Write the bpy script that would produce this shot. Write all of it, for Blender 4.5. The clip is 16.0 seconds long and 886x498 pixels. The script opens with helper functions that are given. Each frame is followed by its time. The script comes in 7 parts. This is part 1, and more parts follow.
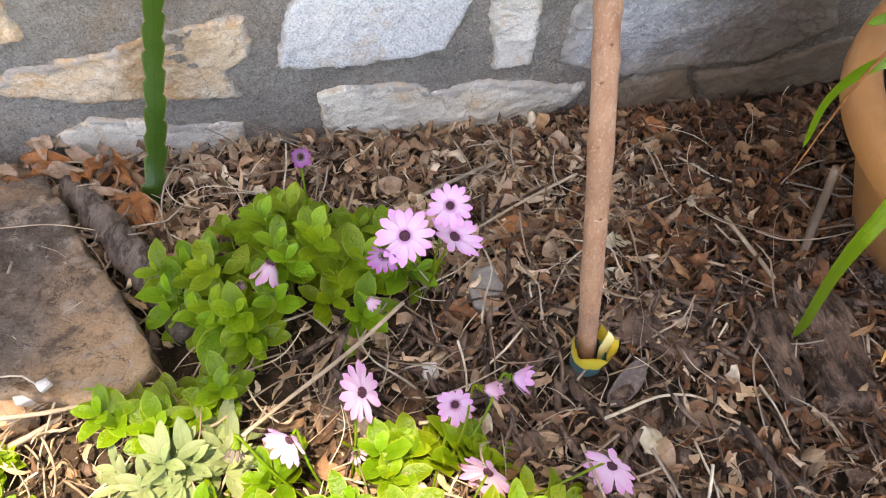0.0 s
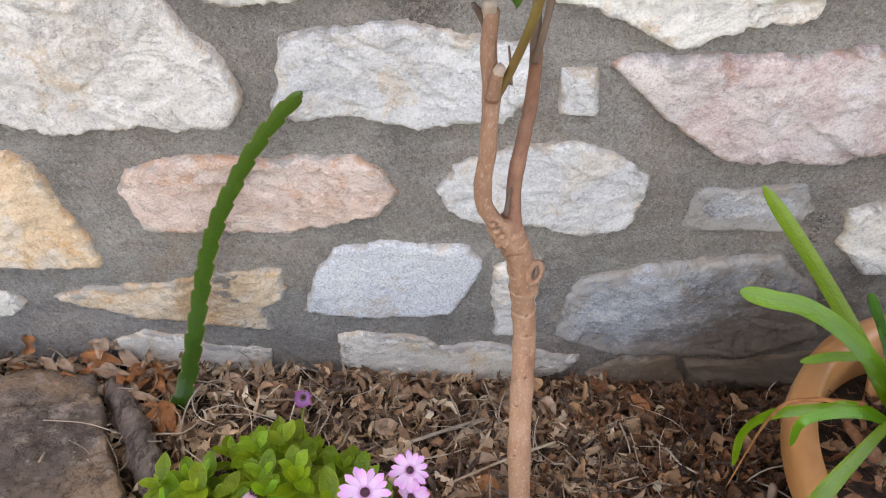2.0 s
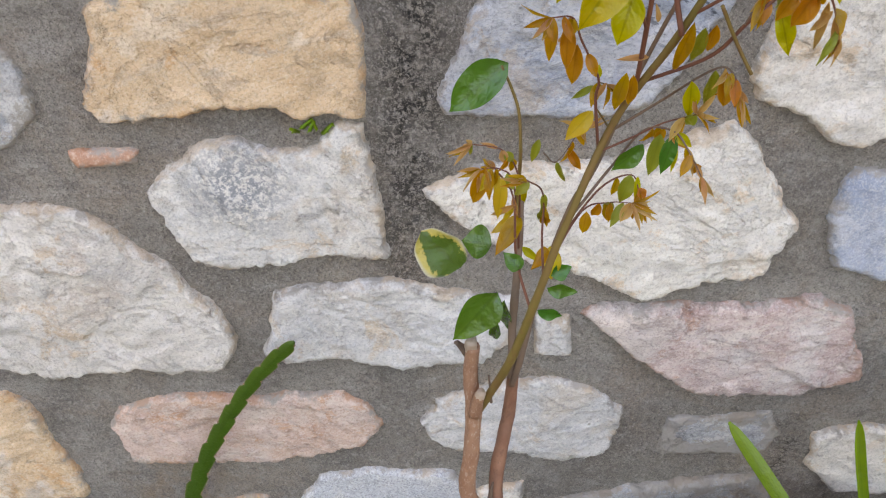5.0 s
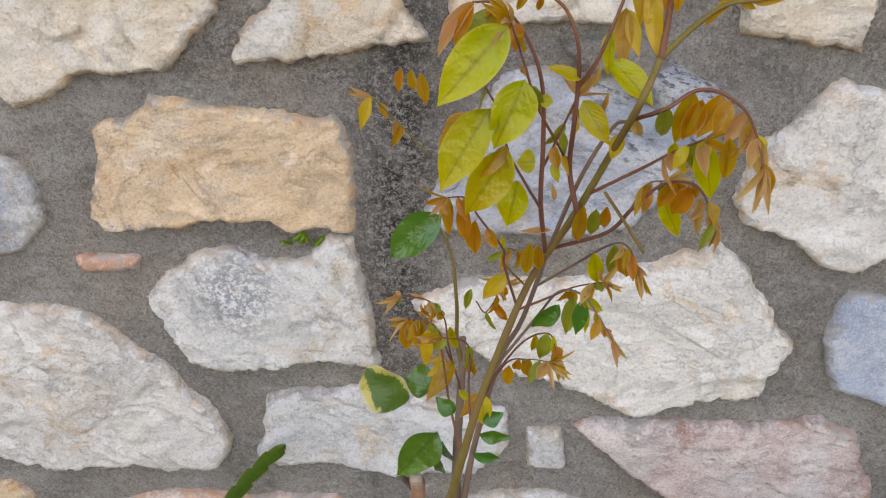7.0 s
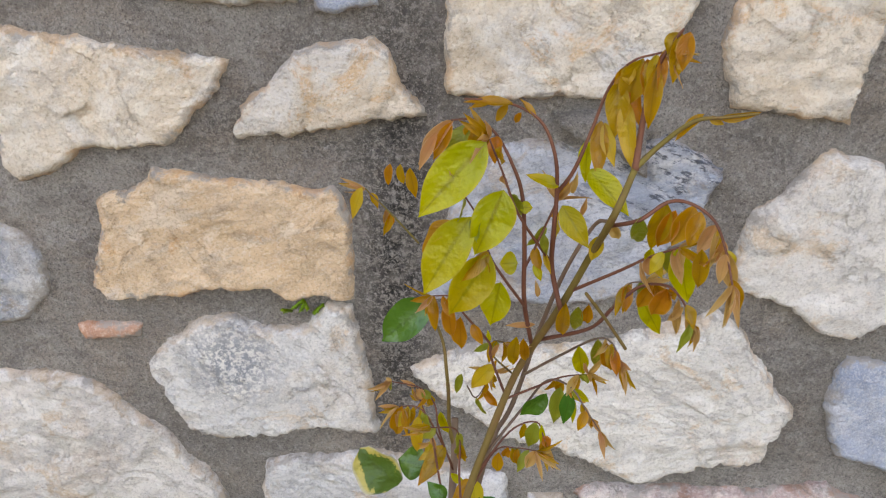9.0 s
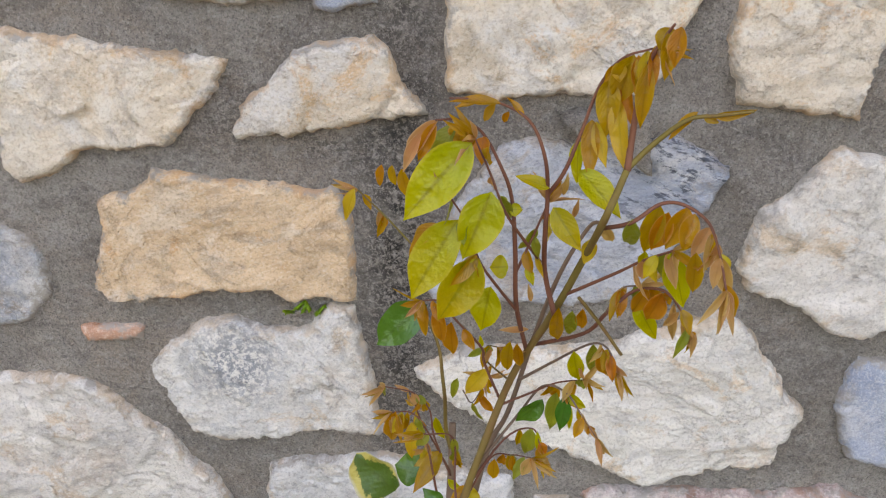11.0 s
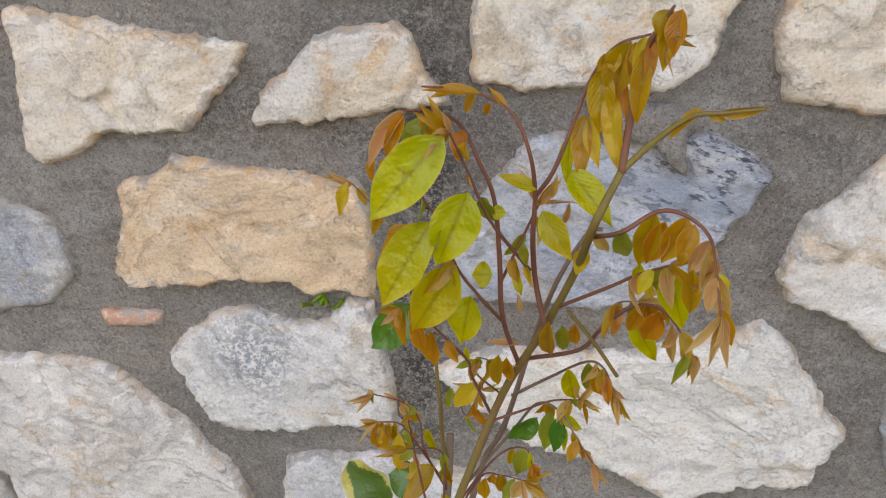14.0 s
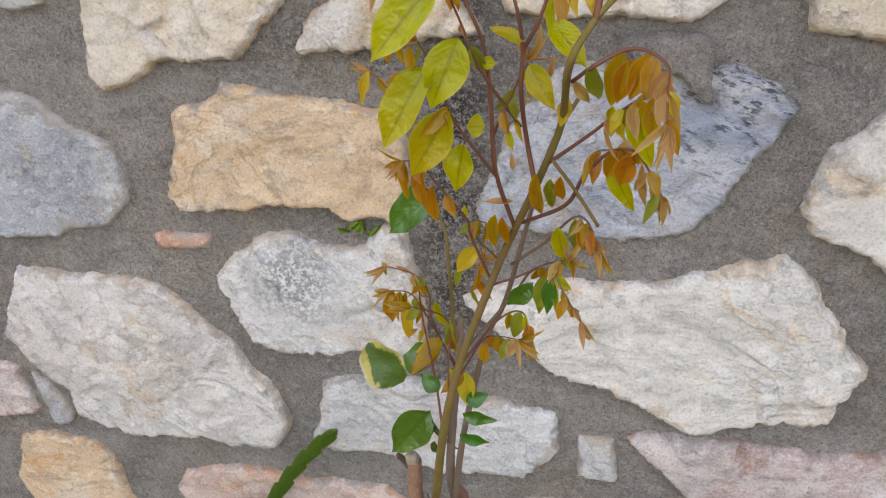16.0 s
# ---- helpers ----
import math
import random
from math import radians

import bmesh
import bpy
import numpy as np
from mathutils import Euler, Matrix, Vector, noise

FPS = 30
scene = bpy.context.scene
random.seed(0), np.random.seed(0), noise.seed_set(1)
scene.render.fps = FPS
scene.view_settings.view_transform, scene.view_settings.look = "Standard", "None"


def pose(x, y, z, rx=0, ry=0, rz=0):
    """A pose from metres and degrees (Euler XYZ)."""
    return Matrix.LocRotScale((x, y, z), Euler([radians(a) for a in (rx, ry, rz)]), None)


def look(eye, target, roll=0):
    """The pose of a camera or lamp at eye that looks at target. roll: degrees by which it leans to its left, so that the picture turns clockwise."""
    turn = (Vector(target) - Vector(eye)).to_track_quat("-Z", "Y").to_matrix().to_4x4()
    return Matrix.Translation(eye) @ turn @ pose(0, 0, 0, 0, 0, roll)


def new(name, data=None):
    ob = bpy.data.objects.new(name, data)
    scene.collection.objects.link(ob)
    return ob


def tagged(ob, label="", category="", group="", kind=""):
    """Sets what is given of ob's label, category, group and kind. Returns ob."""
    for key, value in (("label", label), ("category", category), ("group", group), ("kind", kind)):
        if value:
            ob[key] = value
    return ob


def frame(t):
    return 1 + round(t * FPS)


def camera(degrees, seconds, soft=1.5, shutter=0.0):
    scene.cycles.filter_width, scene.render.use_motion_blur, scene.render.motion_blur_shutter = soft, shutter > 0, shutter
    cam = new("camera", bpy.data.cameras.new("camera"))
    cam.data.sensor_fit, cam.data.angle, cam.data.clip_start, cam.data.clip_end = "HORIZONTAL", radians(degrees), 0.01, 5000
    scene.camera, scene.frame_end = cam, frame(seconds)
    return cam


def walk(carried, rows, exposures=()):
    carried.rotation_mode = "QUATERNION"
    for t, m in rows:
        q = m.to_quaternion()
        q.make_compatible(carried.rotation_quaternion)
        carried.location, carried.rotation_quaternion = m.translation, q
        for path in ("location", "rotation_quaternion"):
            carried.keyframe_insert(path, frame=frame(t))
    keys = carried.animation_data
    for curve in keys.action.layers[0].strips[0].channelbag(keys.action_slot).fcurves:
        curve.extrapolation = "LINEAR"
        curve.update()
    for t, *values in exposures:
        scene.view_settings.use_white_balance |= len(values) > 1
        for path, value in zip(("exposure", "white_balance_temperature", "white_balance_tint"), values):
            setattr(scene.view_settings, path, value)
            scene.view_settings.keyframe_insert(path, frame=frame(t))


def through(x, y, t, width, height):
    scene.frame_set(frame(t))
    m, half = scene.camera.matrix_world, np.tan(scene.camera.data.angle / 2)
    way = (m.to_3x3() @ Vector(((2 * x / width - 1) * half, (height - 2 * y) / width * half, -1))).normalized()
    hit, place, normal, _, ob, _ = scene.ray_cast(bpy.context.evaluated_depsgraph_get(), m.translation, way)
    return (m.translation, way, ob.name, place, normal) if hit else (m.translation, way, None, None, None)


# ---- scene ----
cam = camera(58.9, 16.0, 1.15)
PATH = [
    (0, (-0.023, -0.854, 1.028), (0.183, 0.175, -0.674), 3.4),
    (0.5, (0.031, -0.874, 1.078), (0.211, 0.255, -0.563), 3.9),
    (1, (0.095, -0.883, 1.133), (0.233, 0.41, -0.387), 5.8),
    (1.5, (0.1, -0.875, 1.177), (0.189, 0.466, -0.304), 4.8),
    (2, (0.093, -0.869, 1.208), (0.123, 0.547, -0.204), 3.4),
    (2.5, (0.093, -0.873, 1.233), (0.082, 0.556, -0.166), 2.4),
    (3, (0.099, -0.887, 1.259), (0.039, 0.638, -0.033), 1.3),
    (3.5, (0.115, -0.899, 1.283), (0.02, 0.637, 0.006), 1.5),
    (4, (0.099, -0.888, 1.305), (-0.031, 0.665, 0.052), 0.7),
    (4.5, (0.066, -0.855, 1.328), (0.084, 0.765, 0.154), 2.7),
    (4.7, (0.07, -0.845, 1.336), (0.144, 0.789, 0.185), 3.5),
    (7, (0.154, -0.824, 1.399), (0.086, 0.924, 0.429), 2.6),
    (7.5, (0.159, -0.822, 1.407), (0.072, 0.938, 0.461), 2.3),
    (8, (0.159, -0.82, 1.415), (0.074, 0.96, 0.506), 2.3),
    (8.5, (0.16, -0.82, 1.422), (0.054, 0.976, 0.548), 2.0),
    (9, (0.164, -0.819, 1.428), (0.07, 0.979, 0.558), 2.0),
    (11.5, (0.179, -0.805, 1.425), (0.037, 0.985, 0.544), 1.1),
    (12, (0.184, -0.802, 1.423), (0.022, 0.979, 0.526), 1.0),
    (12.5, (0.186, -0.795, 1.419), (-0.001, 0.976, 0.51), 1.2),
    (13, (0.187, -0.79, 1.418), (-0.025, 0.989, 0.529), 1.6),
    (13.5, (0.194, -0.777, 1.417), (-0.041, 1.0, 0.53), 1.6),
    (14, (0.204, -0.771, 1.417), (-0.049, 0.997, 0.519), 1.4),
    (14.5, (0.219, -0.779, 1.409), (-0.06, 0.978, 0.494), 1.6),
    (15, (0.229, -0.8, 1.396), (-0.082, 0.945, 0.47), 1.8),
    (15.5, (0.238, -0.822, 1.386), (-0.118, 0.913, 0.456), 1.5),
    (16, (0.243, -0.826, 1.379), (-0.142, 0.897, 0.438), 1.1),
]
walk(cam, [(t, look(eye, target, roll)) for t, eye, target, roll in PATH], [(0, 2.70, 8900, 18), (1.0, 2.66, 8900, 18), (2.5, 2.32, 8900, 18), (4.5, 2.13, 8900, 18), (9, 2.07, 8900, 18), (16, 2.05, 8900, 18)])


# ---- light ----
world = bpy.data.worlds.new("sky")
scene.world = world
world.use_nodes = True
_sky = world.node_tree.nodes.new("ShaderNodeTexSky")
_sky.sky_type, _sky.sun_disc = "NISHITA", False
SUN_EL, SUN_AZ = 82.0, 195.0          # azimuth from +y, clockwise seen from above
_sky.sun_elevation, _sky.sun_rotation = radians(SUN_EL), radians(SUN_AZ)
_bg = world.node_tree.nodes["Background"]
_bg.inputs["Strength"].default_value = 0.15
world.node_tree.links.new(_sky.outputs[0], _bg.inputs[0])
_lamp = bpy.data.lights.new("sun", "SUN")
_lamp.energy, _lamp.angle, _lamp.color = 1.7, radians(0.6), (1.0, 0.95, 0.87)
_el, _az = radians(SUN_EL), radians(SUN_AZ)
_to = Vector((math.sin(_az) * math.cos(_el), math.cos(_az) * math.cos(_el), math.sin(_el)))
sun = new("sun", _lamp)
sun.matrix_basis = look(_to * 8, (0, 0, 0))


# ---- mesh helpers ----
def mesh(name, verts, faces, mats, smooth=True, uv=None, slots=None):
    me = bpy.data.meshes.new(name)
    me.from_pydata([tuple(v) for v in verts], [], [tuple(f) for f in faces])
    for m in (mats if isinstance(mats, (list, tuple)) else [mats]):
        me.materials.append(m)
    if smooth:
        me.polygons.foreach_set("use_smooth", [True] * len(me.polygons))
    if slots is not None:
        me.polygons.foreach_set("material_index", slots)
    if uv is not None:
        layer = me.uv_layers.new(name="UVMap")
        idx = np.empty(len(me.loops), dtype=np.int32)
        me.loops.foreach_get("vertex_index", idx)
        layer.data.foreach_set("uv", np.asarray(uv, dtype=np.float32)[idx].ravel())
    me.update()
    return me


def thing(name, at, label, category, group="", kind=""):
    """An empty at a thing's base, which takes the parts."""
    ob = new(name)
    ob.location = at
    ob.empty_display_size = 0.02
    return tagged(ob, label, category, group, kind)


def part(name, me, parent, label="", m=None):
    """A mesh laid out in the world (or posed by m) as a part of parent."""
    ob = new(name, me)
    if m is not None:
        ob.matrix_basis = m
    ob.parent = parent
    if parent.parent is None:
        ob.matrix_parent_inverse = parent.matrix_basis.inverted()
    return tagged(ob, label)


def solo(name, me, label, category, group="", kind="", m=None):
    ob = new(name, me)
    if m is not None:
        ob.matrix_basis = m
    return tagged(ob, label, category, group, kind)


def smooth_line(pts, per=6):
    """Catmull-Rom through the points."""
    p = [Vector(q) for q in pts]
    if len(p) == 2:
        return [p[0].lerp(p[1], i / per) for i in range(per + 1)]
    q = [p[0] * 2 - p[1]] + p + [p[-1] * 2 - p[-2]]
    out = []
    for i in range(1, len(q) - 2):
        a, b, c, d = q[i - 1:i + 3]
        for k in range(per):
            t = k / per
            out.append(0.5 * ((2 * b) + (c - a) * t + (2 * a - 5 * b + 4 * c - d) * t * t + (3 * b - a - 3 * c + d) * t ** 3))
    out.append(p[-1])
    return out


def tube(pts, r0, r1, sides=8, per=6, rough=0.0, nodes=(), seed=0, power=1.0):
    """A tapering, slightly uneven round stem. nodes: places along it (0 to 1) that swell into rings."""
    line = smooth_line(pts, per)
    n = len(line)
    verts, faces, uv = [], [], []
    side = None
    for i, c in enumerate(line):
        t = (line[min(i + 1, n - 1)] - line[max(i - 1, 0)]).normalized()
        if side is None:
            side = t.orthogonal().normalized()
        side = (side - t * side.dot(t)).normalized()
        up = t.cross(side)
        f = i / (n - 1)
        r = r0 + (r1 - r0) * f ** power
        for s in nodes:
            r *= 1 + 0.10 * math.exp(-((f - s) * (n - 1) / 0.9) ** 2)
        for k in range(sides):
            a = 2 * math.pi * k / sides
            d = side * math.cos(a) + up * math.sin(a)
            q = 1 + rough * noise.noise(c * 55 + d * 1.4 + Vector((seed, 0, 0)))
            verts.append(c + d * r * q)
            uv.append((k / sides, f))
        if i:
            for k in range(sides):
                k2 = (k + 1) % sides
                faces.append(((i - 1) * sides + k, (i - 1) * sides + k2, i * sides + k2, i * sides + k))
    faces.append(tuple(reversed(range(sides))))
    faces.append(tuple((n - 1) * sides + k for k in range(sides)))
    return verts, faces, uv


def join(pieces):
    """One verts, faces, uv out of several."""
    V, F, U = [], [], []
    for v, f, u in pieces:
        o = len(V)
        V += list(v)
        F += [tuple(i + o for i in q) for q in f]
        U += list(u)
    return V, F, U


def blade(length, width, fold=0.25, droop=0.3, shape=(0.55, 0.85), wave=0.0, rows=8, seed=0):
    """A leaf lying along +y with its upper face to +z."""
    rnd = random.Random(seed)
    cols = (-1.0, -0.55, 0.0, 0.55, 1.0)
    verts, faces, uv = [], [], []
    peak = (shape[0] / (shape[0] + shape[1])) ** shape[0] * (shape[1] / (shape[0] + shape[1])) ** shape[1]
    ph = rnd.uniform(0, 6)
    for i in range(rows + 1):
        s = i / rows
        w = 0.5 * width * (max(s, 1e-4) ** shape[0]) * (max(1 - s, 1e-4) ** shape[1]) / peak
        y = length * (s - droop * 0.12 * s * s)
        z0 = -droop * length * 0.45 * s * s
        for c in cols:
            z = z0 + abs(c) * w * fold + wave * width * math.sin(ph + s * 11 + c * 1.3) * abs(c)
            verts.append((c * w, y, z))
            uv.append((c * 0.5 + 0.5, s))
        if i:
            b = i * 5
            for k in range(4):
                faces.append((b - 5 + k, b - 4 + k, b + 1 + k, b + k))
    return verts, faces, uv


def along(base, tip, facing=(0, -1, 0.35), roll=0.0):
    """The pose that lays a blade's +y from base to tip with its face turned towards facing."""
    base, tip = Vector(base), Vector(tip)
    y = (tip - base).normalized()
    z = Vector(facing)
    z = (z - y * z.dot(y)).normalized()
    x = y.cross(z)
    m = Matrix((x, y, z)).transposed().to_4x4()
    return Matrix.Translation(base) @ m @ Matrix.Rotation(roll, 4, "Y")


def moved(piece, m):
    v, f, u = piece
    return [m @ Vector(q) for q in v], f, u


# ---- material helpers ----
class Nodes:
    def __init__(self, name, mat=None):
        self.mat = mat or bpy.data.materials.new(name)
        self.mat.use_nodes = True
        self.t = self.mat.node_tree
        self.bsdf = self.t.nodes["Principled BSDF"]
        self.out = self.t.nodes["Material Output"]
        self.pos = self.t.nodes.new("ShaderNodeNewGeometry").outputs["Position"]

    def link(self, a, b):
        self.t.links.new(a, b)

    def val(self, sock, v):
        if hasattr(v, "default_value") or hasattr(v, "is_output"):
            self.link(v, sock)
        elif isinstance(v, tuple) and len(v) == 3 and sock.type == "RGBA":
            sock.default_value = (*v, 1)
        else:
            sock.default_value = v

    def noise(self, scale, detail=4.0, rough=0.55, vec=None, distort=0.0, out=0):
        n = self.t.nodes.new("ShaderNodeTexNoise")
        n.inputs["Scale"].default_value, n.inputs["Detail"].default_value = scale, detail
        n.inputs["Roughness"].default_value, n.inputs["Distortion"].default_value = rough, distort
        self.link(vec if vec is not None else self.pos, n.inputs["Vector"])
        return n.outputs[out]

    def voronoi(self, scale, feature="F1", vec=None, out="Distance", rnd=1.0):
        n = self.t.nodes.new("ShaderNodeTexVoronoi")
        n.feature = feature
        n.inputs["Scale"].default_value, n.inputs["Randomness"].default_value = scale, rnd
        self.link(vec if vec is not None else self.pos, n.inputs["Vector"])
        return n.outputs[out]

    def ramp(self, fac, stops, mode="LINEAR"):
        n = self.t.nodes.new("ShaderNodeValToRGB")
        n.color_ramp.interpolation = mode
        e = n.color_ramp.elements
        while len(e) < len(stops):
            e.new(0.5)
        for el, (p, c) in zip(e, stops):
            el.position = p
            el.color = (c, c, c, 1) if not isinstance(c, tuple) else (*c, 1)
        self.link(fac, n.inputs[0])
        return n.outputs[0]

    def mix(self, fac, a, b, mode="MIX"):
        n = self.t.nodes.new("ShaderNodeMix")
        n.data_type, n.blend_type = "RGBA", mode
        self.val(n.inputs[0], fac)
        self.val(n.inputs[6], a)
        self.val(n.inputs[7], b)
        return n.outputs[2]

    def math(self, op, a, b=0.5):
        n = self.t.nodes.new("ShaderNodeMath")
        n.operation = op
        self.val(n.inputs[0], a)
        self.val(n.inputs[1], b)
        return n.outputs[0]

    def stretch(self, scale, vec=None, shift=None, turn=(0, 0, 0)):
        n = self.t.nodes.new("ShaderNodeMapping")
        n.inputs["Scale"].default_value = scale
        n.inputs["Rotation"].default_value = turn
        if shift is not None:
            self.link(shift, n.inputs["Location"])
        self.link(vec if vec is not None else self.pos, n.inputs["Vector"])
        return n.outputs[0]

    def axis(self, vec, i):
        n = self.t.nodes.new("ShaderNodeSeparateXYZ")
        self.link(vec, n.inputs[0])
        return n.outputs[i]

    def uv(self):
        return self.t.nodes.new("ShaderNodeUVMap").outputs[0]

    def random(self):
        return self.t.nodes.new("ShaderNodeObjectInfo").outputs["Random"]

    def island(self):
        return self.t.nodes.new("ShaderNodeNewGeometry").outputs["Random Per Island"]

    def bump(self, height, strength=0.5, dist=0.01, under=None):
        n = self.t.nodes.new("ShaderNodeBump")
        n.inputs["Strength"].default_value, n.inputs["Distance"].default_value = strength, dist
        self.link(height, n.inputs["Height"])
        if under is not None:
            self.link(under, n.inputs["Normal"])
        return n.outputs[0]

    def done(self, colour, rough=0.8, normal=None, through=0.0, gloss=0.5, glow=None):
        b = self.bsdf
        self.val(b.inputs["Base Color"], colour)
        self.val(b.inputs["Roughness"], rough)
        b.inputs["Specular IOR Level"].default_value = gloss
        if normal is not None:
            self.link(normal, b.inputs["Normal"])
        if through:
            tr = self.t.nodes.new("ShaderNodeBsdfTranslucent")
            self.val(tr.inputs[0], glow if glow is not None else colour)
            if normal is not None:
                self.link(normal, tr.inputs["Normal"])
            mx = self.t.nodes.new("ShaderNodeMixShader")
            mx.inputs[0].default_value = through
            self.link(b.outputs[0], mx.inputs[1])
            self.link(tr.outputs[0], mx.inputs[2])
            self.link(mx.outputs[0], self.out.inputs[0])
        return self.mat


def stone_mat(name, light, mid, dark, patch, amount=0.35, streak=(1, 1, 1), speck=0.0, relief=1.0, smear=1.0, cover=0.0):
    """Cleft building stone: mottled body, chalky and stained patches, chipped grain, mortar smeared over the rim."""
    n = Nodes(name)
    rnd = n.random()
    sh = n.t.nodes.new("ShaderNodeCombineXYZ")
    for k in range(3):
        n.link(n.math("MULTIPLY", rnd, 37.0 + 11 * k), sh.inputs[k])
    p = n.stretch((1, 1, 1), shift=sh.outputs[0])
    ps = n.stretch(streak, vec=n.stretch((1, 1, 1), vec=p, turn=(0.0, 0.38, 0.0)))
    chalk = tuple(0.62 * k + c for k, c in zip(light, (0.305, 0.285, 0.245)))
    grey = tuple(0.80 * (0.6 * k + 0.4 * sum(mid) / 3) for k in mid)
    body = n.ramp(n.noise(7, 8, 0.66, p, 0.5), [(0.36, mid), (0.50, tuple((x + y) / 2 for x, y in zip(mid, light))), (0.62, light)])
    body = n.mix(n.ramp(n.noise(6.5, 9, 0.70, p, 0.6), [(0.58 - amount * 0.22, 0.0), (0.66 - amount * 0.22, 0.75)]), body, patch)
    body = n.mix(n.ramp(n.noise(10, 9, 0.72, ps, 0.3), [(0.55, 0.0), (0.60, 0.8)]), body, chalk)
    body = n.mix(n.ramp(n.noise(24, 8, 0.70, ps, 0.3), [(0.54, 0.0), (0.62, 0.55)]), body, grey)
    body = n.mix(n.ramp(n.noise(13, 7, 0.72, p, 0.5), [(0.57, 0.0), (0.63, 0.65)]), body, (mid[0] * 1.02, mid[1] * 0.78, mid[2] * 0.54))
    chips = n.noise(70, 7, 0.70, ps)
    body = n.mix(n.ramp(chips, [(0.30, 0.6), (0.42, 0.0)]), body, dark)
    body = n.mix(n.ramp(chips, [(0.56, 0.0), (0.64, 0.55)]), body, chalk)
    body = n.mix(n.ramp(n.noise(300, 3, 0.70, p), [(0.36, 0.42), (0.50, 0.0)]), body, dark)
    body = n.mix(n.ramp(n.noise(270, 3, 0.70, ps), [(0.52, 0.0), (0.64, 0.6)]), body, chalk)
    crack = n.ramp(n.noise(4.5, 4, 0.55, ps, 0.6), [(0.492, 0.0), (0.50, 0.12), (0.508, 0.0)])
    body = n.mix(n.math("MULTIPLY", crack, n.ramp(n.noise(7, 2, 0.5, p), [(0.55, 0.0), (0.62, 1.0)])), body, dark)
    if speck:
        body = n.mix(n.ramp(n.noise(300, 2, 0.6, p), [(0.50, 0.0), (0.60, speck)]), body, (0.14, 0.145, 0.16))
        body = n.mix(n.ramp(n.noise(260, 2, 0.6, ps), [(0.55, 0.0), (0.65, speck)]), body, (0.75, 0.76, 0.78))
    rim = n.axis(n.uv(), 0)
    edge = n.math("ADD", rim, n.math("MULTIPLY", n.math("SUBTRACT", n.noise(28 - 60 * cover, 7, 0.72, p), 0.47 + cover), 0.075 + 0.9 * cover))
    body = n.mix(n.ramp(edge, [(0.0, 0.85 * smear), (0.006, 0.0)]), body, (0.36, 0.325, 0.285))
    rust = n.math("ADD", rim, n.math("MULTIPLY", n.math("SUBTRACT", n.noise(17, 6, 0.7, p, 0.4), 0.445), 0.10))
    body = n.mix(n.ramp(rust, [(0.0, 0.5), (0.008, 0.0)]), body, (mid[0] * 0.92, mid[1] * 0.68, mid[2] * 0.45))
    # soil splash low on the wall, the shade beside the pot coloured in too
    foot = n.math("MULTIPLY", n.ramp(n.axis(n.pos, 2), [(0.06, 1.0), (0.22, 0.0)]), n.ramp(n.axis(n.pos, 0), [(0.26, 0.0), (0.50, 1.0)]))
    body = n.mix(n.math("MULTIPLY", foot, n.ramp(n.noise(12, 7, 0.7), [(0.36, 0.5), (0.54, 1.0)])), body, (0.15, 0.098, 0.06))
    # damp soil in the corner behind the pot, the pot's shade painted in with it
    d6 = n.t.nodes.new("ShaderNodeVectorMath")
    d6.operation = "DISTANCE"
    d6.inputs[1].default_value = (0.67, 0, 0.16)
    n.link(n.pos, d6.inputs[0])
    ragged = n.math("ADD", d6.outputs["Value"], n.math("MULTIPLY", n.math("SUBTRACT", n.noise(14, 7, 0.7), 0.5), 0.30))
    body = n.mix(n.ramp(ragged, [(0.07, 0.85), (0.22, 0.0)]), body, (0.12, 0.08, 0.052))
    d = n.t.nodes.new("ShaderNodeVectorMath")
    d.operation = "DISTANCE"
    d.inputs[1].default_value = (-0.30, 0, 0.25)
    n.link(n.pos, d.inputs[0])
    run = n.math("MULTIPLY", n.ramp(d.outputs["Value"], [(0.03, 0.75), (0.13, 0.0)]), n.ramp(n.noise(24, 7, 0.7, ps), [(0.40, 0.0), (0.56, 1.0)]))
    body = n.mix(run, body, (0.36, 0.19, 0.075))
    tilted = n.stretch((0.92, 1, 1.2), vec=n.stretch((1, 1, 1), vec=p, turn=(0.0, -0.4, 0.0)))
    field = n.noise(6.5, 10, 0.66, tilted, 0.45)
    ledge = n.ramp(field, [(0.36, 0.0), (0.425, 0.20), (0.455, 0.52), (0.53, 0.60), (0.56, 1.0)])
    rough = n.ramp(n.noise(6, 4, 0.6, p), [(0.42, 0.0), (0.60, 1.0)])
    split = n.math("MULTIPLY", n.noise(34, 7, 0.62, ps, 0.2), rough)
    nm = n.bump(ledge, 0.68 * relief, 0.0080)
    nm = n.bump(split, 0.85 * relief, 0.0085, nm)
    nm = n.bump(chips, 0.50 * relief, 0.0060, nm)
    nm = n.bump(n.noise(240, 4, 0.72, p), 0.7, 0.0030, nm)
    return n.done(body, 0.88, nm, gloss=0.25)


M_WHITE = stone_mat("white_stone", (0.76, 0.71, 0.64), (0.63, 0.585, 0.52), (0.31, 0.265, 0.215), (0.64, 0.515, 0.40), 0.15, (0.75, 1, 1.3))
M_ASH = stone_mat("ash_white_stone", (0.70, 0.65, 0.59), (0.57, 0.53, 0.475), (0.28, 0.24, 0.20), (0.58, 0.48, 0.39), 0.15, (0.75, 1, 1.3))
M_IVORY = stone_mat("ivory_stone", (0.80, 0.755, 0.68), (0.69, 0.64, 0.565), (0.33, 0.28, 0.225), (0.68, 0.55, 0.43), 0.15, (0.75, 1, 1.3))
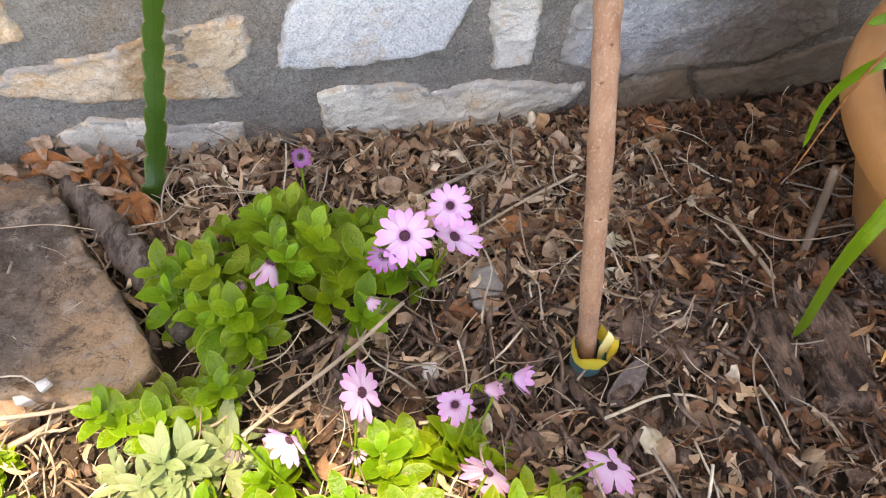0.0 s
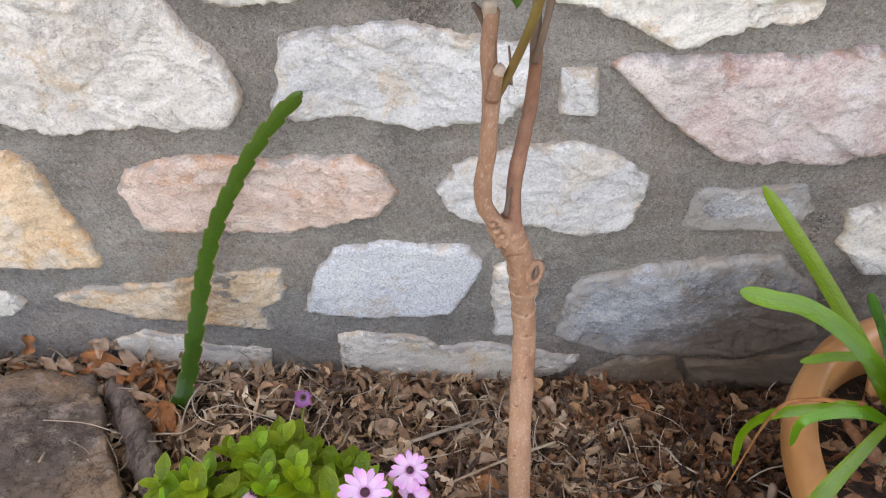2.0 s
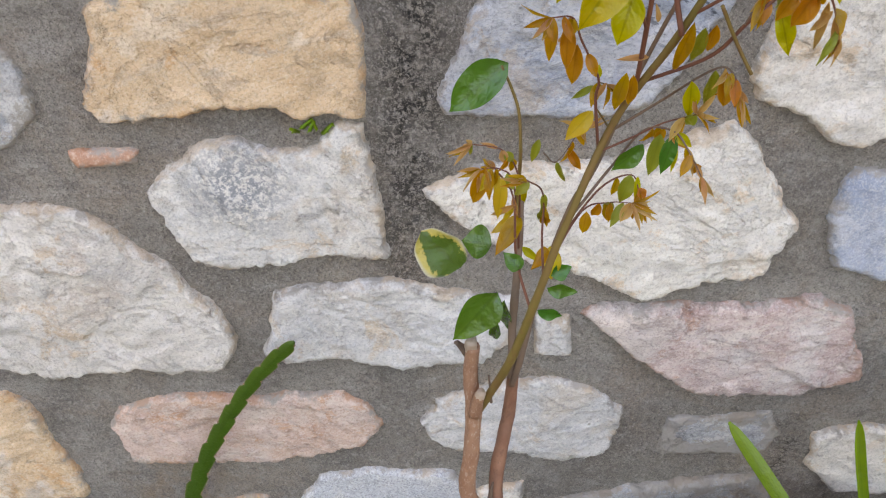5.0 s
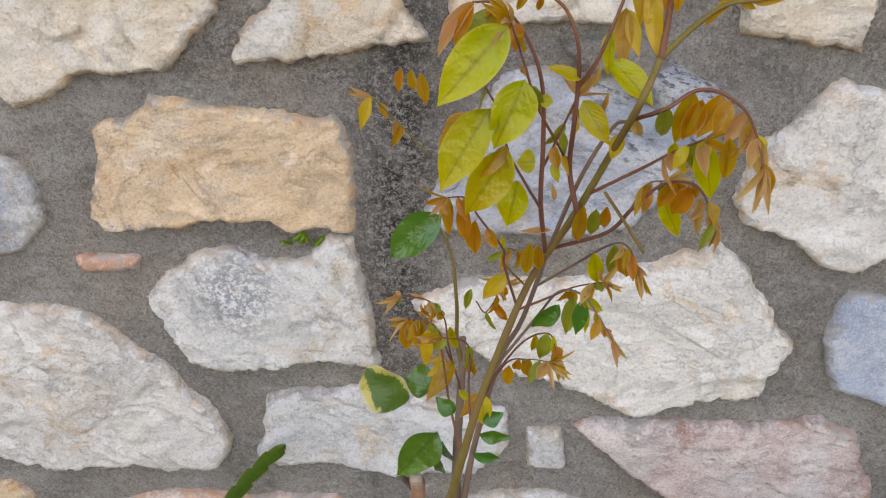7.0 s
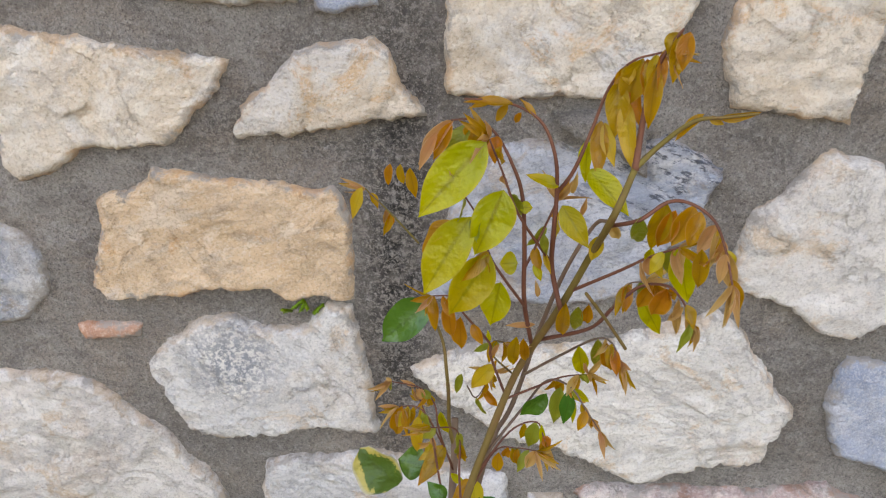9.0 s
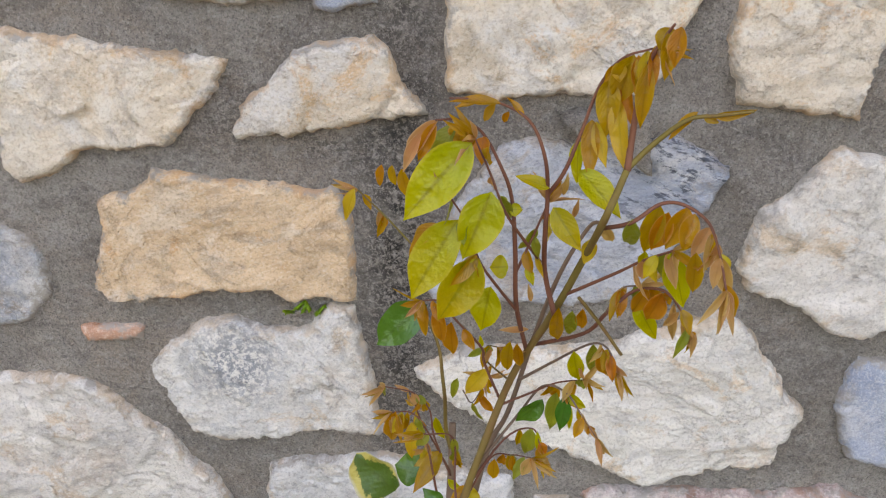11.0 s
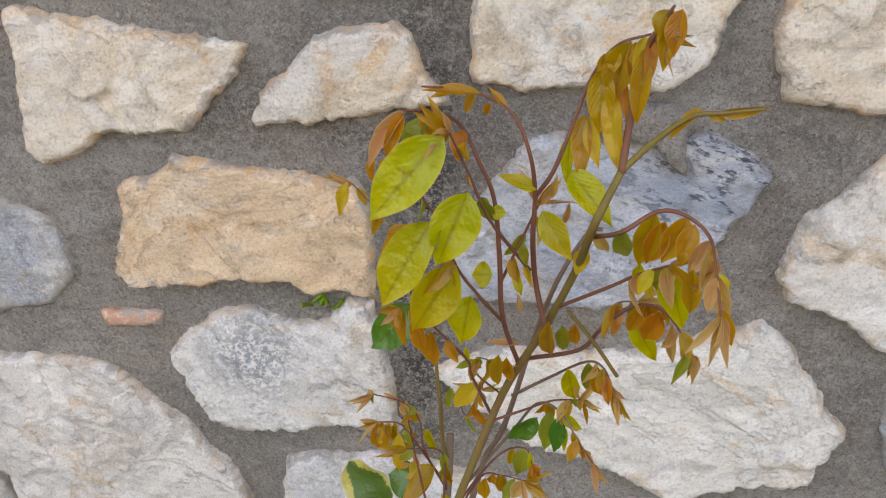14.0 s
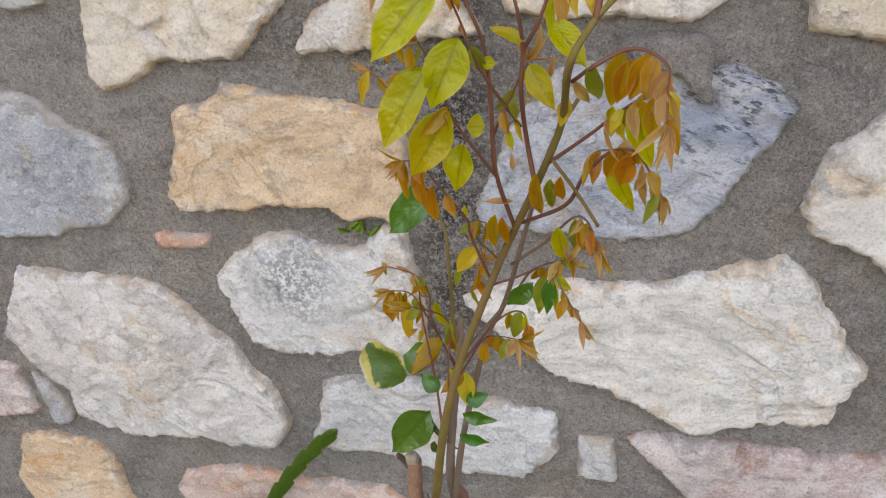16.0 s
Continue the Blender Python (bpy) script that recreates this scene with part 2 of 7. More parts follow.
M_PALE = stone_mat("pale_grey_stone", (0.66, 0.64, 0.61), (0.54, 0.52, 0.49), (0.25, 0.24, 0.23), (0.56, 0.48, 0.39), 0.15, (0.75, 1, 1.3))
M_GOLD = stone_mat("gold_stone", (0.73, 0.53, 0.345), (0.64, 0.44, 0.265), (0.36, 0.22, 0.11), (0.72, 0.64, 0.56), 0.12, (0.75, 1, 1.3))
M_CREAM = stone_mat("cream_stone", (0.76, 0.67, 0.55), (0.69, 0.555, 0.405), (0.38, 0.28, 0.17), (0.72, 0.69, 0.64), 0.34, (0.75, 1, 1.3))
M_ROSE = stone_mat("rose_stone", (0.66, 0.50, 0.42), (0.57, 0.38, 0.29), (0.34, 0.19, 0.13), (0.68, 0.58, 0.51), 0.35, (0.75, 1, 1.3))
M_MAUVE = stone_mat("mauve_stone", (0.65, 0.53, 0.48), (0.45, 0.295, 0.26), (0.22, 0.13, 0.115), (0.66, 0.60, 0.55), 0.45, (0.75, 1, 1.3))
M_GRANITE = stone_mat("granite", (0.60, 0.60, 0.595), (0.50, 0.50, 0.50), (0.30, 0.305, 0.31), (0.57, 0.57, 0.56), 0.0, (1, 1, 1), 0.5, 0.45)
M_BLUE = stone_mat("blue_stone", (0.42, 0.46, 0.54), (0.31, 0.36, 0.45), (0.15, 0.17, 0.21), (0.44, 0.46, 0.49), 0.1, (1, 1, 1), 0.25, 0.6)
M_BLUEGREY = stone_mat("blue_grey_stone", (0.46, 0.468, 0.475), (0.345, 0.355, 0.37), (0.14, 0.145, 0.15), (0.48, 0.44, 0.39), 0.25, (0.8, 1, 1.2), 0.0, 0.9, 1.0, 0.05)
M_GREY = stone_mat("grey_stone", (0.44, 0.445, 0.45), (0.31, 0.313, 0.32), (0.08, 0.078, 0.075), (0.17, 0.17, 0.175), 0.3, (0.8, 1, 1.2), 0.0, 1.0, 1.0, 0.13)
M_BASE = stone_mat("smeared_white_stone", (0.76, 0.705, 0.60), (0.62, 0.565, 0.465), (0.30, 0.255, 0.195), (0.60, 0.49, 0.35), 0.2, (0.75, 1, 1.3), 0.0, 1.0, 1.0, 0.06)
M_GOLDBASE = stone_mat("smeared_gold_stone", (0.70, 0.55, 0.39), (0.58, 0.41, 0.26), (0.31, 0.19, 0.10), (0.52, 0.30, 0.14), 0.25, (0.75, 1, 1.3), 0.0, 1.0, 1.0, 0.05)
M_BROWN = stone_mat("brown_stone", (0.24, 0.18, 0.13), (0.16, 0.112, 0.078), (0.07, 0.05, 0.035), (0.27, 0.17, 0.10), 0.35, (0.5, 1, 1.8))
M_BRICK = stone_mat("brick_sliver", (0.60, 0.36, 0.25), (0.50, 0.27, 0.18), (0.30, 0.15, 0.10), (0.58, 0.42, 0.32), 0.1)


def schist_mat():
    """White and blue schist whose upper end is split by dark parallel cracks."""
    m = stone_mat("white_blue_schist", (0.68, 0.685, 0.70), (0.56, 0.575, 0.61), (0.20, 0.21, 0.235), (0.42, 0.465, 0.54), 0.25, (0.45, 1, 1.9), 0.0, 1.2)
    n = Nodes("", m)
    b = n.bsdf
    old = b.inputs["Base Color"].links[0].from_socket
    d = n.t.nodes.new("ShaderNodeVectorMath")
    d.operation = "DISTANCE"
    d.inputs[1].default_value = (0.377, -0.01, 1.164)
    n.link(n.stretch((1, 1, 1)), d.inputs[0])
    near = n.ramp(d.outputs["Value"], [(0.06, 1.0), (0.16, 0.2)])
    layers = n.stretch((0.5, 1, 1.7), vec=n.stretch((1, 1, 1), turn=(0, -0.30, 0)))
    blue = n.ramp(n.noise(16, 8, 0.70, layers, 0.3), [(0.46, 0.0), (0.58, 0.6)])
    c = n.mix(n.math("MULTIPLY", near, blue), old, (0.27, 0.33, 0.43))
    split = n.noise(55, 8, 0.74, layers, 0.1)
    c = n.mix(n.math("MULTIPLY", near, n.ramp(split, [(0.54, 0.0), (0.59, 0.85)])), c, (0.075, 0.085, 0.105))
    n.link(c, b.inputs["Base Color"])
    nm = b.inputs["Normal"].links[0].from_socket
    n.link(n.bump(split, 0.8, 0.008, nm), b.inputs["Normal"])
    return m


M_SCHIST = schist_mat()


def lichen_mat():
    """Pale stone with a patch of grey lichen."""
    m = stone_mat("lichen_stone", (0.74, 0.71, 0.66), (0.60, 0.58, 0.54), (0.28, 0.26, 0.24), (0.60, 0.52, 0.43), 0.3, (0.9, 1, 1.25))
    n = Nodes("", m)
    t, b = n.t, n.bsdf
    old = b.inputs["Base Color"].links[0].from_socket
    d = t.nodes.new("ShaderNodeVectorMath")
    d.operation = "DISTANCE"
    d.inputs[1].default_value = (-0.135, -0.02, 0.865)
    n.link(n.pos, d.inputs[0])
    near = n.ramp(d.outputs["Value"], [(0.02, 1.0), (0.085, 0.0)])
    spots = n.ramp(n.noise(130, 6, 0.78), [(0.46, 0.0), (0.53, 1.0)])
    k = n.math("MULTIPLY", near, spots)
    n.link(n.mix(n.math("MULTIPLY", k, 0.9), old, (0.22, 0.235, 0.255)), b.inputs["Base Color"])
    return m


M_LICHEN = lichen_mat()


def mortar_mat():
    n = Nodes("mortar")
    c = n.ramp(n.noise(4.0, 7, 0.66, None, 0.5), [(0.36, (0.265, 0.234, 0.20)), (0.62, (0.405, 0.366, 0.318))])
    c = n.mix(n.ramp(n.noise(5, 7, 0.68, None, 0.7), [(0.50, 0.0), (0.60, 0.6)]), c, (0.37, 0.295, 0.23))
    drag = n.noise(20, 8, 0.70, n.stretch((0.75, 1, 1.3)), 0.4)
    c = n.mix(n.ramp(drag, [(0.36, 0.7), (0.48, 0.0)]), c, (0.20, 0.18, 0.16))
    c = n.mix(n.ramp(drag, [(0.55, 0.0), (0.64, 0.45)]), c, (0.47, 0.44, 0.40))
    c = n.mix(n.ramp(n.noise(250, 4, 0.72), [(0.36, 0.55), (0.50, 0.0)]), c, (0.14, 0.125, 0.11))
    c = n.mix(n.ramp(n.noise(230, 4, 0.72), [(0.54, 0.0), (0.66, 0.45)]), c, (0.60, 0.555, 0.49))
    # rusty run-off under the gold slab and beside the rose stone
    d = n.t.nodes.new("ShaderNodeVectorMath")
    d.operation = "DISTANCE"
    d.inputs[1].default_value = (-0.285, 0, 0.27)
    n.link(n.pos, d.inputs[0])
    run = n.math("MULTIPLY", n.ramp(d.outputs["Value"], [(0.0, 0.6), (0.14, 0.0)]), n.ramp(n.noise(22, 4, 0.6), [(0.4, 0.0), (0.6, 1.0)]))
    c = n.mix(run, c, (0.33, 0.20, 0.09))
    # soil splashed on the wall's foot beside the pot, deepened by painted shade
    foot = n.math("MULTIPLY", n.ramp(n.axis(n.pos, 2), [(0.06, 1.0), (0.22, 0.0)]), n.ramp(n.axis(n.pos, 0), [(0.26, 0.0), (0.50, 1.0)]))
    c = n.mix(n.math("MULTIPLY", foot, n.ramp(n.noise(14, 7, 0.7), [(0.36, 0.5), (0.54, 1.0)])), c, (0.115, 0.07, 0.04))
    # damp soil plus painted shade in the corner behind the pot
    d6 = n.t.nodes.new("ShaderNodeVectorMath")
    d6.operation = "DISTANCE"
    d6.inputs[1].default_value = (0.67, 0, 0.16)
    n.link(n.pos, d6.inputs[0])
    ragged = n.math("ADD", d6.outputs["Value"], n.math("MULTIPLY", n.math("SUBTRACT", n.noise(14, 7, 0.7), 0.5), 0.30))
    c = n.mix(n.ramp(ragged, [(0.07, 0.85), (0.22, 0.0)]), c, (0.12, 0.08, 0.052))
    # black mould round the joint beside the gold block
    d2 = n.t.nodes.new("ShaderNodeVectorMath")
    d2.operation = "DISTANCE"
    d2.inputs[1].default_value = (0.55, 0, 1.0)
    n.link(n.stretch((8.0, 1, 1.0)), d2.inputs[0])
    zone = n.ramp(d2.outputs["Value"], [(0.10, 1.0), (0.58, 0.0)])
    spots = n.math("MULTIPLY", n.ramp(n.noise(150, 7, 0.75, None, 0.8), [(0.44, 0.0), (0.51, 1.0)]), n.ramp(n.noise(22, 4, 0.6), [(0.36, 0.35), (0.50, 1.0)]))
    c = n.mix(n.math("MULTIPLY", n.math("MULTIPLY", zone, spots), 0.95), c, (0.025, 0.023, 0.02))
    d3 = n.t.nodes.new("ShaderNodeVectorMath")
    d3.operation = "DISTANCE"
    d3.inputs[1].default_value = (-0.01, 0, 3.72)
    n.link(n.stretch((0.7, 1, 3.2)), d3.inputs[0])
    zone = n.ramp(d3.outputs["Value"], [(0.06, 1.0), (0.26, 0.0)])
    spots = n.math("MULTIPLY", n.ramp(n.noise(150, 7, 0.75, n.stretch((1, 1, 1.4)), 0.8), [(0.47, 0.0), (0.54, 1.0)]), n.ramp(n.noise(22, 4, 0.6), [(0.42, 0.15), (0.55, 1.0)]))
    c = n.mix(n.math("MULTIPLY", n.math("MULTIPLY", zone, spots), 0.6), c, (0.05, 0.046, 0.042))
    # dark growth along the cracked joint behind the pot
    d4 = n.t.nodes.new("ShaderNodeVectorMath")
    d4.operation = "DISTANCE"
    d4.inputs[1].default_value = (3.36, 0, 0.41)
    n.link(n.stretch((5.0, 1, 1.0)), d4.inputs[0])
    zone = n.ramp(d4.outputs["Value"], [(0.03, 1.0), (0.16, 0.0)])
    c = n.mix(n.math("MULTIPLY", n.math("MULTIPLY", zone, spots), 0.85), c, (0.05, 0.04, 0.03))
    grit = n.voronoi(330, "F1")
    c = n.mix(n.ramp(grit, [(0.10, 0.55), (0.34, 0.0)]), c, (0.52, 0.47, 0.41))
    c = n.mix(n.ramp(n.noise(420, 3, 0.7), [(0.36, 0.6), (0.46, 0.0)]), c, (0.10, 0.088, 0.078))
    nm = n.bump(n.noise(9, 5, 0.6, n.stretch((0.6, 1, 1.6))), 0.4, 0.014)
    nm = n.bump(drag, 0.6, 0.010, nm)
    lumps = n.noise(95, 5, 0.66)
    c = n.mix(n.ramp(lumps, [(0.34, 0.5), (0.46, 0.0)]), c, (0.19, 0.168, 0.148))
    c = n.mix(n.ramp(lumps, [(0.55, 0.0), (0.66, 0.4)]), c, (0.50, 0.46, 0.41))
    nm = n.bump(lumps, 0.95, 0.011, nm)
    nm = n.bump(n.noise(230, 4, 0.72), 0.85, 0.006, nm)
    return n.done(c, 0.95, nm, gloss=0.15)


M_MORTAR = mortar_mat()


def soil_mat():
    n = Nodes("soil")
    c = n.ramp(n.noise(30, 6, 0.7), [(0.3, (0.038, 0.025, 0.017)), (0.55, (0.09, 0.062, 0.043)), (0.75, (0.18, 0.13, 0.093))])
    c = n.mix(n.ramp(n.noise(3, 3, 0.5), [(0.4, 0.0), (0.7, 0.5)]), c, (0.11, 0.085, 0.062))
    nm = n.bump(n.noise(90, 6, 0.75), 0.9, 0.012)
    return n.done(c, 0.95, nm, gloss=0.1)


M_SOIL = soil_mat()


def dry_mat(name, stops, rough=0.75, through=0.12):
    """Dry leaves or stalks: each piece takes its own tone."""
    n = Nodes(name)
    c = n.ramp(n.island(), stops)
    c = n.mix(n.ramp(n.noise(55, 5, 0.65), [(0.35, 0.45), (0.6, 0.0)]), c, (0.05, 0.03, 0.018))
    c = n.mix(n.ramp(n.noise(160, 3, 0.6), [(0.5, 0.0), (0.7, 0.3)]), c, (0.42, 0.33, 0.24))
    nm = n.bump(n.noise(150, 5, 0.65), 0.6, 0.004)
    return n.done(c, rough, nm, through, 0.3)


M_LITTER = dry_mat("dry_leaves", [(0.0, (0.085, 0.046, 0.027)), (0.24, (0.23, 0.130, 0.074)), (0.42, (0.52, 0.310, 0.175)), (0.58, (0.40, 0.275, 0.18)), (0.76, (0.76, 0.53, 0.32)), (1.0, (0.90, 0.75, 0.55))])
M_STRAW = dry_mat("dry_stalks", [(0.0, (0.20, 0.125, 0.075)), (0.4, (0.45, 0.34, 0.235)), (0.65, (0.36, 0.29, 0.225)), (1.0, (0.80, 0.68, 0.50))], 0.7, 0.0)
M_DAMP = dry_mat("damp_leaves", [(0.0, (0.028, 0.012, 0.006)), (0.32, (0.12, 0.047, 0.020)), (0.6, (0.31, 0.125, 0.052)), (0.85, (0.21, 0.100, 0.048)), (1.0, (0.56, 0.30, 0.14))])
M_TAN = dry_mat("tan_leaf", [(0.0, (0.42, 0.27, 0.165)), (0.5, (0.54, 0.38, 0.26)), (1.0, (0.38, 0.22, 0.13))])
M_RUST = dry_mat("rust_leaf", [(0.0, (0.56, 0.19, 0.04)), (0.5, (0.46, 0.17, 0.05)), (1.0, (0.28, 0.13, 0.07))])
M_PALELEAF = dry_mat("pale_leaf", [(0.0, (0.55, 0.50, 0.30)), (0.5, (0.62, 0.55, 0.40)), (1.0, (0.48, 0.46, 0.26))])
M_GREYLEAF = dry_mat("grey_leaf", [(0.0, (0.12, 0.095, 0.085)), (1.0, (0.19, 0.155, 0.14))])


def bark_mat(name, a, b, dark, scale=(1, 1, 0.25), ring=False, relief=0.6):
    n = Nodes(name)
    p = n.stretch(scale)
    c = n.ramp(n.noise(60, 6, 0.65, p), [(0.3, a), (0.7, b)])
    c = n.mix(n.ramp(n.noise(14, 4, 0.6), [(0.42, 0.0), (0.68, 0.6)]), c, dark)
    if ring:
        c = n.mix(n.ramp(n.noise(420, 3, 0.7, n.stretch((1, 1, 0.5))), [(0.54, 0.0), (0.68, 0.35)]), c, (0.56, 0.45, 0.36))
    c = n.mix(n.ramp(n.noise(170, 4, 0.7, p), [(0.36, 0.5), (0.46, 0.0)]), c, dark)
    nm = n.bump(n.noise(110, 6, 0.7, p), relief, 0.004)
    if relief > 0.8:
        ridge = n.noise(48, 8, 0.74, p, 0.3)
        c = n.mix(n.ramp(ridge, [(0.42, 0.85), (0.50, 0.0)]), c, (dark[0] * 0.5, dark[1] * 0.5, dark[2] * 0.5))
        c = n.mix(n.ramp(ridge, [(0.56, 0.0), (0.64, 0.5)]), c, (b[0] * 1.4, b[1] * 1.4, b[2] * 1.4))
        nm = n.bump(ridge, 0.9, 0.010, nm)
    return n.done(c, 0.72, nm, gloss=0.3)


M_STEMBROWN = bark_mat("red_brown_bark", (0.20, 0.085, 0.05), (0.31, 0.16, 0.10), (0.12, 0.065, 0.045), (1, 1, 0.5), relief=0.4)
M_TRUNK = bark_mat("trunk_bark", (0.265, 0.125, 0.068), (0.40, 0.232, 0.145), (0.20, 0.10, 0.06), (1, 1, 0.35), True, 0.6)
M_RINGSCAR = bark_mat("ring_scar_bark", (0.36, 0.20, 0.12), (0.52, 0.35, 0.24), (0.26, 0.14, 0.09), (1, 1, 0.6), relief=0.4)
M_STEMRED = bark_mat("red_brown_shoot", (0.15, 0.052, 0.03), (0.215, 0.09, 0.05), (0.13, 0.055, 0.04), (1, 1, 0.4), relief=0.15)
M_STEMOLIVE = bark_mat("olive_shoot", (0.14, 0.105, 0.022), (0.205, 0.155, 0.038), (0.17, 0.08, 0.035), (1, 1, 0.4), relief=0.2)
M_STEMGREY = bark_mat("grey_brown_shoot", (0.16, 0.10, 0.065), (0.23, 0.155, 0.105), (0.12, 0.085, 0.065), (1, 1, 0.4), relief=0.3)
M_CUT = bark_mat("cut_wood", (0.40, 0.32, 0.25), (0.52, 0.43, 0.34), (0.3, 0.2, 0.13))
M_KNOT = bark_mat("knot_wood", (0.13, 0.085, 0.06), (0.20, 0.14, 0.10), (0.06, 0.04, 0.03))
M_BARK = bark_mat("bark_chip", (0.11, 0.070, 0.050), (0.30, 0.20, 0.145), (0.045, 0.028, 0.02), (1, 0.3, 1), relief=1.0)
M_LOG = bark_mat("weathered_wood", (0.19, 0.155, 0.13), (0.34, 0.27, 0.22), (0.10, 0.075, 0.06), (1, 0.3, 1), relief=0.9)
M_STICK = bark_mat("pale_stick", (0.40, 0.30, 0.20), (0.52, 0.42, 0.30), (0.28, 0.2, 0.13))


def leaf_mat(name, base, tip, back=None, vein=0.35, through=0.35, rough=0.4, edge=None, blotch=0.0, gloss=0.6, pucker=110, rim=None):
    """Living leaf: paler midrib and side veins, tone running to the tip, light shining through."""
    n = Nodes(name)
    uv = n.uv()
    u, v = n.axis(uv, 0), n.axis(uv, 1)
    a = n.math("ABSOLUTE", n.math("SUBTRACT", u, 0.5))
    c = n.mix(n.ramp(v, [(0.15, 0.0), (0.95, 1.0)]), base, tip)
    hue = n.t.nodes.new("ShaderNodeHueSaturation")
    n.link(c, hue.inputs["Color"])
    n.link(n.math("ADD", n.math("MULTIPLY", n.random(), 0.05), 0.475), hue.inputs["Hue"])
    n.link(n.math("ADD", n.math("MULTIPLY", n.island(), 0.5), 0.75), hue.inputs["Value"])
    c = hue.outputs[0]
    if edge:
        rim = n.math("ADD", a, n.math("MULTIPLY", n.math("SUBTRACT", n.noise(95, 5, 0.75), 0.5), 0.8))
        rim = n.math("ADD", rim, n.math("MULTIPLY", n.math("SUBTRACT", v, 0.5), 0.30))
        c = n.mix(n.ramp(rim, [(0.33, 0.0), (0.37, 1.0)]), c, edge)
    if blotch:
        c = n.mix(n.ramp(n.noise(85, 4, 0.65), [(0.48, 0.0), (0.60, blotch)]), c, (0.24, 0.13, 0.03))
    c = n.mix(n.ramp(n.noise(40, 4, 0.6), [(0.4, 0.07), (0.65, 0.0)]), c, (base[0] * 0.6, base[1] * 0.6, base[2] * 0.6))
    if rim:
        c = n.mix(n.ramp(a, [(0.42, 0.0), (0.5, 0.7)]), c, rim)
    mid = n.ramp(a, [(0.0, min(1.0, vein * 1.15)), (0.03, vein * 0.8), (0.06, 0.0)])
    c = n.mix(mid, c, (base[0] * 0.55, base[1] * 0.5, base[2] * 0.5))
    w = n.math("SINE", n.math("ADD", n.math("MULTIPLY", v, 52.0), n.math("MULTIPLY", a, -40.0)))
    c = n.mix(n.ramp(w, [(0.90, 0.0), (1.0, 0.28 * vein)]), c, (base[0] * 0.62, base[1] * 0.55, base[2] * 0.5))
    c = n.mix(n.ramp(n.noise(pucker * 1.3, 3, 0.6), [(0.38, 0.07), (0.56, 0.0)]), c, (base[0] * 0.66, base[1] * 0.62, base[2] * 0.6))
    h = n.math("ADD", n.math("MULTIPLY", w, 0.05), n.noise(260, 4, 0.65))
    nm = n.bump(n.noise(pucker, 2, 0.5), 0.55, 0.0035)
    nm = n.bump(h, 0.5, 0.0016, nm)
    return n.done(c, rough, nm, through, gloss, back if back else None)


M_BUSH = leaf_mat("daisy_leaf", (0.125, 0.235, 0.010), (0.20, 0.32, 0.014), (0.36, 0.50, 0.014), 0.35, 0.36, 0.34, gloss=0.32, pucker=160, rim=(0.42, 0.52, 0.06))
M_LIME = leaf_mat("lime_leaf", (0.36, 0.36, 0.006), (0.47, 0.37, 0.006), (0.64, 0.60, 0.008), 0.8, 0.38, 0.27, rim=(0.56, 0.44, 0.05), gloss=0.5, pucker=150)
M_YELLOW = leaf_mat("yellow_leaf", (0.52, 0.41, 0.02), (0.60, 0.42, 0.02), (0.76, 0.54, 0.02), 0.4, 0.45, 0.3, rim=(0.45, 0.17, 0.02))
M_AMBER = leaf_mat("amber_leaf", (0.38, 0.215, 0.006), (0.46, 0.22, 0.006), (0.66, 0.36, 0.008), 0.5, 0.42, 0.24, blotch=0.3, rim=(0.54, 0.36, 0.06))
M_ORANGE = leaf_mat("orange_leaf", (0.42, 0.165, 0.006), (0.48, 0.225, 0.010), (0.70, 0.33, 0.008), 0.5, 0.42, 0.25, rim=(0.64, 0.40, 0.12))
M_PINKTIP = leaf_mat("young_leaf", (0.46, 0.23, 0.065), (0.58, 0.36, 0.13), (0.66, 0.38, 0.09), 0.3, 0.45, 0.5, rim=(0.74, 0.60, 0.38))
M_OLIVELEAF = leaf_mat("olive_leaf", (0.20, 0.24, 0.02), (0.26, 0.26, 0.02), (0.38, 0.40, 0.02), 0.3, 0.42, 0.35)
M_GREEN = leaf_mat("green_leaf", (0.035, 0.13, 0.012), (0.055, 0.165, 0.014), (0.12, 0.30, 0.02), 0.4, 0.22, 0.16, gloss=0.75)
M_VARIEG = leaf_mat("variegated_leaf", (0.065, 0.13, 0.016), (0.065, 0.13, 0.016), (0.22, 0.26, 0.03), 0.3, 0.3, 0.4, edge=(0.62, 0.50, 0.12))
M_LILY = leaf_mat("lily_leaf", (0.085, 0.19, 0.008), (0.15, 0.29, 0.012), (0.24, 0.42, 0.012), 0.3, 0.28, 0.27, gloss=0.6, pucker=60)
M_LILYPALE = leaf_mat("fading_lily_leaf", (0.56, 0.50, 0.26), (0.62, 0.33, 0.09), (0.75, 0.5, 0.15), 0.15, 0.3, 0.45)
M_GREYGREEN = leaf_mat("grey_green_leaf", (0.20, 0.27, 0.11), (0.26, 0.33, 0.14), (0.3, 0.42, 0.12), 0.4, 0.3, 0.55)
M_CACTUS = leaf_mat("cactus_skin", (0.019, 0.062, 0.006), (0.028, 0.08, 0.007), (0.08, 0.18, 0.015), 0.2, 0.05, 0.33, pucker=45, rim=(0.22, 0.21, 0.06), gloss=0.55)


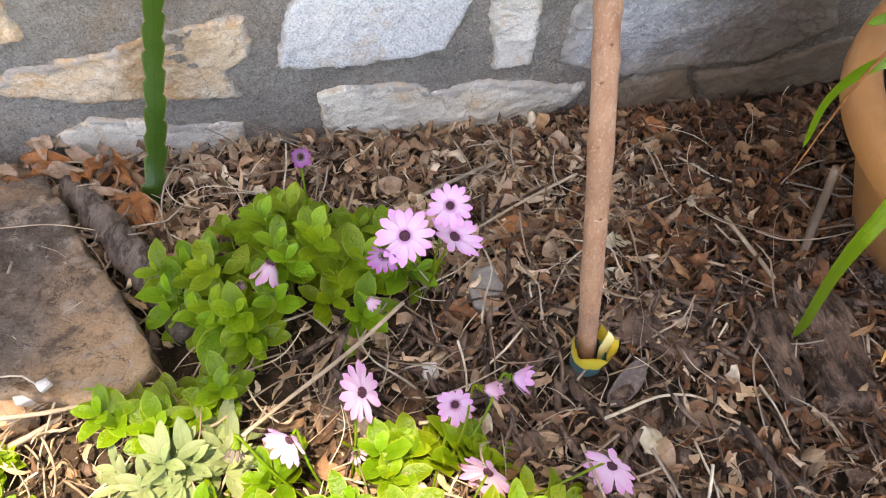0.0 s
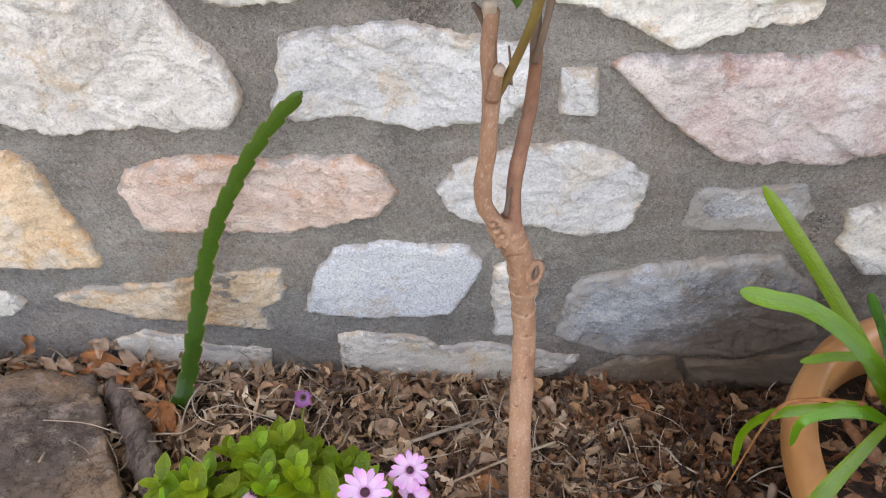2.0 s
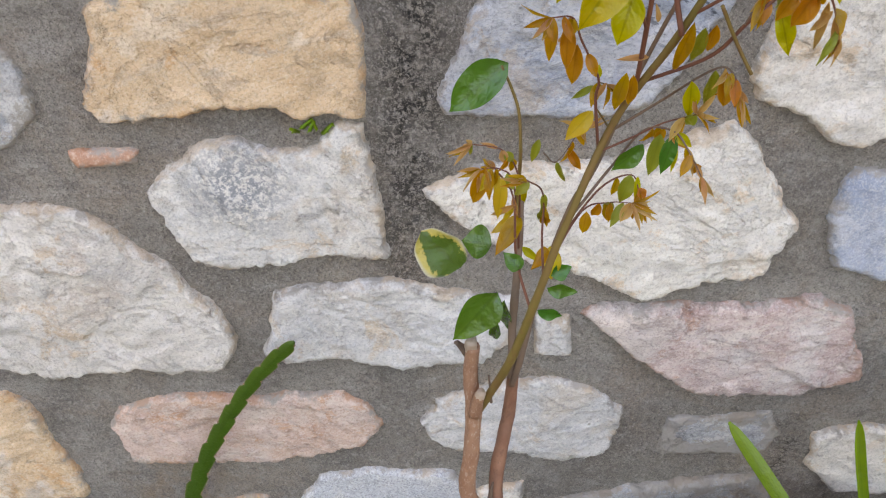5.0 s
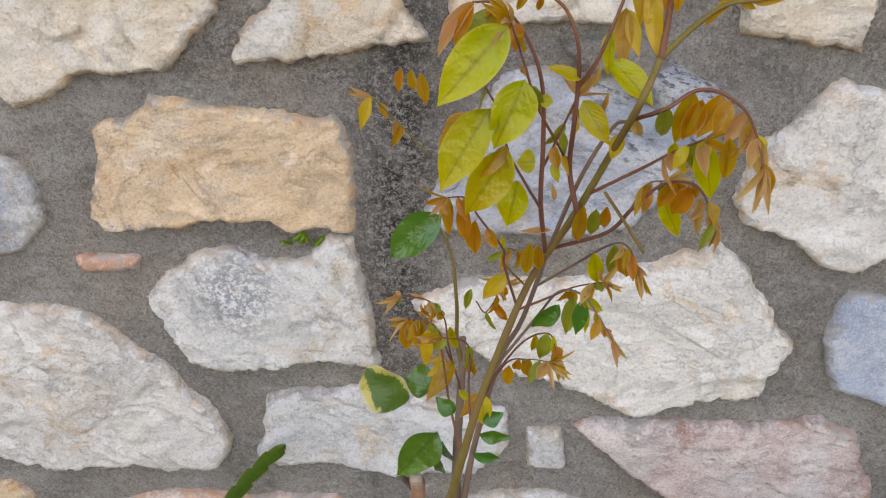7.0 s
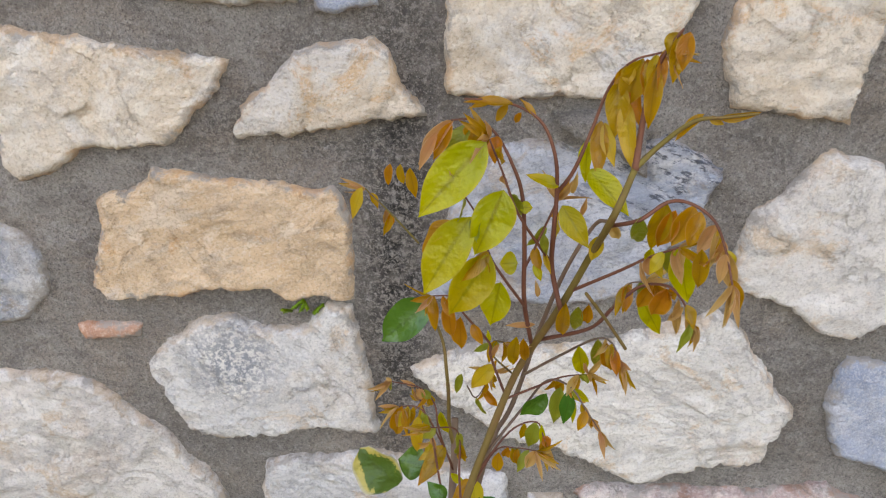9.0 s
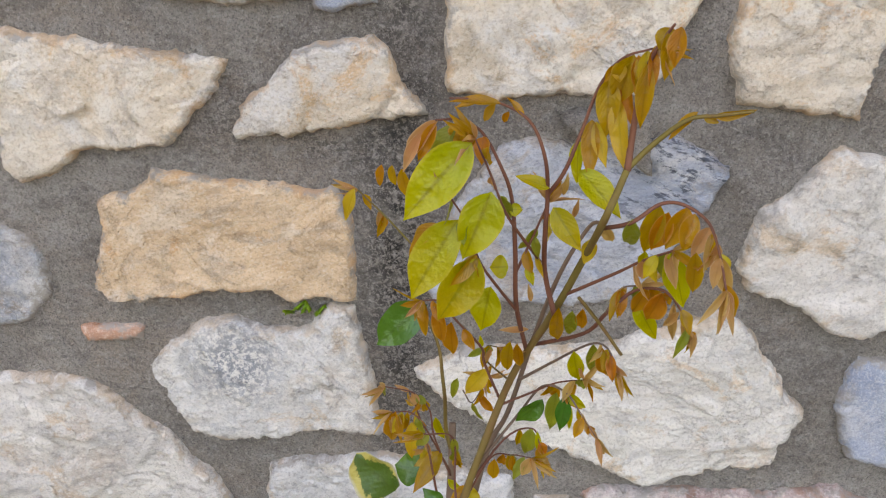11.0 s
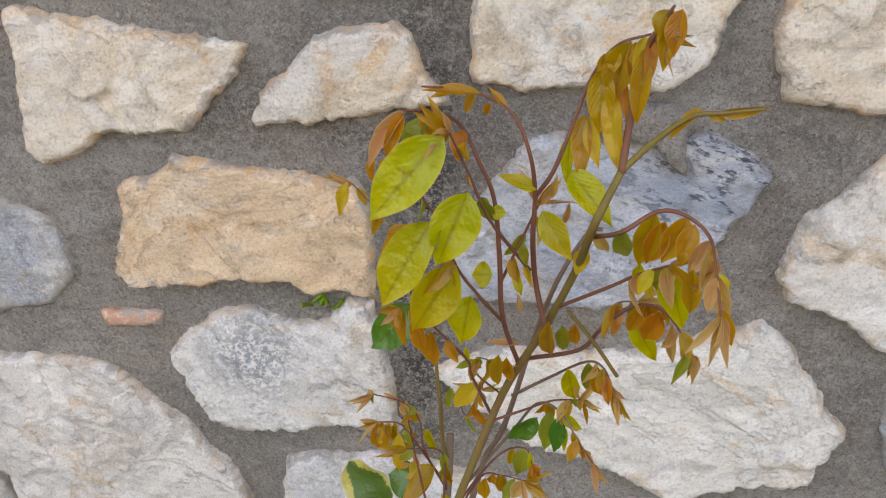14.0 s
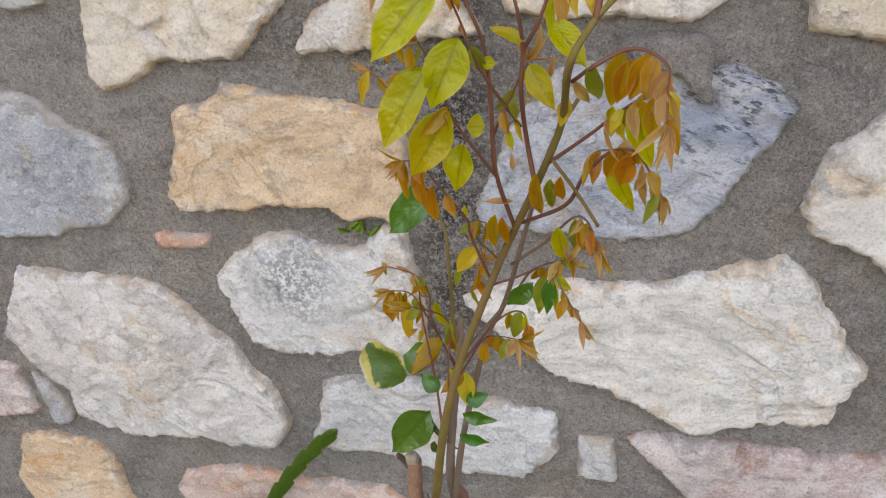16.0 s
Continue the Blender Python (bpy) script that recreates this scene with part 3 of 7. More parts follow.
def petal_mat(name, base, tip):
    n = Nodes(name)
    v = n.axis(n.uv(), 1)
    u = n.axis(n.uv(), 0)
    pale = tuple(0.62 * k + 0.30 * min(1, 1.3 * max(tip)) for k in tip)
    c = n.ramp(v, [(0.0, base), (0.10, base), (0.25, pale), (0.45, pale), (0.85, tip), (1.0, (tip[0] * 0.95, tip[1] * 0.80, tip[2] * 0.97))])
    c = n.mix(n.ramp(n.math("SINE", n.math("MULTIPLY", u, 28.0)), [(0.3, 0.0), (0.9, 0.18)]), c, base)
    return n.done(c, 0.55, n.bump(n.noise(160, 2), 0.15, 0.001), 0.35, 0.3)


M_PETAL = petal_mat("pink_petal", (0.60, 0.25, 0.50), (0.78, 0.40, 0.68))
M_PETALWHITE = petal_mat("pale_petal", (0.78, 0.46, 0.64), (0.78, 0.40, 0.62))
M_PETALDARK = petal_mat("purple_petal", (0.20, 0.03, 0.18), (0.42, 0.11, 0.36))
M_PETALWILT = petal_mat("wilted_petal", (0.50, 0.18, 0.28), (0.74, 0.40, 0.55))


def plain(name, c, rough=0.7, scale=60, vary=0.35, relief=0.3, gloss=0.4, metal=0.0):
    n = Nodes(name)
    d = tuple(k * (1 - vary) for k in c)
    col = n.ramp(n.noise(scale, 5, 0.6), [(0.35, d), (0.65, c)])
    n.bsdf.inputs["Metallic"].default_value = metal
    return n.done(col, rough, n.bump(n.noise(scale * 4, 4, 0.65), relief, 0.002), gloss=gloss)


M_DISC = plain("flower_disc", (0.10, 0.03, 0.05), 0.8, 500, 0.7, 0.8)
M_TAGYELLOW = plain("yellow_tape", (0.78, 0.60, 0.06), 0.45, 30, 0.12, 0.1)
M_TAGPALE = plain("pale_yellow_tape", (0.80, 0.73, 0.36), 0.45, 30, 0.12, 0.1)
M_TAGTEAL = plain("teal_band", (0.06, 0.17, 0.18), 0.5, 30, 0.25, 0.1)
M_LABEL = plain("white_tag", (0.78, 0.78, 0.72), 0.5, 30, 0.1, 0.1)
M_PEBBLE = plain("white_pebble", (0.72, 0.69, 0.64), 0.85, 40, 0.25, 0.6)
M_POTSOIL = plain("potting_soil", (0.055, 0.038, 0.028), 0.95, 60, 0.65, 1.0, 0.1)
M_CRUMB = plain("earth_crumb", (0.20, 0.14, 0.10), 0.9, 45, 0.5, 0.9)
M_GREYROCK = plain("grey_rock", (0.36, 0.33, 0.29), 0.9, 45, 0.45, 0.9)


def terracotta():
    n = Nodes("terracotta")
    c = n.ramp(n.noise(6, 5, 0.6), [(0.3, (0.37, 0.145, 0.043)), (0.7, (0.47, 0.212, 0.071))])
    c = n.mix(n.ramp(n.noise(16, 5, 0.65, n.stretch((1, 1, 0.5))), [(0.5, 0.0), (0.72, 0.3)]), c, (0.62, 0.39, 0.22))
    c = n.mix(n.ramp(n.noise(45, 5, 0.7), [(0.34, 0.4), (0.5, 0.0)]), c, (0.42, 0.20, 0.09))
    return n.done(c, n.ramp(n.noise(9, 4), [(0.3, 0.26), (0.7, 0.5)]), n.bump(n.noise(40, 5, 0.6), 0.3, 0.004, n.bump(n.noise(180, 4), 0.25, 0.002)), gloss=0.65)


M_POT = terracotta()


def slab_mat():
    n = Nodes("slab_rock")
    c = n.ramp(n.noise(7, 6, 0.62), [(0.3, (0.088, 0.066, 0.050)), (0.55, (0.165, 0.127, 0.097)), (0.75, (0.27, 0.21, 0.16))])
    c = n.mix(n.ramp(n.noise(4.5, 5, 0.6, None, 1.0), [(0.55, 0.0), (0.64, 0.6)]), c, (0.34, 0.215, 0.12))
    # ochre over its broken front corner
    d = n.t.nodes.new("ShaderNodeVectorMath")
    d.operation = "DISTANCE"
    d.inputs[1].default_value = (-0.31, -0.47, 0.20)
    n.link(n.pos, d.inputs[0])
    near_corner = n.math("ADD", d.outputs["Value"], n.math("MULTIPLY", n.math("SUBTRACT", n.noise(16, 6, 0.7), 0.5), 0.22))
    c = n.mix(n.ramp(near_corner, [(0.05, 0.8), (0.14, 0.0)]), c, (0.44, 0.28, 0.15))
    c = n.mix(n.ramp(n.noise(38, 5, 0.65), [(0.60, 0.0), (0.70, 0.5)]), c, (0.40, 0.37, 0.33))
    c = n.mix(n.ramp(n.noise(6, 5, 0.6, None, 1.0), [(0.492, 0.0), (0.50, 0.8), (0.508, 0.0)]), c, (0.035, 0.028, 0.022))
    mottle = n.noise(24, 8, 0.74)
    c = n.mix(n.ramp(mottle, [(0.40, 0.75), (0.49, 0.0)]), c, (0.062, 0.047, 0.036))
    c = n.mix(n.ramp(mottle, [(0.55, 0.0), (0.63, 0.6)]), c, (0.36, 0.30, 0.24))
    c = n.mix(n.ramp(n.noise(120, 5, 0.75), [(0.34, 0.5), (0.45, 0.0)]), c, (0.07, 0.055, 0.042))
    nm = n.bump(n.ramp(n.noise(9, 6, 0.62), [(0.38, 0.0), (0.40, 0.3), (0.5, 0.4), (0.515, 0.75), (0.62, 1.0)]), 0.8, 0.008)
    nm = n.bump(n.noise(45, 7, 0.72), 0.7, 0.008, nm)
    nm = n.bump(n.noise(200, 4, 0.75), 0.6, 0.003, nm)
    return n.done(c, 0.85, nm, gloss=0.3)


M_SLAB = slab_mat()
# for the unseen board that blocks the sun
M_SHADEBOARD = plain("shade_boards", (0.30, 0.22, 0.15), 0.7, 8, 0.3, 0.3)


# ---- the setting ----
from mathutils.geometry import delaunay_2d_cdt


def spans(pieces):
    """Grid lines: (from, to, step) after one another."""
    out = []
    for a, b, s in pieces:
        k = max(1, round((b - a) / s))
        out += [a + (b - a) * i / k for i in range(k)]
    return out + [pieces[-1][1]]


def ground_at(x, y):
    """The bed falls towards the wall and evens out behind the camera."""
    yy = -max(-1.25, min(0.0, y))
    z = 0.28 * yy if yy < 1.0 else 0.28 + 0.28 * (yy - 1.0) * 0.6
    z += 0.012 * noise.noise(Vector((x * 5, y * 5, 1.0))) + 0.008 * noise.noise(Vector((x * 17, y * 17, 4.0)))
    return z


def wall_face(x, z):
    """How far the mortar stands proud of the wall's plane at a place."""
    p = Vector((x, 0.3, z))
    return 0.005 * noise.noise(p * 6) + 0.0036 * noise.noise(p * 19) + 0.0022 * noise.noise(p * 52) + 0.0012 * noise.noise(p * 115)


def build_wall():
    xs = spans([(-3.0, -1.0, 0.25), (-1.0, 1.15, 0.0062), (1.15, 3.2, 0.25)])
    zs = spans([(-0.25, 1.5, 0.0062), (1.5, 6.0, 0.3)])
    nx, nz = len(xs), len(zs)
    verts = [(x, -wall_face(x, z), z) for z in zs for x in xs]
    faces = [(j * nx + i, j * nx + i + 1, (j + 1) * nx + i + 1, (j + 1) * nx + i) for j in range(nz - 1) for i in range(nx - 1)]
    o = len(verts)
    verts += [(xs[0], 0.4, zs[0]), (xs[-1], 0.4, zs[0]), (xs[-1], 0.4, zs[-1]), (xs[0], 0.4, zs[-1])]
    top, low = (nz - 1) * nx, 0
    faces += [(o + 1, o, o + 3, o + 2),
              tuple([o, o + 1] + [low + i for i in reversed(range(nx))]),
              tuple([o + 2, o + 3] + [top + i for i in range(nx)]),
              tuple([o + 3, o] + [j * nx for j in range(nz)]),
              tuple([o + 1, o + 2] + [j * nx + nx - 1 for j in reversed(range(nz))])]
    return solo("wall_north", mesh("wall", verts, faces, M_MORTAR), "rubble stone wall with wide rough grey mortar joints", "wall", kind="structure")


def build_ground():
    xs = spans([(-60, -4, 8), (-4, -1.0, 0.25), (-1.0, 1.3, 0.014), (1.3, 4, 0.25), (4, 60, 8)])
    ys = spans([(-60, -4, 8), (-4, -1.1, 0.2), (-1.1, 0.03, 0.014), (0.03, 1, 0.25), (1, 60, 8)])
    nx, ny = len(xs), len(ys)
    verts = [(x, y, ground_at(x, y)) for y in ys for x in xs]
    faces = [(j * nx + i, j * nx + i + 1, (j + 1) * nx + i + 1, (j + 1) * nx + i) for j in range(ny - 1) for i in range(nx - 1)]
    return solo("ground", mesh("ground", verts, faces, M_SOIL), "dark crumbly garden soil sloping to the wall", "ground", kind="structure")


wall = build_wall()
ground = build_ground()

# unseen board, added to keep the wall and most of the bed in shade; its front edge runs at an angle to the wall
SHADE_Z = 6.0


_run = (SHADE_Z - 0.13) / math.tan(radians(SUN_EL))
_dx, _dy = _run * math.sin(radians(SUN_AZ)), _run * math.cos(radians(SUN_AZ))
_p = [(x + _dx, y + _dy) for x, y in ((-2.4, -0.16), (0.01, -0.555), (0.12, -0.655), (0.42, -0.90), (4.6, -2.2))] + [(4.5, 0.45), (-2.4, 0.45)]
_v = [(x, y, SHADE_Z) for x, y in _p] + [(x, y, SHADE_Z + 0.14) for x, y in _p]
eave = solo("ceiling", mesh("eave", _v, [(6, 5, 4, 3, 2, 1, 0), (7, 8, 9, 10, 11, 12, 13)] + [(i, (i + 1) % 7, (i + 1) % 7 + 7, i + 7) for i in range(7)], M_SHADEBOARD, False), "unseen brown board added above the wall to block the sun", "eave", kind="structure")


# ---- litter on the bed ----
def scatter(name, label, category, count, shapes, mat, area, sizes, lift, tilt, seed, dense=None):
    """Many small pieces in one mesh of kind stuff."""
    rnd = random.Random(seed)
    V, F, U = [], [], []
    while count:
        x, y = rnd.uniform(area[0], area[1]), rnd.uniform(area[2], area[3])
        if dense and rnd.random() > dense(x, y):
            continue
        count -= 1
        v, f, u = rnd.choice(shapes)
        s = rnd.uniform(*sizes)
        m = Matrix.Translation((x, y, ground_at(x, y) + rnd.uniform(*lift))) @ Euler((rnd.gauss(-0.25, tilt), rnd.gauss(0, tilt), rnd.uniform(0, 6.28))).to_matrix().to_4x4() @ Matrix.Diagonal((s, s, s, 1))
        o = len(V)
        V += [m @ Vector(q) for q in v]
        F += [tuple(i + o for i in q) for q in f]
        U += u
    return solo(name, mesh(name, V, F, mat, True, U), label, category, kind="stuff")


def curled(seed):
    """A dry leaf or shred of leaf, rolled, crinkled and twisted, one long."""
    rnd = random.Random(seed)
    roll, bend, twist = rnd.choice((0.3, 0.6, 0.9, 1.4, 2.4)), rnd.uniform(-1.2, 2.0), rnd.uniform(-1.8, 1.8)
    w = rnd.choice((0.13, 0.20, 0.28, 0.40, 0.55))
    v, f, u = [], [], []
    R, C = 9, 4
    ph = rnd.uniform(0, 6)
    for i in range(R + 1):
        s = i / R
        half = 0.5 * w * math.sin(math.pi * (0.03 + 0.93 * s) ** 0.8) ** 0.8 * (1 if 0 < i < R else 0.3)
        torn = (rnd.uniform(0.62, 1.12), rnd.uniform(0.62, 1.12))
        a0 = bend * (s - 0.5)
        lift = 0.10 * math.sin(ph + s * 5.0)
        sway = 0.09 * math.sin(ph * 2 + s * 6.0)
        for k in range(C + 1):
            c = (k / C * 2 - 1) * (torn[0] if k < C / 2 else torn[1])
            a = c * roll * 0.9 + twist * (s - 0.5)
            r = half / max(roll * 0.75, 0.3)
            x, z = r * math.sin(a) + sway, r * (1 - math.cos(a)) + lift + rnd.uniform(-0.03, 0.03)
            v.append((x, (s - 0.5) * math.cos(a0 * 0.7) - z * math.sin(a0), z * math.cos(a0) + 0.3 * math.sin(a0) * (s - 0.5)))
            u.append((k / C, s))
        if i:
            q = i * (C + 1)
            f += [(q - C - 1 + k, q - C + k, q + 1 + k, q + k) for k in range(C)]
    return v, f, u


def stalk(seed, bend=0.3):
    rnd = random.Random(seed)
    pts, p, d = [], Vector((-0.5, 0, 0)), Vector((1, 0, 0))
    for i in range(5):
        pts.append(p.copy())
        d = (d + Vector((0, rnd.gauss(0, bend), rnd.gauss(0, bend * 0.4)))).normalized()
        p += d * 0.25
    r = rnd.uniform(0.005, 0.016)
    return tube(pts, r, r * 0.6, 4, 2)


def chip(seed):
    rnd = random.Random(seed)
    bm = bmesh.new()
    bmesh.ops.create_icosphere(bm, subdivisions=1, radius=0.5)
    q = Vector((rnd.uniform(0.5, 1.0), rnd.uniform(0.25, 0.5), rnd.uniform(0.12, 0.3)))
    v = [Vector((p.co.x * q.x, p.co.y * q.y, p.co.z * q.z)) * (1 + 0.35 * noise.noise(p.co * 3 + Vector((seed, 0, 0)))) for p in bm.verts]
    f = [tuple(x.index for x in fa.verts) for fa in bm.faces]
    bm.free()
    return v, f, [(0.5, 0.5)] * len(v)


def splinter(seed):
    """A long flat shred of bark or stem with a broken end, one long."""
    rnd = random.Random(seed + 900)
    w, h = rnd.uniform(0.035, 0.11), rnd.uniform(0.015, 0.04)
    bend, ph = rnd.uniform(-0.16, 0.16), rnd.uniform(0, 6)
    v, f = [], []
    for i in range(6):
        s = i / 5
        k = (0.55 if i in (0, 5) else 1.0) * rnd.uniform(0.75, 1.15)
        y0, z0 = bend * (4 * s * (1 - s)), 0.03 * math.sin(ph + s * 4)
        for a, b in ((-1, -0.5), (-0.4, 0.8), (0.5, 1.0), (1, -0.3)):
            v.append((s - 0.5 + (rnd.uniform(-0.05, 0.05) if i in (0, 5) else 0), y0 + a * w * 0.5 * k, z0 + b * h * 0.5))
        if i:
            o = i * 4
            f += [(o - 4 + j, o - 4 + (j + 1) % 4, o + (j + 1) % 4, o + j) for j in range(4)]
    f += [(3, 2, 1, 0), (20, 21, 22, 23)]
    return v, f, [(0.5, 0.5)] * len(v)


def litter_density(x, y):
    k = 0.40 + 0.60 * min(1, max(0, (y + 0.45) / 0.3))
    k *= 0.62 + 0.38 * min(1, max(0, (x + 0.1) / 0.35))
    if -0.34 < x < 0.06 and -0.47 < y < -0.24:
        k *= 0.4
    if (x - 0.238) ** 2 + (y + 0.53) ** 2 < 0.0028:
        k *= 0.1
    return k


_curls = [curled(i) for i in range(24)]
_stalks = [stalk(i) for i in range(10)]
scatter("leaf_litter", "deep litter of curled dry brown leaves", "dry leaves", 5200, _curls, M_LITTER, (-0.8, 0.62, -0.95, -0.004), (0.018, 0.058), (0.002, 0.030), 0.7, 3, lambda x, y: litter_density(x, y) * (1.0 if x < 0.38 else max(0.15, 1 - (x - 0.38) / 0.22)))
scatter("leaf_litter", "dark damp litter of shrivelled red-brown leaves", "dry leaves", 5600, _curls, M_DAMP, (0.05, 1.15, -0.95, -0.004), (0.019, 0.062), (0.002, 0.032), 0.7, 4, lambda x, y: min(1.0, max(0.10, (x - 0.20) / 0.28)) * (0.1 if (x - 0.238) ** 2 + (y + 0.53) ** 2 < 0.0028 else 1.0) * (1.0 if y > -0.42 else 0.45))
scatter("stalk_litter", "tangle of thin dry stalks and grass", "dry stalks", 1700, _stalks, M_STRAW, (-0.75, 1.1, -0.95, -0.01), (0.03, 0.15), (0.012, 0.042), 0.28, 5, lambda x, y: (1.0 if x < 0.3 else 0.5) * (1.0 if y < -0.12 else 0.5))
scatter("bark_mulch", "loose dark bark chips on soil", "bark mulch", 1700, [chip(i) for i in range(12)], M_BARK, (-0.75, 1.1, -0.95, -0.03), (0.012, 0.052), (0.0, 0.026), 0.4, 7, lambda x, y: 0.2 + 0.8 * (x > 0.15) * (y < -0.36))
scatter("bark_shreds", "splintered shreds of dark bark and old stems", "bark shreds", 1500, [splinter(i) for i in range(14)], M_BARK, (-0.15, 1.0, -0.95, -0.06), (0.03, 0.10), (0.006, 0.034), 0.35, 11, lambda x, y: (1.0 if y < -0.36 else 0.35) * min(1.0, max(0.2, (x + 0.1) / 0.2)) * (0.1 if (x - 0.238) ** 2 + (y + 0.53) ** 2 < 0.0028 else 1.0))
scatter("soil_crumbs", "small crumbs of dry earth and grit", "grit", 3800, [chip(i + 20) for i in range(5)], M_CRUMB, (-0.6, 0.9, -0.9, -0.02), (0.003, 0.013), (0.0, 0.014), 0.6, 9)


# ---- pot with the lily ----
def lathe(profile, centre, segs=56, wobble=0.0):
    v, f, u = [], [], []
    n = len(profile)
    for k in range(segs):
        a = 2 * math.pi * k / segs
        for r, z in profile:
            q = 1 + wobble * noise.noise(Vector((math.cos(a) * 1.5, math.sin(a) * 1.5, z * 6)))
            v.append((centre[0] + r * q * math.cos(a), centre[1] + r * q * math.sin(a), centre[2] + z))
            u.append((k / segs, z))
        for i in range(n - 1):
            b, c = k * n, ((k + 1) % segs) * n
            f.append((b + i, c + i, c + i + 1, b + i + 1))
    return v, f, u


POT = Vector((0.816, -0.383, 0.085))
RIM, TOP = 0.270, 0.295
pot = thing("flower_pot", POT, "large round terracotta flower pot with a thick rolled rim", "flower pot")
_body = [(0.0, 0.0), (0.13, 0.0), (0.145, 0.012), (0.195, 0.13), (0.228, 0.215), (0.234, 0.232), (RIM - 0.010, 0.240), (RIM, 0.250), (RIM, TOP - 0.012), (RIM - 0.008, TOP), (RIM - 0.026, TOP + 0.001), (RIM - 0.034, TOP - 0.008), (RIM - 0.040, TOP - 0.03), (0.222, 0.2), (0.18, 0.12), (0.0, 0.1)]
part("body", mesh("pot", *lathe(_body, POT, 72, 0.006)[:2], M_POT), pot)
_soil = [(0.0, 0.225), (0.06, 0.228), (0.12, 0.222), (0.18, 0.218), (0.229, 0.214)]
part("potting_soil", mesh("potsoil", *lathe(_soil, POT, 40, 0.02)[:2], M_POTSOIL), pot, "dry dark potting soil")


def strap(pts, width, mat, seed=0, fold=0.22, tipf=0.16, per=7, twist=0.0):
    """A strap leaf along a line, channelled, with a blunt tip."""
    line = smooth_line(pts, per)
    n = len(line)
    v, f, u = [], [], []
    for i, c in enumerate(line):
        s = i / (n - 1)
        t = (line[min(i + 1, n - 1)] - line[max(i - 1, 0)]).normalized()
        ref = Vector((0, -0.75, 0.65))
        nrm = (ref - t * ref.dot(t)).normalized()
        side = t.cross(nrm)
        if twist:
            rot = Matrix.Rotation(twist * s, 3, t)
            nrm, side = rot @ nrm, rot @ side
        w = 0.5 * width * min(1.0, 0.55 + 1.6 * s) * (1 if s < 1 - tipf else math.sqrt(max(0.02, 1 - ((s - 1 + tipf) / tipf) ** 2)))
        for k in range(5):
            q = k / 2 - 1
            v.append(c + side * w * q + nrm * (w * fold * (q * q - 0.3)))
            u.append((q * 0.5 + 0.5, s))
        if i:
            b = i * 5
            f += [(b - 5 + k, b - 4 + k, b + 1 + k, b + k) for k in range(4)]
    m = len(v)
    down = [p - Vector((0, 0.0004, 0.0014)) for p in v]
    v2 = v + down
    f2 = f + [tuple(reversed([i + m for i in q])) for q in f]
    return mesh("strap_leaf", v2, f2, mat, True, u + u)


CROWN = Vector((0.701, -0.329, 0.37))
lily = thing("lily_plant", CROWN - Vector((0, 0, 0.04)), "lily with long green strap leaves growing in the pot", "potted plant")
_c = CROWN
part("strap_leaf", strap([_c, (0.617, -0.34, 0.484), (0.588, -0.26, 0.514), (0.554, -0.17, 0.542), (0.515, -0.09, 0.572)], 0.020, M_LILY), lily)
part("strap_leaf", strap([_c + Vector((0, .01, .02)), (0.584, -0.36, 0.537), (0.53, -0.34, 0.584), (0.489, -0.32, 0.599), (0.456, -0.31, 0.598), (0.425, -0.3, 0.598)], 0.0185, M_LILY), lily)
part("strap_leaf", strap([_c, (0.546, -0.42, 0.551), (0.49, -0.43, 0.567), (0.46, -0.44, 0.563), (0.465, -0.44, 0.523)], 0.0101, M_LILY), lily)
part("strap_leaf", strap([_c, (0.549, -0.4, 0.534), (0.498, -0.4, 0.529), (0.463, -0.39, 0.501), (0.454, -0.38, 0.447), (0.473, -0.37, 0.361)], 0.0115, M_LILY), lily)
part("strap_leaf", strap([(0.586, -0.4, 0.515), (0.504, -0.47, 0.504), (0.461, -0.51, 0.449), (0.445, -0.525, 0.361), (0.488, -0.515, 0.172)], 0.021, M_LILY, tipf=0.03), lily)
part("strap_leaf", strap([_c - Vector((0, 0.005, 0.01)), (0.585, -0.46, 0.474), (0.525, -0.52, 0.505), (0.477, -0.56, 0.508), (0.46, -0.58, 0.474), (0.499, -0.6, 0.287)], 0.0144, M_LILYPALE), lily, "fading yellow strap leaf")
part("strap_leaf", strap([_c, (0.625, -0.33, 0.502), (0.604, -0.3, 0.588), (0.567, -0.28, 0.698), (0.544, -0.27, 0.767)], 0.0130, M_LILY), lily)
part("strap_leaf", strap([_c, (0.651, -0.28, 0.453), (0.612, -0.26, 0.444), (0.563, -0.26, 0.43)], 0.0115, M_LILY), lily)
part("strap_leaf", strap([_c, (0.67, -0.25, 0.451), (0.67, -0.2, 0.459), (0.671, -0.17, 0.465)], 0.0151, M_GREEN), lily)
part("strap_leaf", strap([_c, (0.624, -0.36, 0.539), (0.614, -0.36, 0.625), (0.636, -0.36, 0.665)], 0.0173, M_LILY), lily)
part("strap_leaf", strap([_c, (0.561, -0.46, 0.592), (0.56, -0.5, 0.647), (0.612, -0.52, 0.611)], 0.0173, M_LILY), lily)
part("strap_leaf", strap([_c, (0.547, -0.4, 0.634), (0.491, -0.42, 0.767), (0.481, -0.42, 0.836)], 0.0158, M_LILY), lily)
for _i in range(9):
    _a = radians(-75 + _i * 18)
    _o = Vector((math.cos(_a), math.sin(_a), 0))
    _h = 0.20 + 0.12 * ((_i * 7) % 5) / 4
    part("strap_leaf", strap([_c, _c + _o * 0.05 + Vector((0.02, 0, _h * 0.6)), _c + _o * 0.16 + Vector((0.04, 0, _h)), _c + _o * 0.30 + Vector((0.06, 0, _h * 0.8))], 0.026, M_LILY), lily)
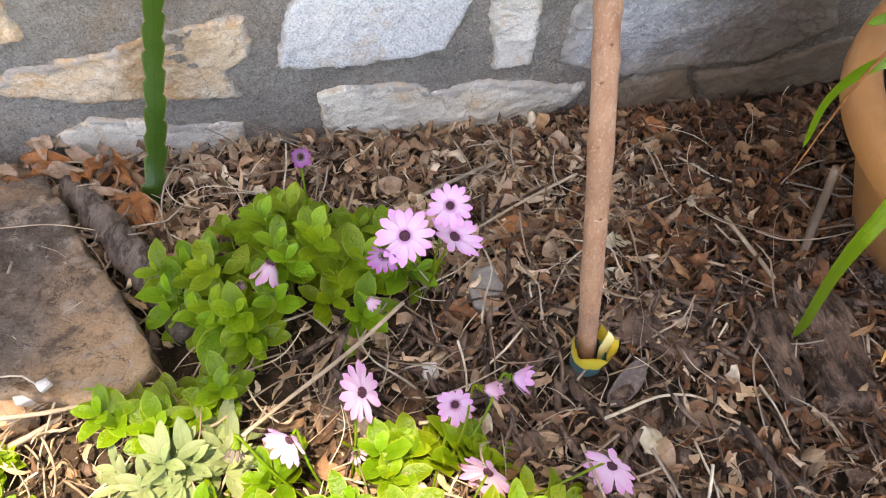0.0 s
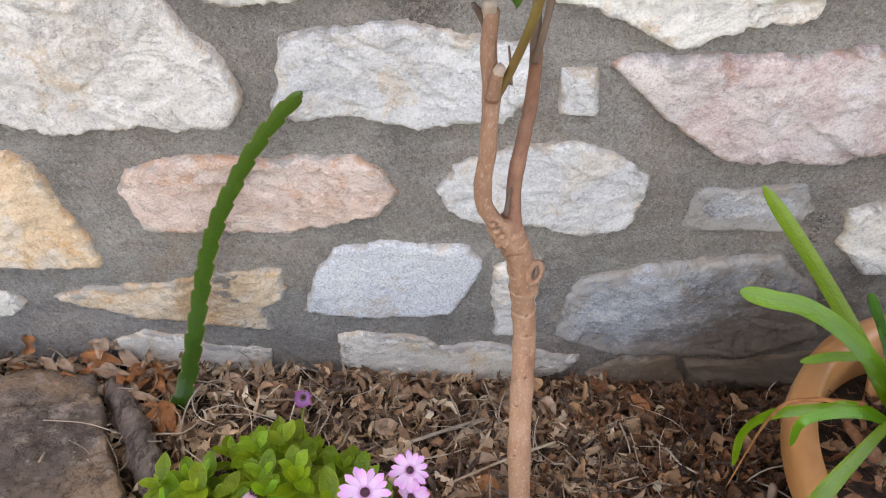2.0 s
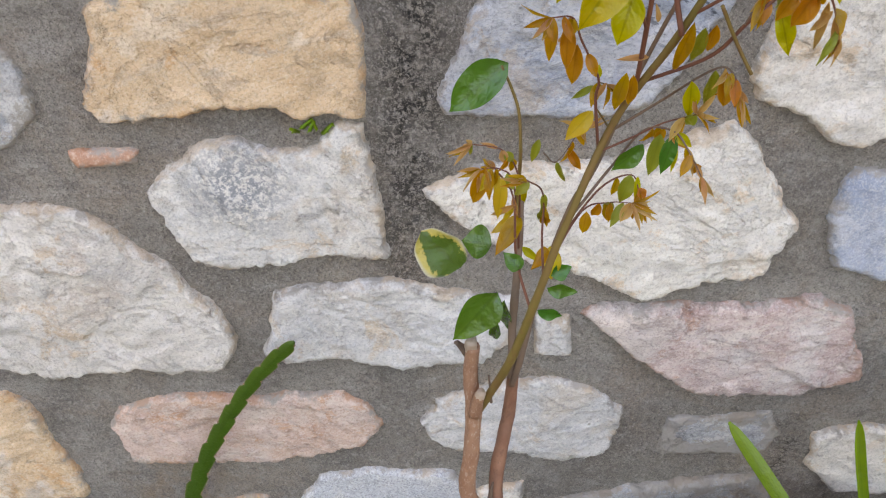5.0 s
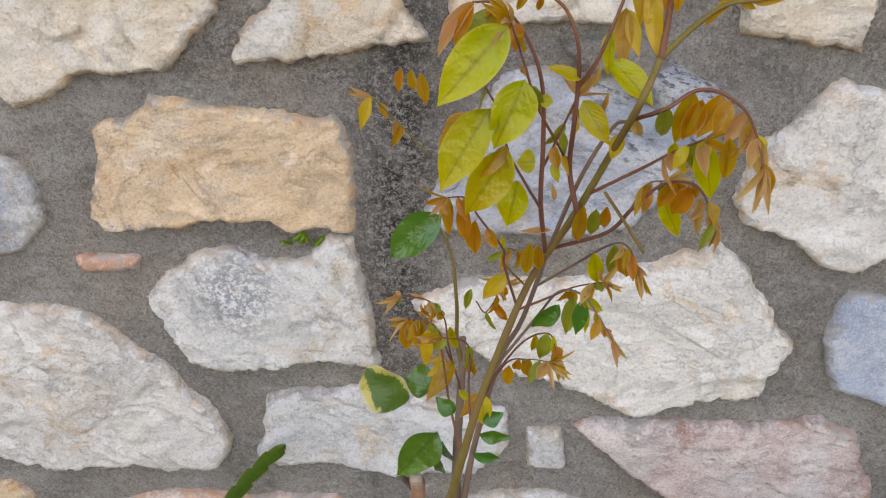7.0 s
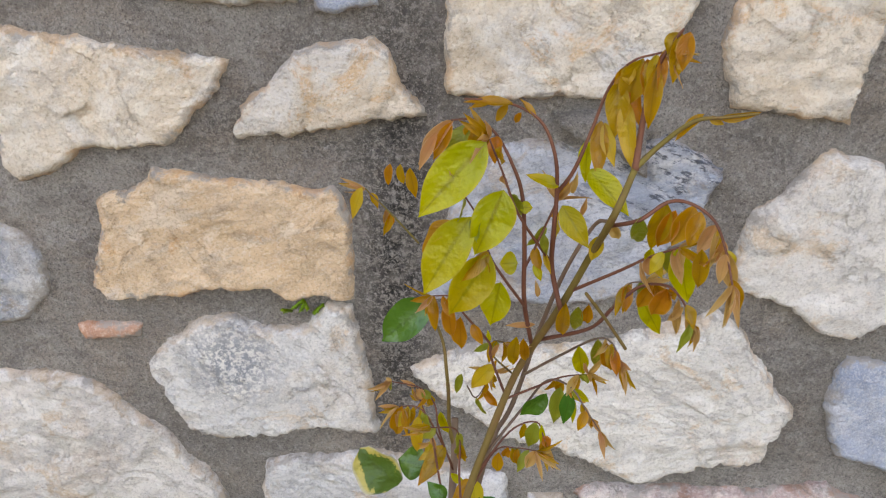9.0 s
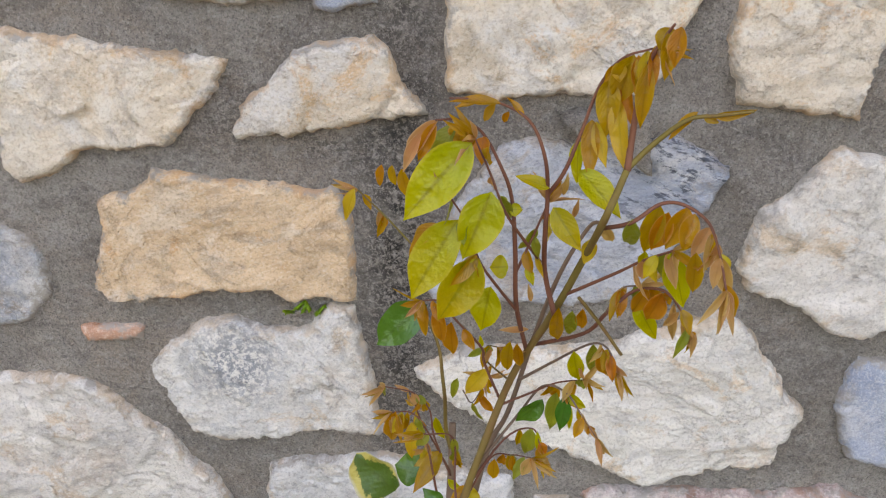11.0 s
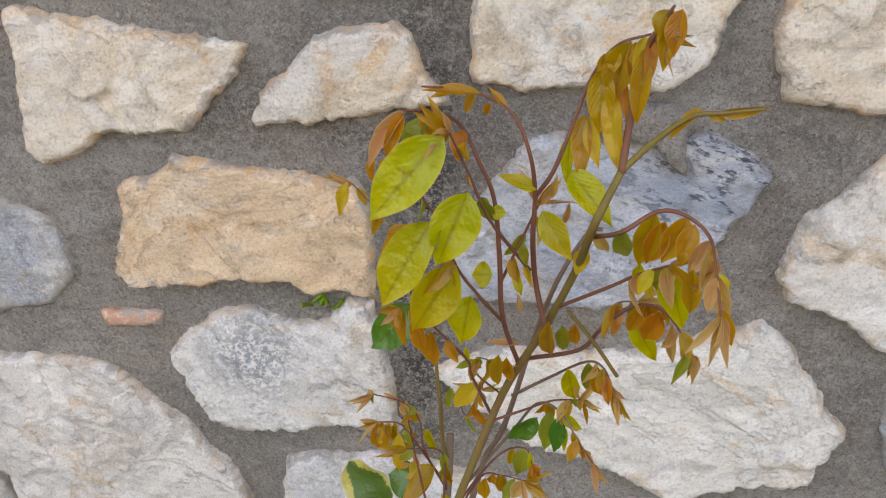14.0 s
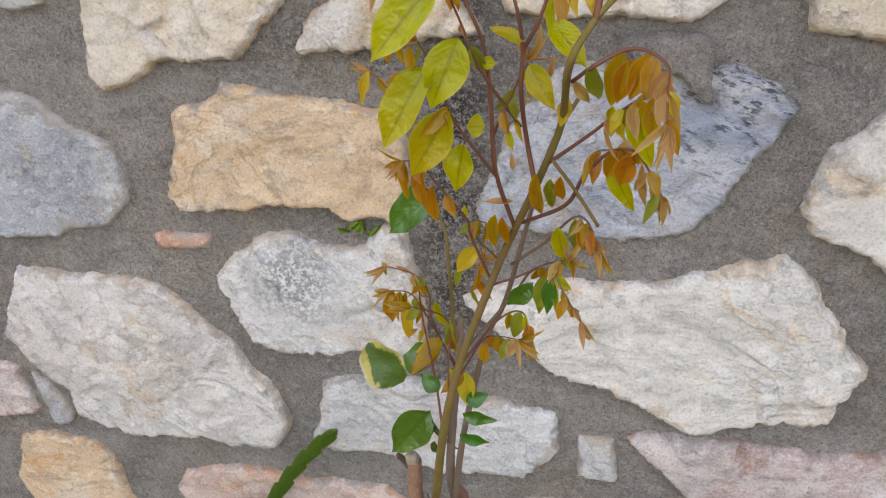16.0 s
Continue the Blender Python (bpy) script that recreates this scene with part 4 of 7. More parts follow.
_b = tube([_c - Vector((0, 0, 0.07)), _c - Vector((0, 0, 0.03)), _c + Vector((0, 0, 0.03))], 0.012, 0.007, 12, 4, 0.2)
part("bulb", mesh("bulb", _b[0], _b[1], M_LILYPALE, True, _b[2]), lily, "pale yellowish leaf base")
_b = tube([(0.545, -0.4, 0.543), (0.485, -0.4, 0.546), (0.464, -0.4, 0.531), (0.464, -0.39, 0.461), (0.48, -0.37, 0.302)], 0.0026, 0.0008, 6, 5, 0.5)
part("dry_leaf_tip", mesh("drytip", _b[0], _b[1], M_RUST, True, _b[2]), lily, "withered tan leaf")


# ---- climbing cactus on the wall ----
cactus = thing("climbing_cactus", (-0.302, -0.125, 0.035), "long flat green climbing cactus stem with scalloped edges", "cactus")


AREOLES = []


def cactus_stem(pts, width):
    line = smooth_line(pts, 16)
    n = len(line)
    v, f, u = [], [], []
    total = sum((b - a).length for a, b in zip(line, line[1:]))
    run = 0.0
    for i, c in enumerate(line):
        if i:
            run += (line[i] - line[i - 1]).length
        t = (line[min(i + 1, n - 1)] - line[max(i - 1, 0)]).normalized()
        nrm = Vector((0.1, -1, 0.15))
        nrm = (nrm - t * nrm.dot(t)).normalized()
        side = t.cross(nrm)
        s = run / total
        w = 0.5 * width * (1 - 0.36 * s) * (1 if s < 0.96 else math.sqrt(max(0.05, 1 - ((s - 0.96) / 0.04) ** 2)))
        saw, saw2 = (run / 0.043) % 1.0, (run / 0.043 + 0.45) % 1.0
        wa = w * (0.66 + 0.40 * saw ** 0.55 * (1 if saw < 0.9 else (1 - saw) * 10))
        wb = w * (0.66 + 0.40 * saw2 ** 0.55 * (1 if saw2 < 0.9 else (1 - saw2) * 10))
        th = 0.0014 + 0.0007 * (1 - s)
        if i and saw < last[0]:
            AREOLES.append(c + side * wa)
        if i and saw2 < last[1]:
            AREOLES.append(c - side * wb)
        last = (saw, saw2)
        for q in (1.0, 0.82, 0.4, 0.0, -0.4, -0.82, -1.0):
            w2 = wa if q > 0 else wb
            v.append(c + side * w2 * q + nrm * th * (1 - 0.9 * abs(q) ** 3 + 0.5 * math.exp(-(q / 0.12) ** 2)))
            u.append((0.5 - q * 0.5, s))
        for q in (1.0, 0.4, 0.0, -0.4, -1.0):
            w2 = wa if q > 0 else wb
            v.append(c + side * w2 * q - nrm * th * (1 - abs(q) ** 3))
            u.append((0.5 - q * 0.5, s))
        m = 12
        if i:
            o, p = (i - 1) * m, i * m
            f += [(o + k, o + k + 1, p + k + 1, p + k) for k in range(6)]
            f += [(o + 7 + k + 1, o + 7 + k, p + 7 + k, p + 7 + k + 1) for k in range(4)]
    return mesh("cactus_stem", v, f, M_CACTUS, True, u)


part("stem", cactus_stem([(-0.33, -0.135, 0.025), (-0.317, -0.125, 0.075), (-0.303, -0.1, 0.115), (-0.282, -0.08, 0.199), (-0.264, -0.06, 0.276), (-0.241, -0.05, 0.359), (-0.213, -0.045, 0.433), (-0.188, -0.042, 0.484), (-0.161, -0.04, 0.534), (-0.134, -0.04, 0.577), (-0.106, -0.04, 0.614), (-0.077, -0.042, 0.649)], 0.0345), cactus)
_dot = bmesh.new()
bmesh.ops.create_icosphere(_dot, subdivisions=1, radius=0.0016)
_me = bpy.data.meshes.new("areole")
_dot.to_mesh(_me)
_dot.free()
_me.materials.append(M_TAN)
for _p in AREOLES:
    part("areole", _me, cactus, "small pale brown areole", Matrix.Translation(_p))



# ---- sapling ----
tree = thing("sapling", (0.238, -0.512, 0.14), "young sapling with yellow-green and orange new leaves", "tree")
_t = tube([(0.23, -0.52, 0.1), (0.227, -0.508, 0.17), (0.1924, -0.4527, 0.4916), (0.1859, -0.4021, 0.6144), (0.177, -0.392, 0.6821), (0.1677, -0.392, 0.7276), (0.1594, -0.397, 0.7635)], 0.0117, 0.0100, 20, 14, 0.03, (0.16, 0.25, 0.34, 0.43, 0.50, 0.585, 0.66, 0.77, 0.9))
part("trunk", mesh("trunk", _t[0], _t[1], M_TRUNK, True, _t[2]), tree)


TWIGS = []


def stem(pts, r0, r1, mat, name="branch", sides=8, label="", rough=0.06, nodes=()):
    q = tube(pts, r0, r1, sides, 6, rough, nodes)
    if name == "branch" and r0 < 0.00135:
        TWIGS.append(pts)
    return part(name, mesh(name, q[0], q[1], mat, True, q[2]), tree, label)


stem([(0.1584, -0.397, 0.7532), (0.1336, -0.397, 0.7914), (0.1325, -0.394, 0.8442), (0.1315, -0.39, 0.8867), (0.1263, -0.387, 0.926), (0.1265, -0.3884, 0.9543)], 0.0076, 0.0055, M_TRUNK, "cut_branch", 12, "bare pruned branch with a cut end", 0.12, (0.25, 0.6))
stem([(0.1263, -0.382, 0.9365), (0.1192, -0.386, 0.9492), (0.1132, -0.3898, 0.9584)], 0.0042, 0.002, M_KNOT, "cut_branch", 8, "short broken side stub", 0.3)
stem([(0.1254, -0.3862, 0.9494), (0.1245, -0.392, 0.9626)], 0.0058, 0.0045, M_CUT, "cut_end", 8, "pale weathered cut end", 0.3)
stem([(0.1315, -0.397, 0.8906), (0.1336, -0.402, 0.9163)], 0.0055, 0.0045, M_TRUNK, "cut_branch", 10, "short sawn stub", 0.2)
stem([(0.1336, -0.402, 0.9153), (0.1346, -0.403, 0.9204)], 0.0046, 0.004, M_CUT, "cut_end", 8, "pale sawn face", 0.25)
stem([(0.1635, -0.397, 0.7531), (0.1573, -0.387, 0.7959), (0.1604, -0.377, 0.8416), (0.1635, -0.37, 0.8686), (0.1624, -0.372, 0.9062), (0.1580, -0.3900, 0.9380)], 0.0066, 0.0044, M_STEMBROWN, "stem", 12, "", 0.08, (0.3, 0.58))
# swollen length of trunk below the fork, with a healed scar on its side
stem([(0.178, -0.390, 0.686), (0.177, -0.391, 0.694), (0.174, -0.392, 0.712), (0.168, -0.393, 0.733), (0.163, -0.394, 0.750)], 0.0128, 0.0112, M_TRUNK, "swelling", 18, "smooth orange-brown swollen bark", 0.10, (0.05,))
SCAR = Vector((0.1835, -0.4005, 0.7165))
_z = Vector((0.42, -0.88, 0.2)).normalized()
_x = Vector((0.15, 0, 1)).cross(_z).normalized()
_y = _z.cross(_x)
_ring = [SCAR + _x * 0.0060 * math.cos(k * 0.5236) + _y * 0.0098 * math.sin(k * 0.5236) - _z * 0.001 for k in range(13)]
stem(_ring, 0.0034, 0.0034, M_TRUNK, "scar_rim", 10, "raised callus rim of the healed scar", 0.25)
stem([SCAR - _z * 0.006, SCAR - _z * 0.002, SCAR + _z * 0.0005], 0.0075, 0.0050, M_KNOT, "knot_heart", 10, "dark dead wood in the scar", 0.35)
stem([SCAR - _y * 0.006 - _z * 0.002, SCAR + _y * 0.001 + _z * 0.002, SCAR + _y * 0.007 - _z * 0.001], 0.0028, 0.0012, M_KNOT, "knot_heart", 7, "", 0.5)
stem([(0.160, -0.394, 0.741), (0.154, -0.396, 0.757), (0.148, -0.397, 0.772)], 0.0120, 0.0096, M_TRUNK, "burl", 16, "knobbly swelling under the fork", 0.8)
for _k, (_x0, _z0, _r0) in enumerate(((0.146, 0.769, 0.0046), (0.151, 0.763, 0.0042), (0.143, 0.775, 0.0036), (0.156, 0.755, 0.0038), (0.149, 0.752, 0.0034))):
    stem([(_x0, -0.402, _z0), (_x0 - 0.001, -0.408, _z0 + 0.003), (_x0 - 0.001, -0.4095, _z0 + 0.005)], _r0, _r0 * 0.6, M_TRUNK, "bud", 8, "", 0.35)
stem([(0.153, -0.395, 0.779), (0.1525, -0.396, 0.795), (0.1535, -0.396, 0.808)], 0.0030, 0.0008, M_KNOT, "spur", 6, "dry dark bud spur", 0.3)
stem([(0.144, -0.395, 0.902), (0.142, -0.397, 0.918), (0.139, -0.4, 0.935)], 0.0014, 0.0008, M_STEMGREY, "spur", 5)
_line = smooth_line([(0.227, -0.508, 0.17), (0.1924, -0.4527, 0.4916), (0.1859, -0.4021, 0.6144), (0.177, -0.392, 0.6821), (0.1677, -0.392, 0.7276)], 24)
for _f in (0.10, 0.19, 0.27, 0.36, 0.44, 0.495, 0.56, 0.66, 0.77, 0.90):
    _k = round(_f * (len(_line) - 1))
    _d = (_line[_k + 1] - _line[_k]).normalized()
    _r = 0.0117 - 0.0014 * _f
    if _f > 0.6:
        stem([_line[_k] - _d * 0.0028, _line[_k] - _d * 0.0008, _line[_k] + _d * 0.0012], _r * 1.03, _r * 1.07, M_RINGSCAR, "ring_scar", 18, "pale raised ring on the bark", 0.05)
    _a = -1.57 + 0.55 * math.sin(_k * 2.1)
    _arc = [_line[_k] + Vector((_r * math.cos(_a + b), _r * math.sin(_a + b), 0.0030 * b * b - 0.001)) for b in (-0.5, -0.25, 0.0, 0.25, 0.5)]
    stem(_arc, 0.0009, 0.0009, M_RINGSCAR, "bud_scar", 6, "pale crescent leaf scar", 0.2)
    _p = _line[_k] + Vector((_r * math.cos(_a), _r * math.sin(_a), 0.0015))
    stem([_p, _p + Vector((0, -0.002, 0.002))], 0.0016, 0.0008, M_TRUNK, "bud_scar", 6, "", 0.2)
# shoots
stem([(0.1346, -0.392, 0.8887), (0.1430, -0.396, 0.915), (0.150, -0.414, 0.958), (0.154, -0.426, 0.993), (0.158, -0.434, 1.026), (0.162, -0.438, 1.054), (0.166, -0.438, 1.077), (0.172, -0.438, 1.103), (0.1895, -0.432, 1.1627), (0.2073, -0.4511, 1.2167), (0.2186, -0.4639, 1.2559), (0.2221, -0.4975, 1.294), (0.2307, -0.4846, 1.3114)], 0.00348, 0.00148, M_STEMOLIVE, "stem", 10, "olive green main shoot", 0.05, (0.2, 0.35, 0.5, 0.62, 0.75, 0.9))
stem([(0.2307, -0.4846, 1.3114), (0.2409, -0.4843, 1.3235), (0.2523, -0.487, 1.3347), (0.2631, -0.4919, 1.3383), (0.2749, -0.4966, 1.3419)], 0.00139, 0.00061, M_STEMOLIVE, "branch")
stem([(0.2306, -0.4853, 1.3107), (0.2314, -0.4818, 1.3264), (0.2323, -0.4824, 1.3464), (0.2343, -0.4862, 1.3591), (0.2381, -0.4908, 1.3692), (0.2399, -0.4937, 1.3739)], 0.00165, 0.00052, M_STEMRED, "branch")
stem([(0.159, -0.391, 0.918), (0.1612, -0.398, 0.945), (0.163, -0.400, 0.971), (0.166, -0.400, 1.003), (0.170, -0.400, 1.032), (0.175, -0.400, 1.064), (0.181, -0.402, 1.093), (0.188, -0.404, 1.111), (0.1935, -0.408, 1.135), (0.2015, -0.415, 1.18), (0.2115, -0.4297, 1.2301), (0.2239, -0.4321, 1.2597), (0.229, -0.4447, 1.2683)], 0.0027, 0.00096, M_STEMGREY, "stem", 8, "dark second shoot")
stem([(0.1585, -0.389, 0.925), (0.156, -0.394, 0.952), (0.1543, -0.389, 0.972), (0.154, -0.384, 0.993), (0.154, -0.378, 1.018), (0.154, -0.369, 1.044), (0.153, -0.358, 1.069)], 0.0036, 0.0026, M_STEMGREY, "stem", 10, "straight grey-brown shoot with a cut tip", 0.08, (0.5,))
stem([(0.1528, -0.366, 1.052), (0.149, -0.368, 1.072), (0.148, -0.372, 1.100), (0.146, -0.374, 1.121), (0.143, -0.37, 1.14), (0.136, -0.366, 1.156), (0.13, -0.365, 1.167)], 0.0016, 0.0008, M_STEMOLIVE, "leaf_stalk", 7, "thin green leaf stalk")
stem([(0.2079, -0.4584, 1.2219), (0.2016, -0.4552, 1.2447), (0.1991, -0.47, 1.2735), (0.1987, -0.4702, 1.2925), (0.1954, -0.4786, 1.3136), (0.1873, -0.478, 1.3292), (0.1712, -0.4766, 1.3364), (0.1536, -0.4854, 1.3392)], 0.00148, 0.00044, M_STEMRED, "branch", 6)
stem([(0.1987, -0.4693, 1.2913), (0.2051, -0.4736, 1.3047), (0.2106, -0.4747, 1.3236), (0.2164, -0.4739, 1.3439), (0.2237, -0.4795, 1.357), (0.2344, -0.4858, 1.3628)], 0.00104, 0.00044, M_STEMRED, "branch", 6)
stem([(0.197, -0.4349, 1.1832), (0.1884, -0.4632, 1.228), (0.1857, -0.4709, 1.2626), (0.1823, -0.4757, 1.2919), (0.1757, -0.4826, 1.3109), (0.1674, -0.475, 1.3219), (0.1584, -0.4886, 1.331), (0.1488, -0.4964, 1.3327)], 0.00139, 0.00044, M_STEMRED, "branch", 6)
stem([(0.1885, -0.4627, 1.2258), (0.1773, -0.477, 1.2474), (0.1688, -0.4851, 1.2644), (0.1632, -0.4914, 1.2846), (0.1555, -0.4935, 1.2979)], 0.00087, 0.00044, M_STEMRED, "branch", 6)
stem([(0.1988, -0.4592, 1.2519), (0.1812, -0.4778, 1.2831), (0.1728, -0.4842, 1.3047), (0.1652, -0.4906, 1.3238)], 0.00087, 0.00044, M_STEMRED, "branch", 6)
stem([(0.1867, -0.4661, 1.2485), (0.1913, -0.467, 1.262), (0.2002, -0.4606, 1.2842)], 0.00078, 0.00052, M_STEMRED, "branch", 6)
stem([(0.1846, -0.4272, 1.1421), (0.1738, -0.4451, 1.1807), (0.1718, -0.4523, 1.1954), (0.1576, -0.4639, 1.2192), (0.1509, -0.4687, 1.2315), (0.1414, -0.4675, 1.2309)], 0.00096, 0.00035, M_STEMRED, "branch", 6)
stem([(0.1877, -0.4247, 1.1568), (0.1749, -0.4353, 1.1759), (0.1747, -0.4373, 1.1866), (0.1805, -0.4372, 1.1866)], 0.00061, 0.00035, M_STEMOLIVE, "branch", 6)
stem([(0.2233, -0.4866, 1.2838), (0.2315, -0.5053, 1.2953), (0.2436, -0.4993, 1.3018), (0.2528, -0.5017, 1.3028), (0.2611, -0.5107, 1.2993), (0.261, -0.5325, 1.2961), (0.2616, -0.5462, 1.2878)], 0.00104, 0.00044, M_STEMRED, "branch", 6)
stem([(0.2128, -0.4557, 1.2323), (0.2324, -0.477, 1.2567), (0.2422, -0.4896, 1.2707), (0.2507, -0.5032, 1.2824)], 0.00104, 0.00052, M_STEMRED, "branch", 6)
stem([(0.2004, -0.4356, 1.1886), (0.224, -0.4595, 1.2125), (0.232, -0.4747, 1.2349), (0.2416, -0.4805, 1.2499), (0.2509, -0.4873, 1.2554), (0.2572, -0.4944, 1.254), (0.2679, -0.4919, 1.2367)], 0.00122, 0.00044, M_STEMRED, "branch", 6)
stem([(0.2311, -0.4746, 1.234), (0.2361, -0.4762, 1.2482), (0.2452, -0.4761, 1.2508)], 0.00061, 0.00035, M_STEMGREY, "branch", 6)
stem([(0.194, -0.4202, 1.1529), (0.2129, -0.4302, 1.1746), (0.2282, -0.4568, 1.2046), (0.2364, -0.4623, 1.2059), (0.2424, -0.4647, 1.1944)], 0.00096, 0.00035, M_STEMGREY, "branch", 6)
stem([(0.1842, -0.433, 1.144), (0.2021, -0.4307, 1.1527), (0.2156, -0.4368, 1.165), (0.2287, -0.4488, 1.1764)], 0.00078, 0.00035, M_STEMRED, "branch", 6)
stem([(0.171, -0.438, 1.099), (0.1954, -0.426, 1.1326), (0.208, -0.4304, 1.1573), (0.22, -0.4445, 1.164), (0.2281, -0.452, 1.1563), (0.2383, -0.4534, 1.1412)], 0.00096, 0.00035, M_STEMGREY, "branch", 6)
stem([(0.168, -0.438, 1.086), (0.1885, -0.4315, 1.1186), (0.2038, -0.4379, 1.1322), (0.2094, -0.4445, 1.122)], 0.00078, 0.00035, M_STEMRED, "branch", 6)
stem([(0.1645, -0.438, 1.069), (0.1800, -0.4323, 1.1029), (0.1923, -0.443, 1.116), (0.2036, -0.4492, 1.12)], 0.0007, 0.00026, M_STEMRED, "branch", 6)
stem([(0.1538, -0.373, 1.033), (0.1445, -0.4114, 1.0988), (0.1405, -0.4072, 1.1174), (0.1306, -0.4078, 1.1298), (0.1124, -0.4057, 1.1317)], 0.00078, 0.00035, M_STEMRED, "branch", 6)
stem([(0.1535, -0.372, 1.036), (0.1391, -0.4171, 1.1107), (0.1299, -0.4161, 1.1208), (0.1183, -0.4167, 1.1208)], 0.0007, 0.00035, M_STEMRED, "branch", 6)
stem([(0.158, -0.433, 1.024), (0.147, -0.412, 1.0525), (0.1395, -0.4173, 1.1024), (0.1297, -0.3899, 1.1069)], 0.00104, 0.00052, M_STEMRED, "branch", 6)
stem([(0.162, -0.438, 1.054), (0.159, -0.428, 1.0798), (0.1567, -0.4226, 1.1087), (0.1411, -0.4505, 1.1331)], 0.00087, 0.00044, M_STEMRED, "branch", 6)
stem([(0.124, -0.3563, 1.207), (0.1046, -0.3505, 1.2249), (0.0871, -0.3454, 1.2392)], 0.0007, 0.00044, M_STEMOLIVE, "branch", 6)
stem([(0.1606, -0.3841, 1.1168), (0.1673, -0.398, 1.1181), (0.1759, -0.4137, 1.1497)], 0.00052, 0.00035, M_STEMGREY, "branch", 6)
stem([(0.2171, -0.4776, 1.2432), (0.2298, -0.4721, 1.2254), (0.2417, -0.4723, 1.2091)], 0.00096, 0.00096, M_STEMOLIVE, "leaf_stalk", 6)

PX = 0.00027
_forms = {}


def leaf(base, tip, width, mat, roll=0.0, droop=0.25, facing=(0, -1, 0.35), shape=(0.75, 1.15)):
    """A sapling leaf from its stalk's end to its tip."""
    base, tip = Vector(base), Vector(tip)
    length = (tip - base).length
    key = (round(length / 0.004), round(width / 4), mat.name, round(droop, 1), shape)
    if key not in _forms:
        b = blade(length, max(width * PX, 0.003), 0.75 if mat in (M_AMBER, M_ORANGE, M_PINKTIP) else 0.45, droop, shape, 0.07, 14, len(_forms))
        _forms[key] = mesh("leaf", b[0], b[1], mat, True, b[2])
    return part("leaf", _forms[key], tree, "", along(base, tip, facing, roll))


leaf((0.164, -0.497, 1.324), (0.134, -0.505, 1.289), 78, M_LIME, 0.1)
leaf((0.173, -0.49, 1.3), (0.162, -0.498, 1.268), 74, M_LIME, -0.2)
leaf((0.159, -0.49, 1.286), (0.136, -0.497, 1.245), 76, M_LIME, 0.2)
leaf((0.169, -0.487, 1.266), (0.15, -0.49, 1.23), 73, M_LIME, -0.1)
leaf((0.175, -0.48, 1.248), (0.171, -0.482, 1.222), 56, M_LIME, 0.1)
leaf((0.183, -0.4711, 1.2543), (0.1736, -0.471, 1.2533), 43, M_LIME, 0.2)
leaf((0.134, -0.365, 1.169), (0.095, -0.36, 1.130), 98, M_GREEN, 0.3)
leaf((0.0862, -0.3504, 1.2422), (0.0775, -0.3501, 1.218), 33, M_YELLOW, 0.3)
leaf((0.202, -0.468, 1.285), (0.216, -0.478, 1.267), 43, M_LIME, 0.1)
leaf((0.212, -0.475, 1.306), (0.229, -0.497, 1.294), 46, M_LIME, -0.2)
leaf((0.1993, -0.4726, 1.2962), (0.1833, -0.4751, 1.303), 23, M_LIME, 0.4)
leaf((0.1812, -0.4769, 1.2866), (0.1881, -0.4753, 1.286), 23, M_LIME, 0.0)
leaf((0.1508, -0.4872, 1.2821), (0.1347, -0.4864, 1.2647), 33, M_AMBER, 0.7)
leaf((0.1575, -0.4897, 1.3293), (0.1441, -0.4936, 1.3123), 33, M_OLIVELEAF, 0.5)
leaf((0.1497, -0.4962, 1.3327), (0.1326, -0.4944, 1.3107), 29, M_PINKTIP, 0.4)
leaf((0.1488, -0.4965, 1.3318), (0.1412, -0.4988, 1.3142), 23, M_ORANGE, 0.0)
leaf((0.1594, -0.4889, 1.3291), (0.1575, -0.492, 1.3204), 33, M_ORANGE, 0.2)
leaf((0.1683, -0.4787, 1.321), (0.1681, -0.4874, 1.3109), 27, M_ORANGE, 0.2)
leaf((0.143, -0.4977, 1.3273), (0.1346, -0.4994, 1.3096), 19, M_PINKTIP, 0.2)
leaf((0.1074, -0.3751, 1.2681), (0.1055, -0.3753, 1.2529), 21, M_ORANGE, 0.2)
leaf((0.1132, -0.3749, 1.268), (0.1152, -0.375, 1.2536), 21, M_AMBER, 0.3)
leaf((0.119, -0.3747, 1.2661), (0.1229, -0.3747, 1.2449), 27, M_AMBER, 0.1)
leaf((0.2281, -0.4801, 1.3589), (0.2232, -0.4771, 1.3353), 45, M_AMBER, 0.2)
leaf((0.22, -0.4744, 1.3477), (0.2209, -0.48, 1.3223), 39, M_AMBER, 0.1)
leaf((0.2243, -0.4765, 1.3398), (0.228, -0.4854, 1.3099), 33, M_YELLOW, 0.5)
leaf((0.2299, -0.4804, 1.3589), (0.2346, -0.4843, 1.3386), 28, M_ORANGE, 0.3)
leaf((0.2334, -0.4863, 1.3573), (0.2331, -0.4871, 1.3283), 28, M_AMBER, 0.2)
leaf((0.2152, -0.4702, 1.3283), (0.2156, -0.4794, 1.3026), 31, M_AMBER, 0.2)
leaf((0.217, -0.4711, 1.3276), (0.2216, -0.4815, 1.3096), 26, M_YELLOW, 0.4)
leaf((0.2106, -0.4699, 1.319), (0.2102, -0.4727, 1.2976), 26, M_LIME, 0.6)
leaf((0.2263, -0.4755, 1.3497), (0.2314, -0.4818, 1.3264), 24, M_ORANGE, 0.7)
leaf((0.239, -0.4906, 1.372), (0.2352, -0.4911, 1.3629), 26, M_AMBER, 0.3)
leaf((0.2399, -0.4907, 1.372), (0.2393, -0.4933, 1.3504), 28, M_AMBER, 0.1)
leaf((0.2426, -0.494, 1.373), (0.2412, -0.4957, 1.3567), 28, M_ORANGE, 0.4)
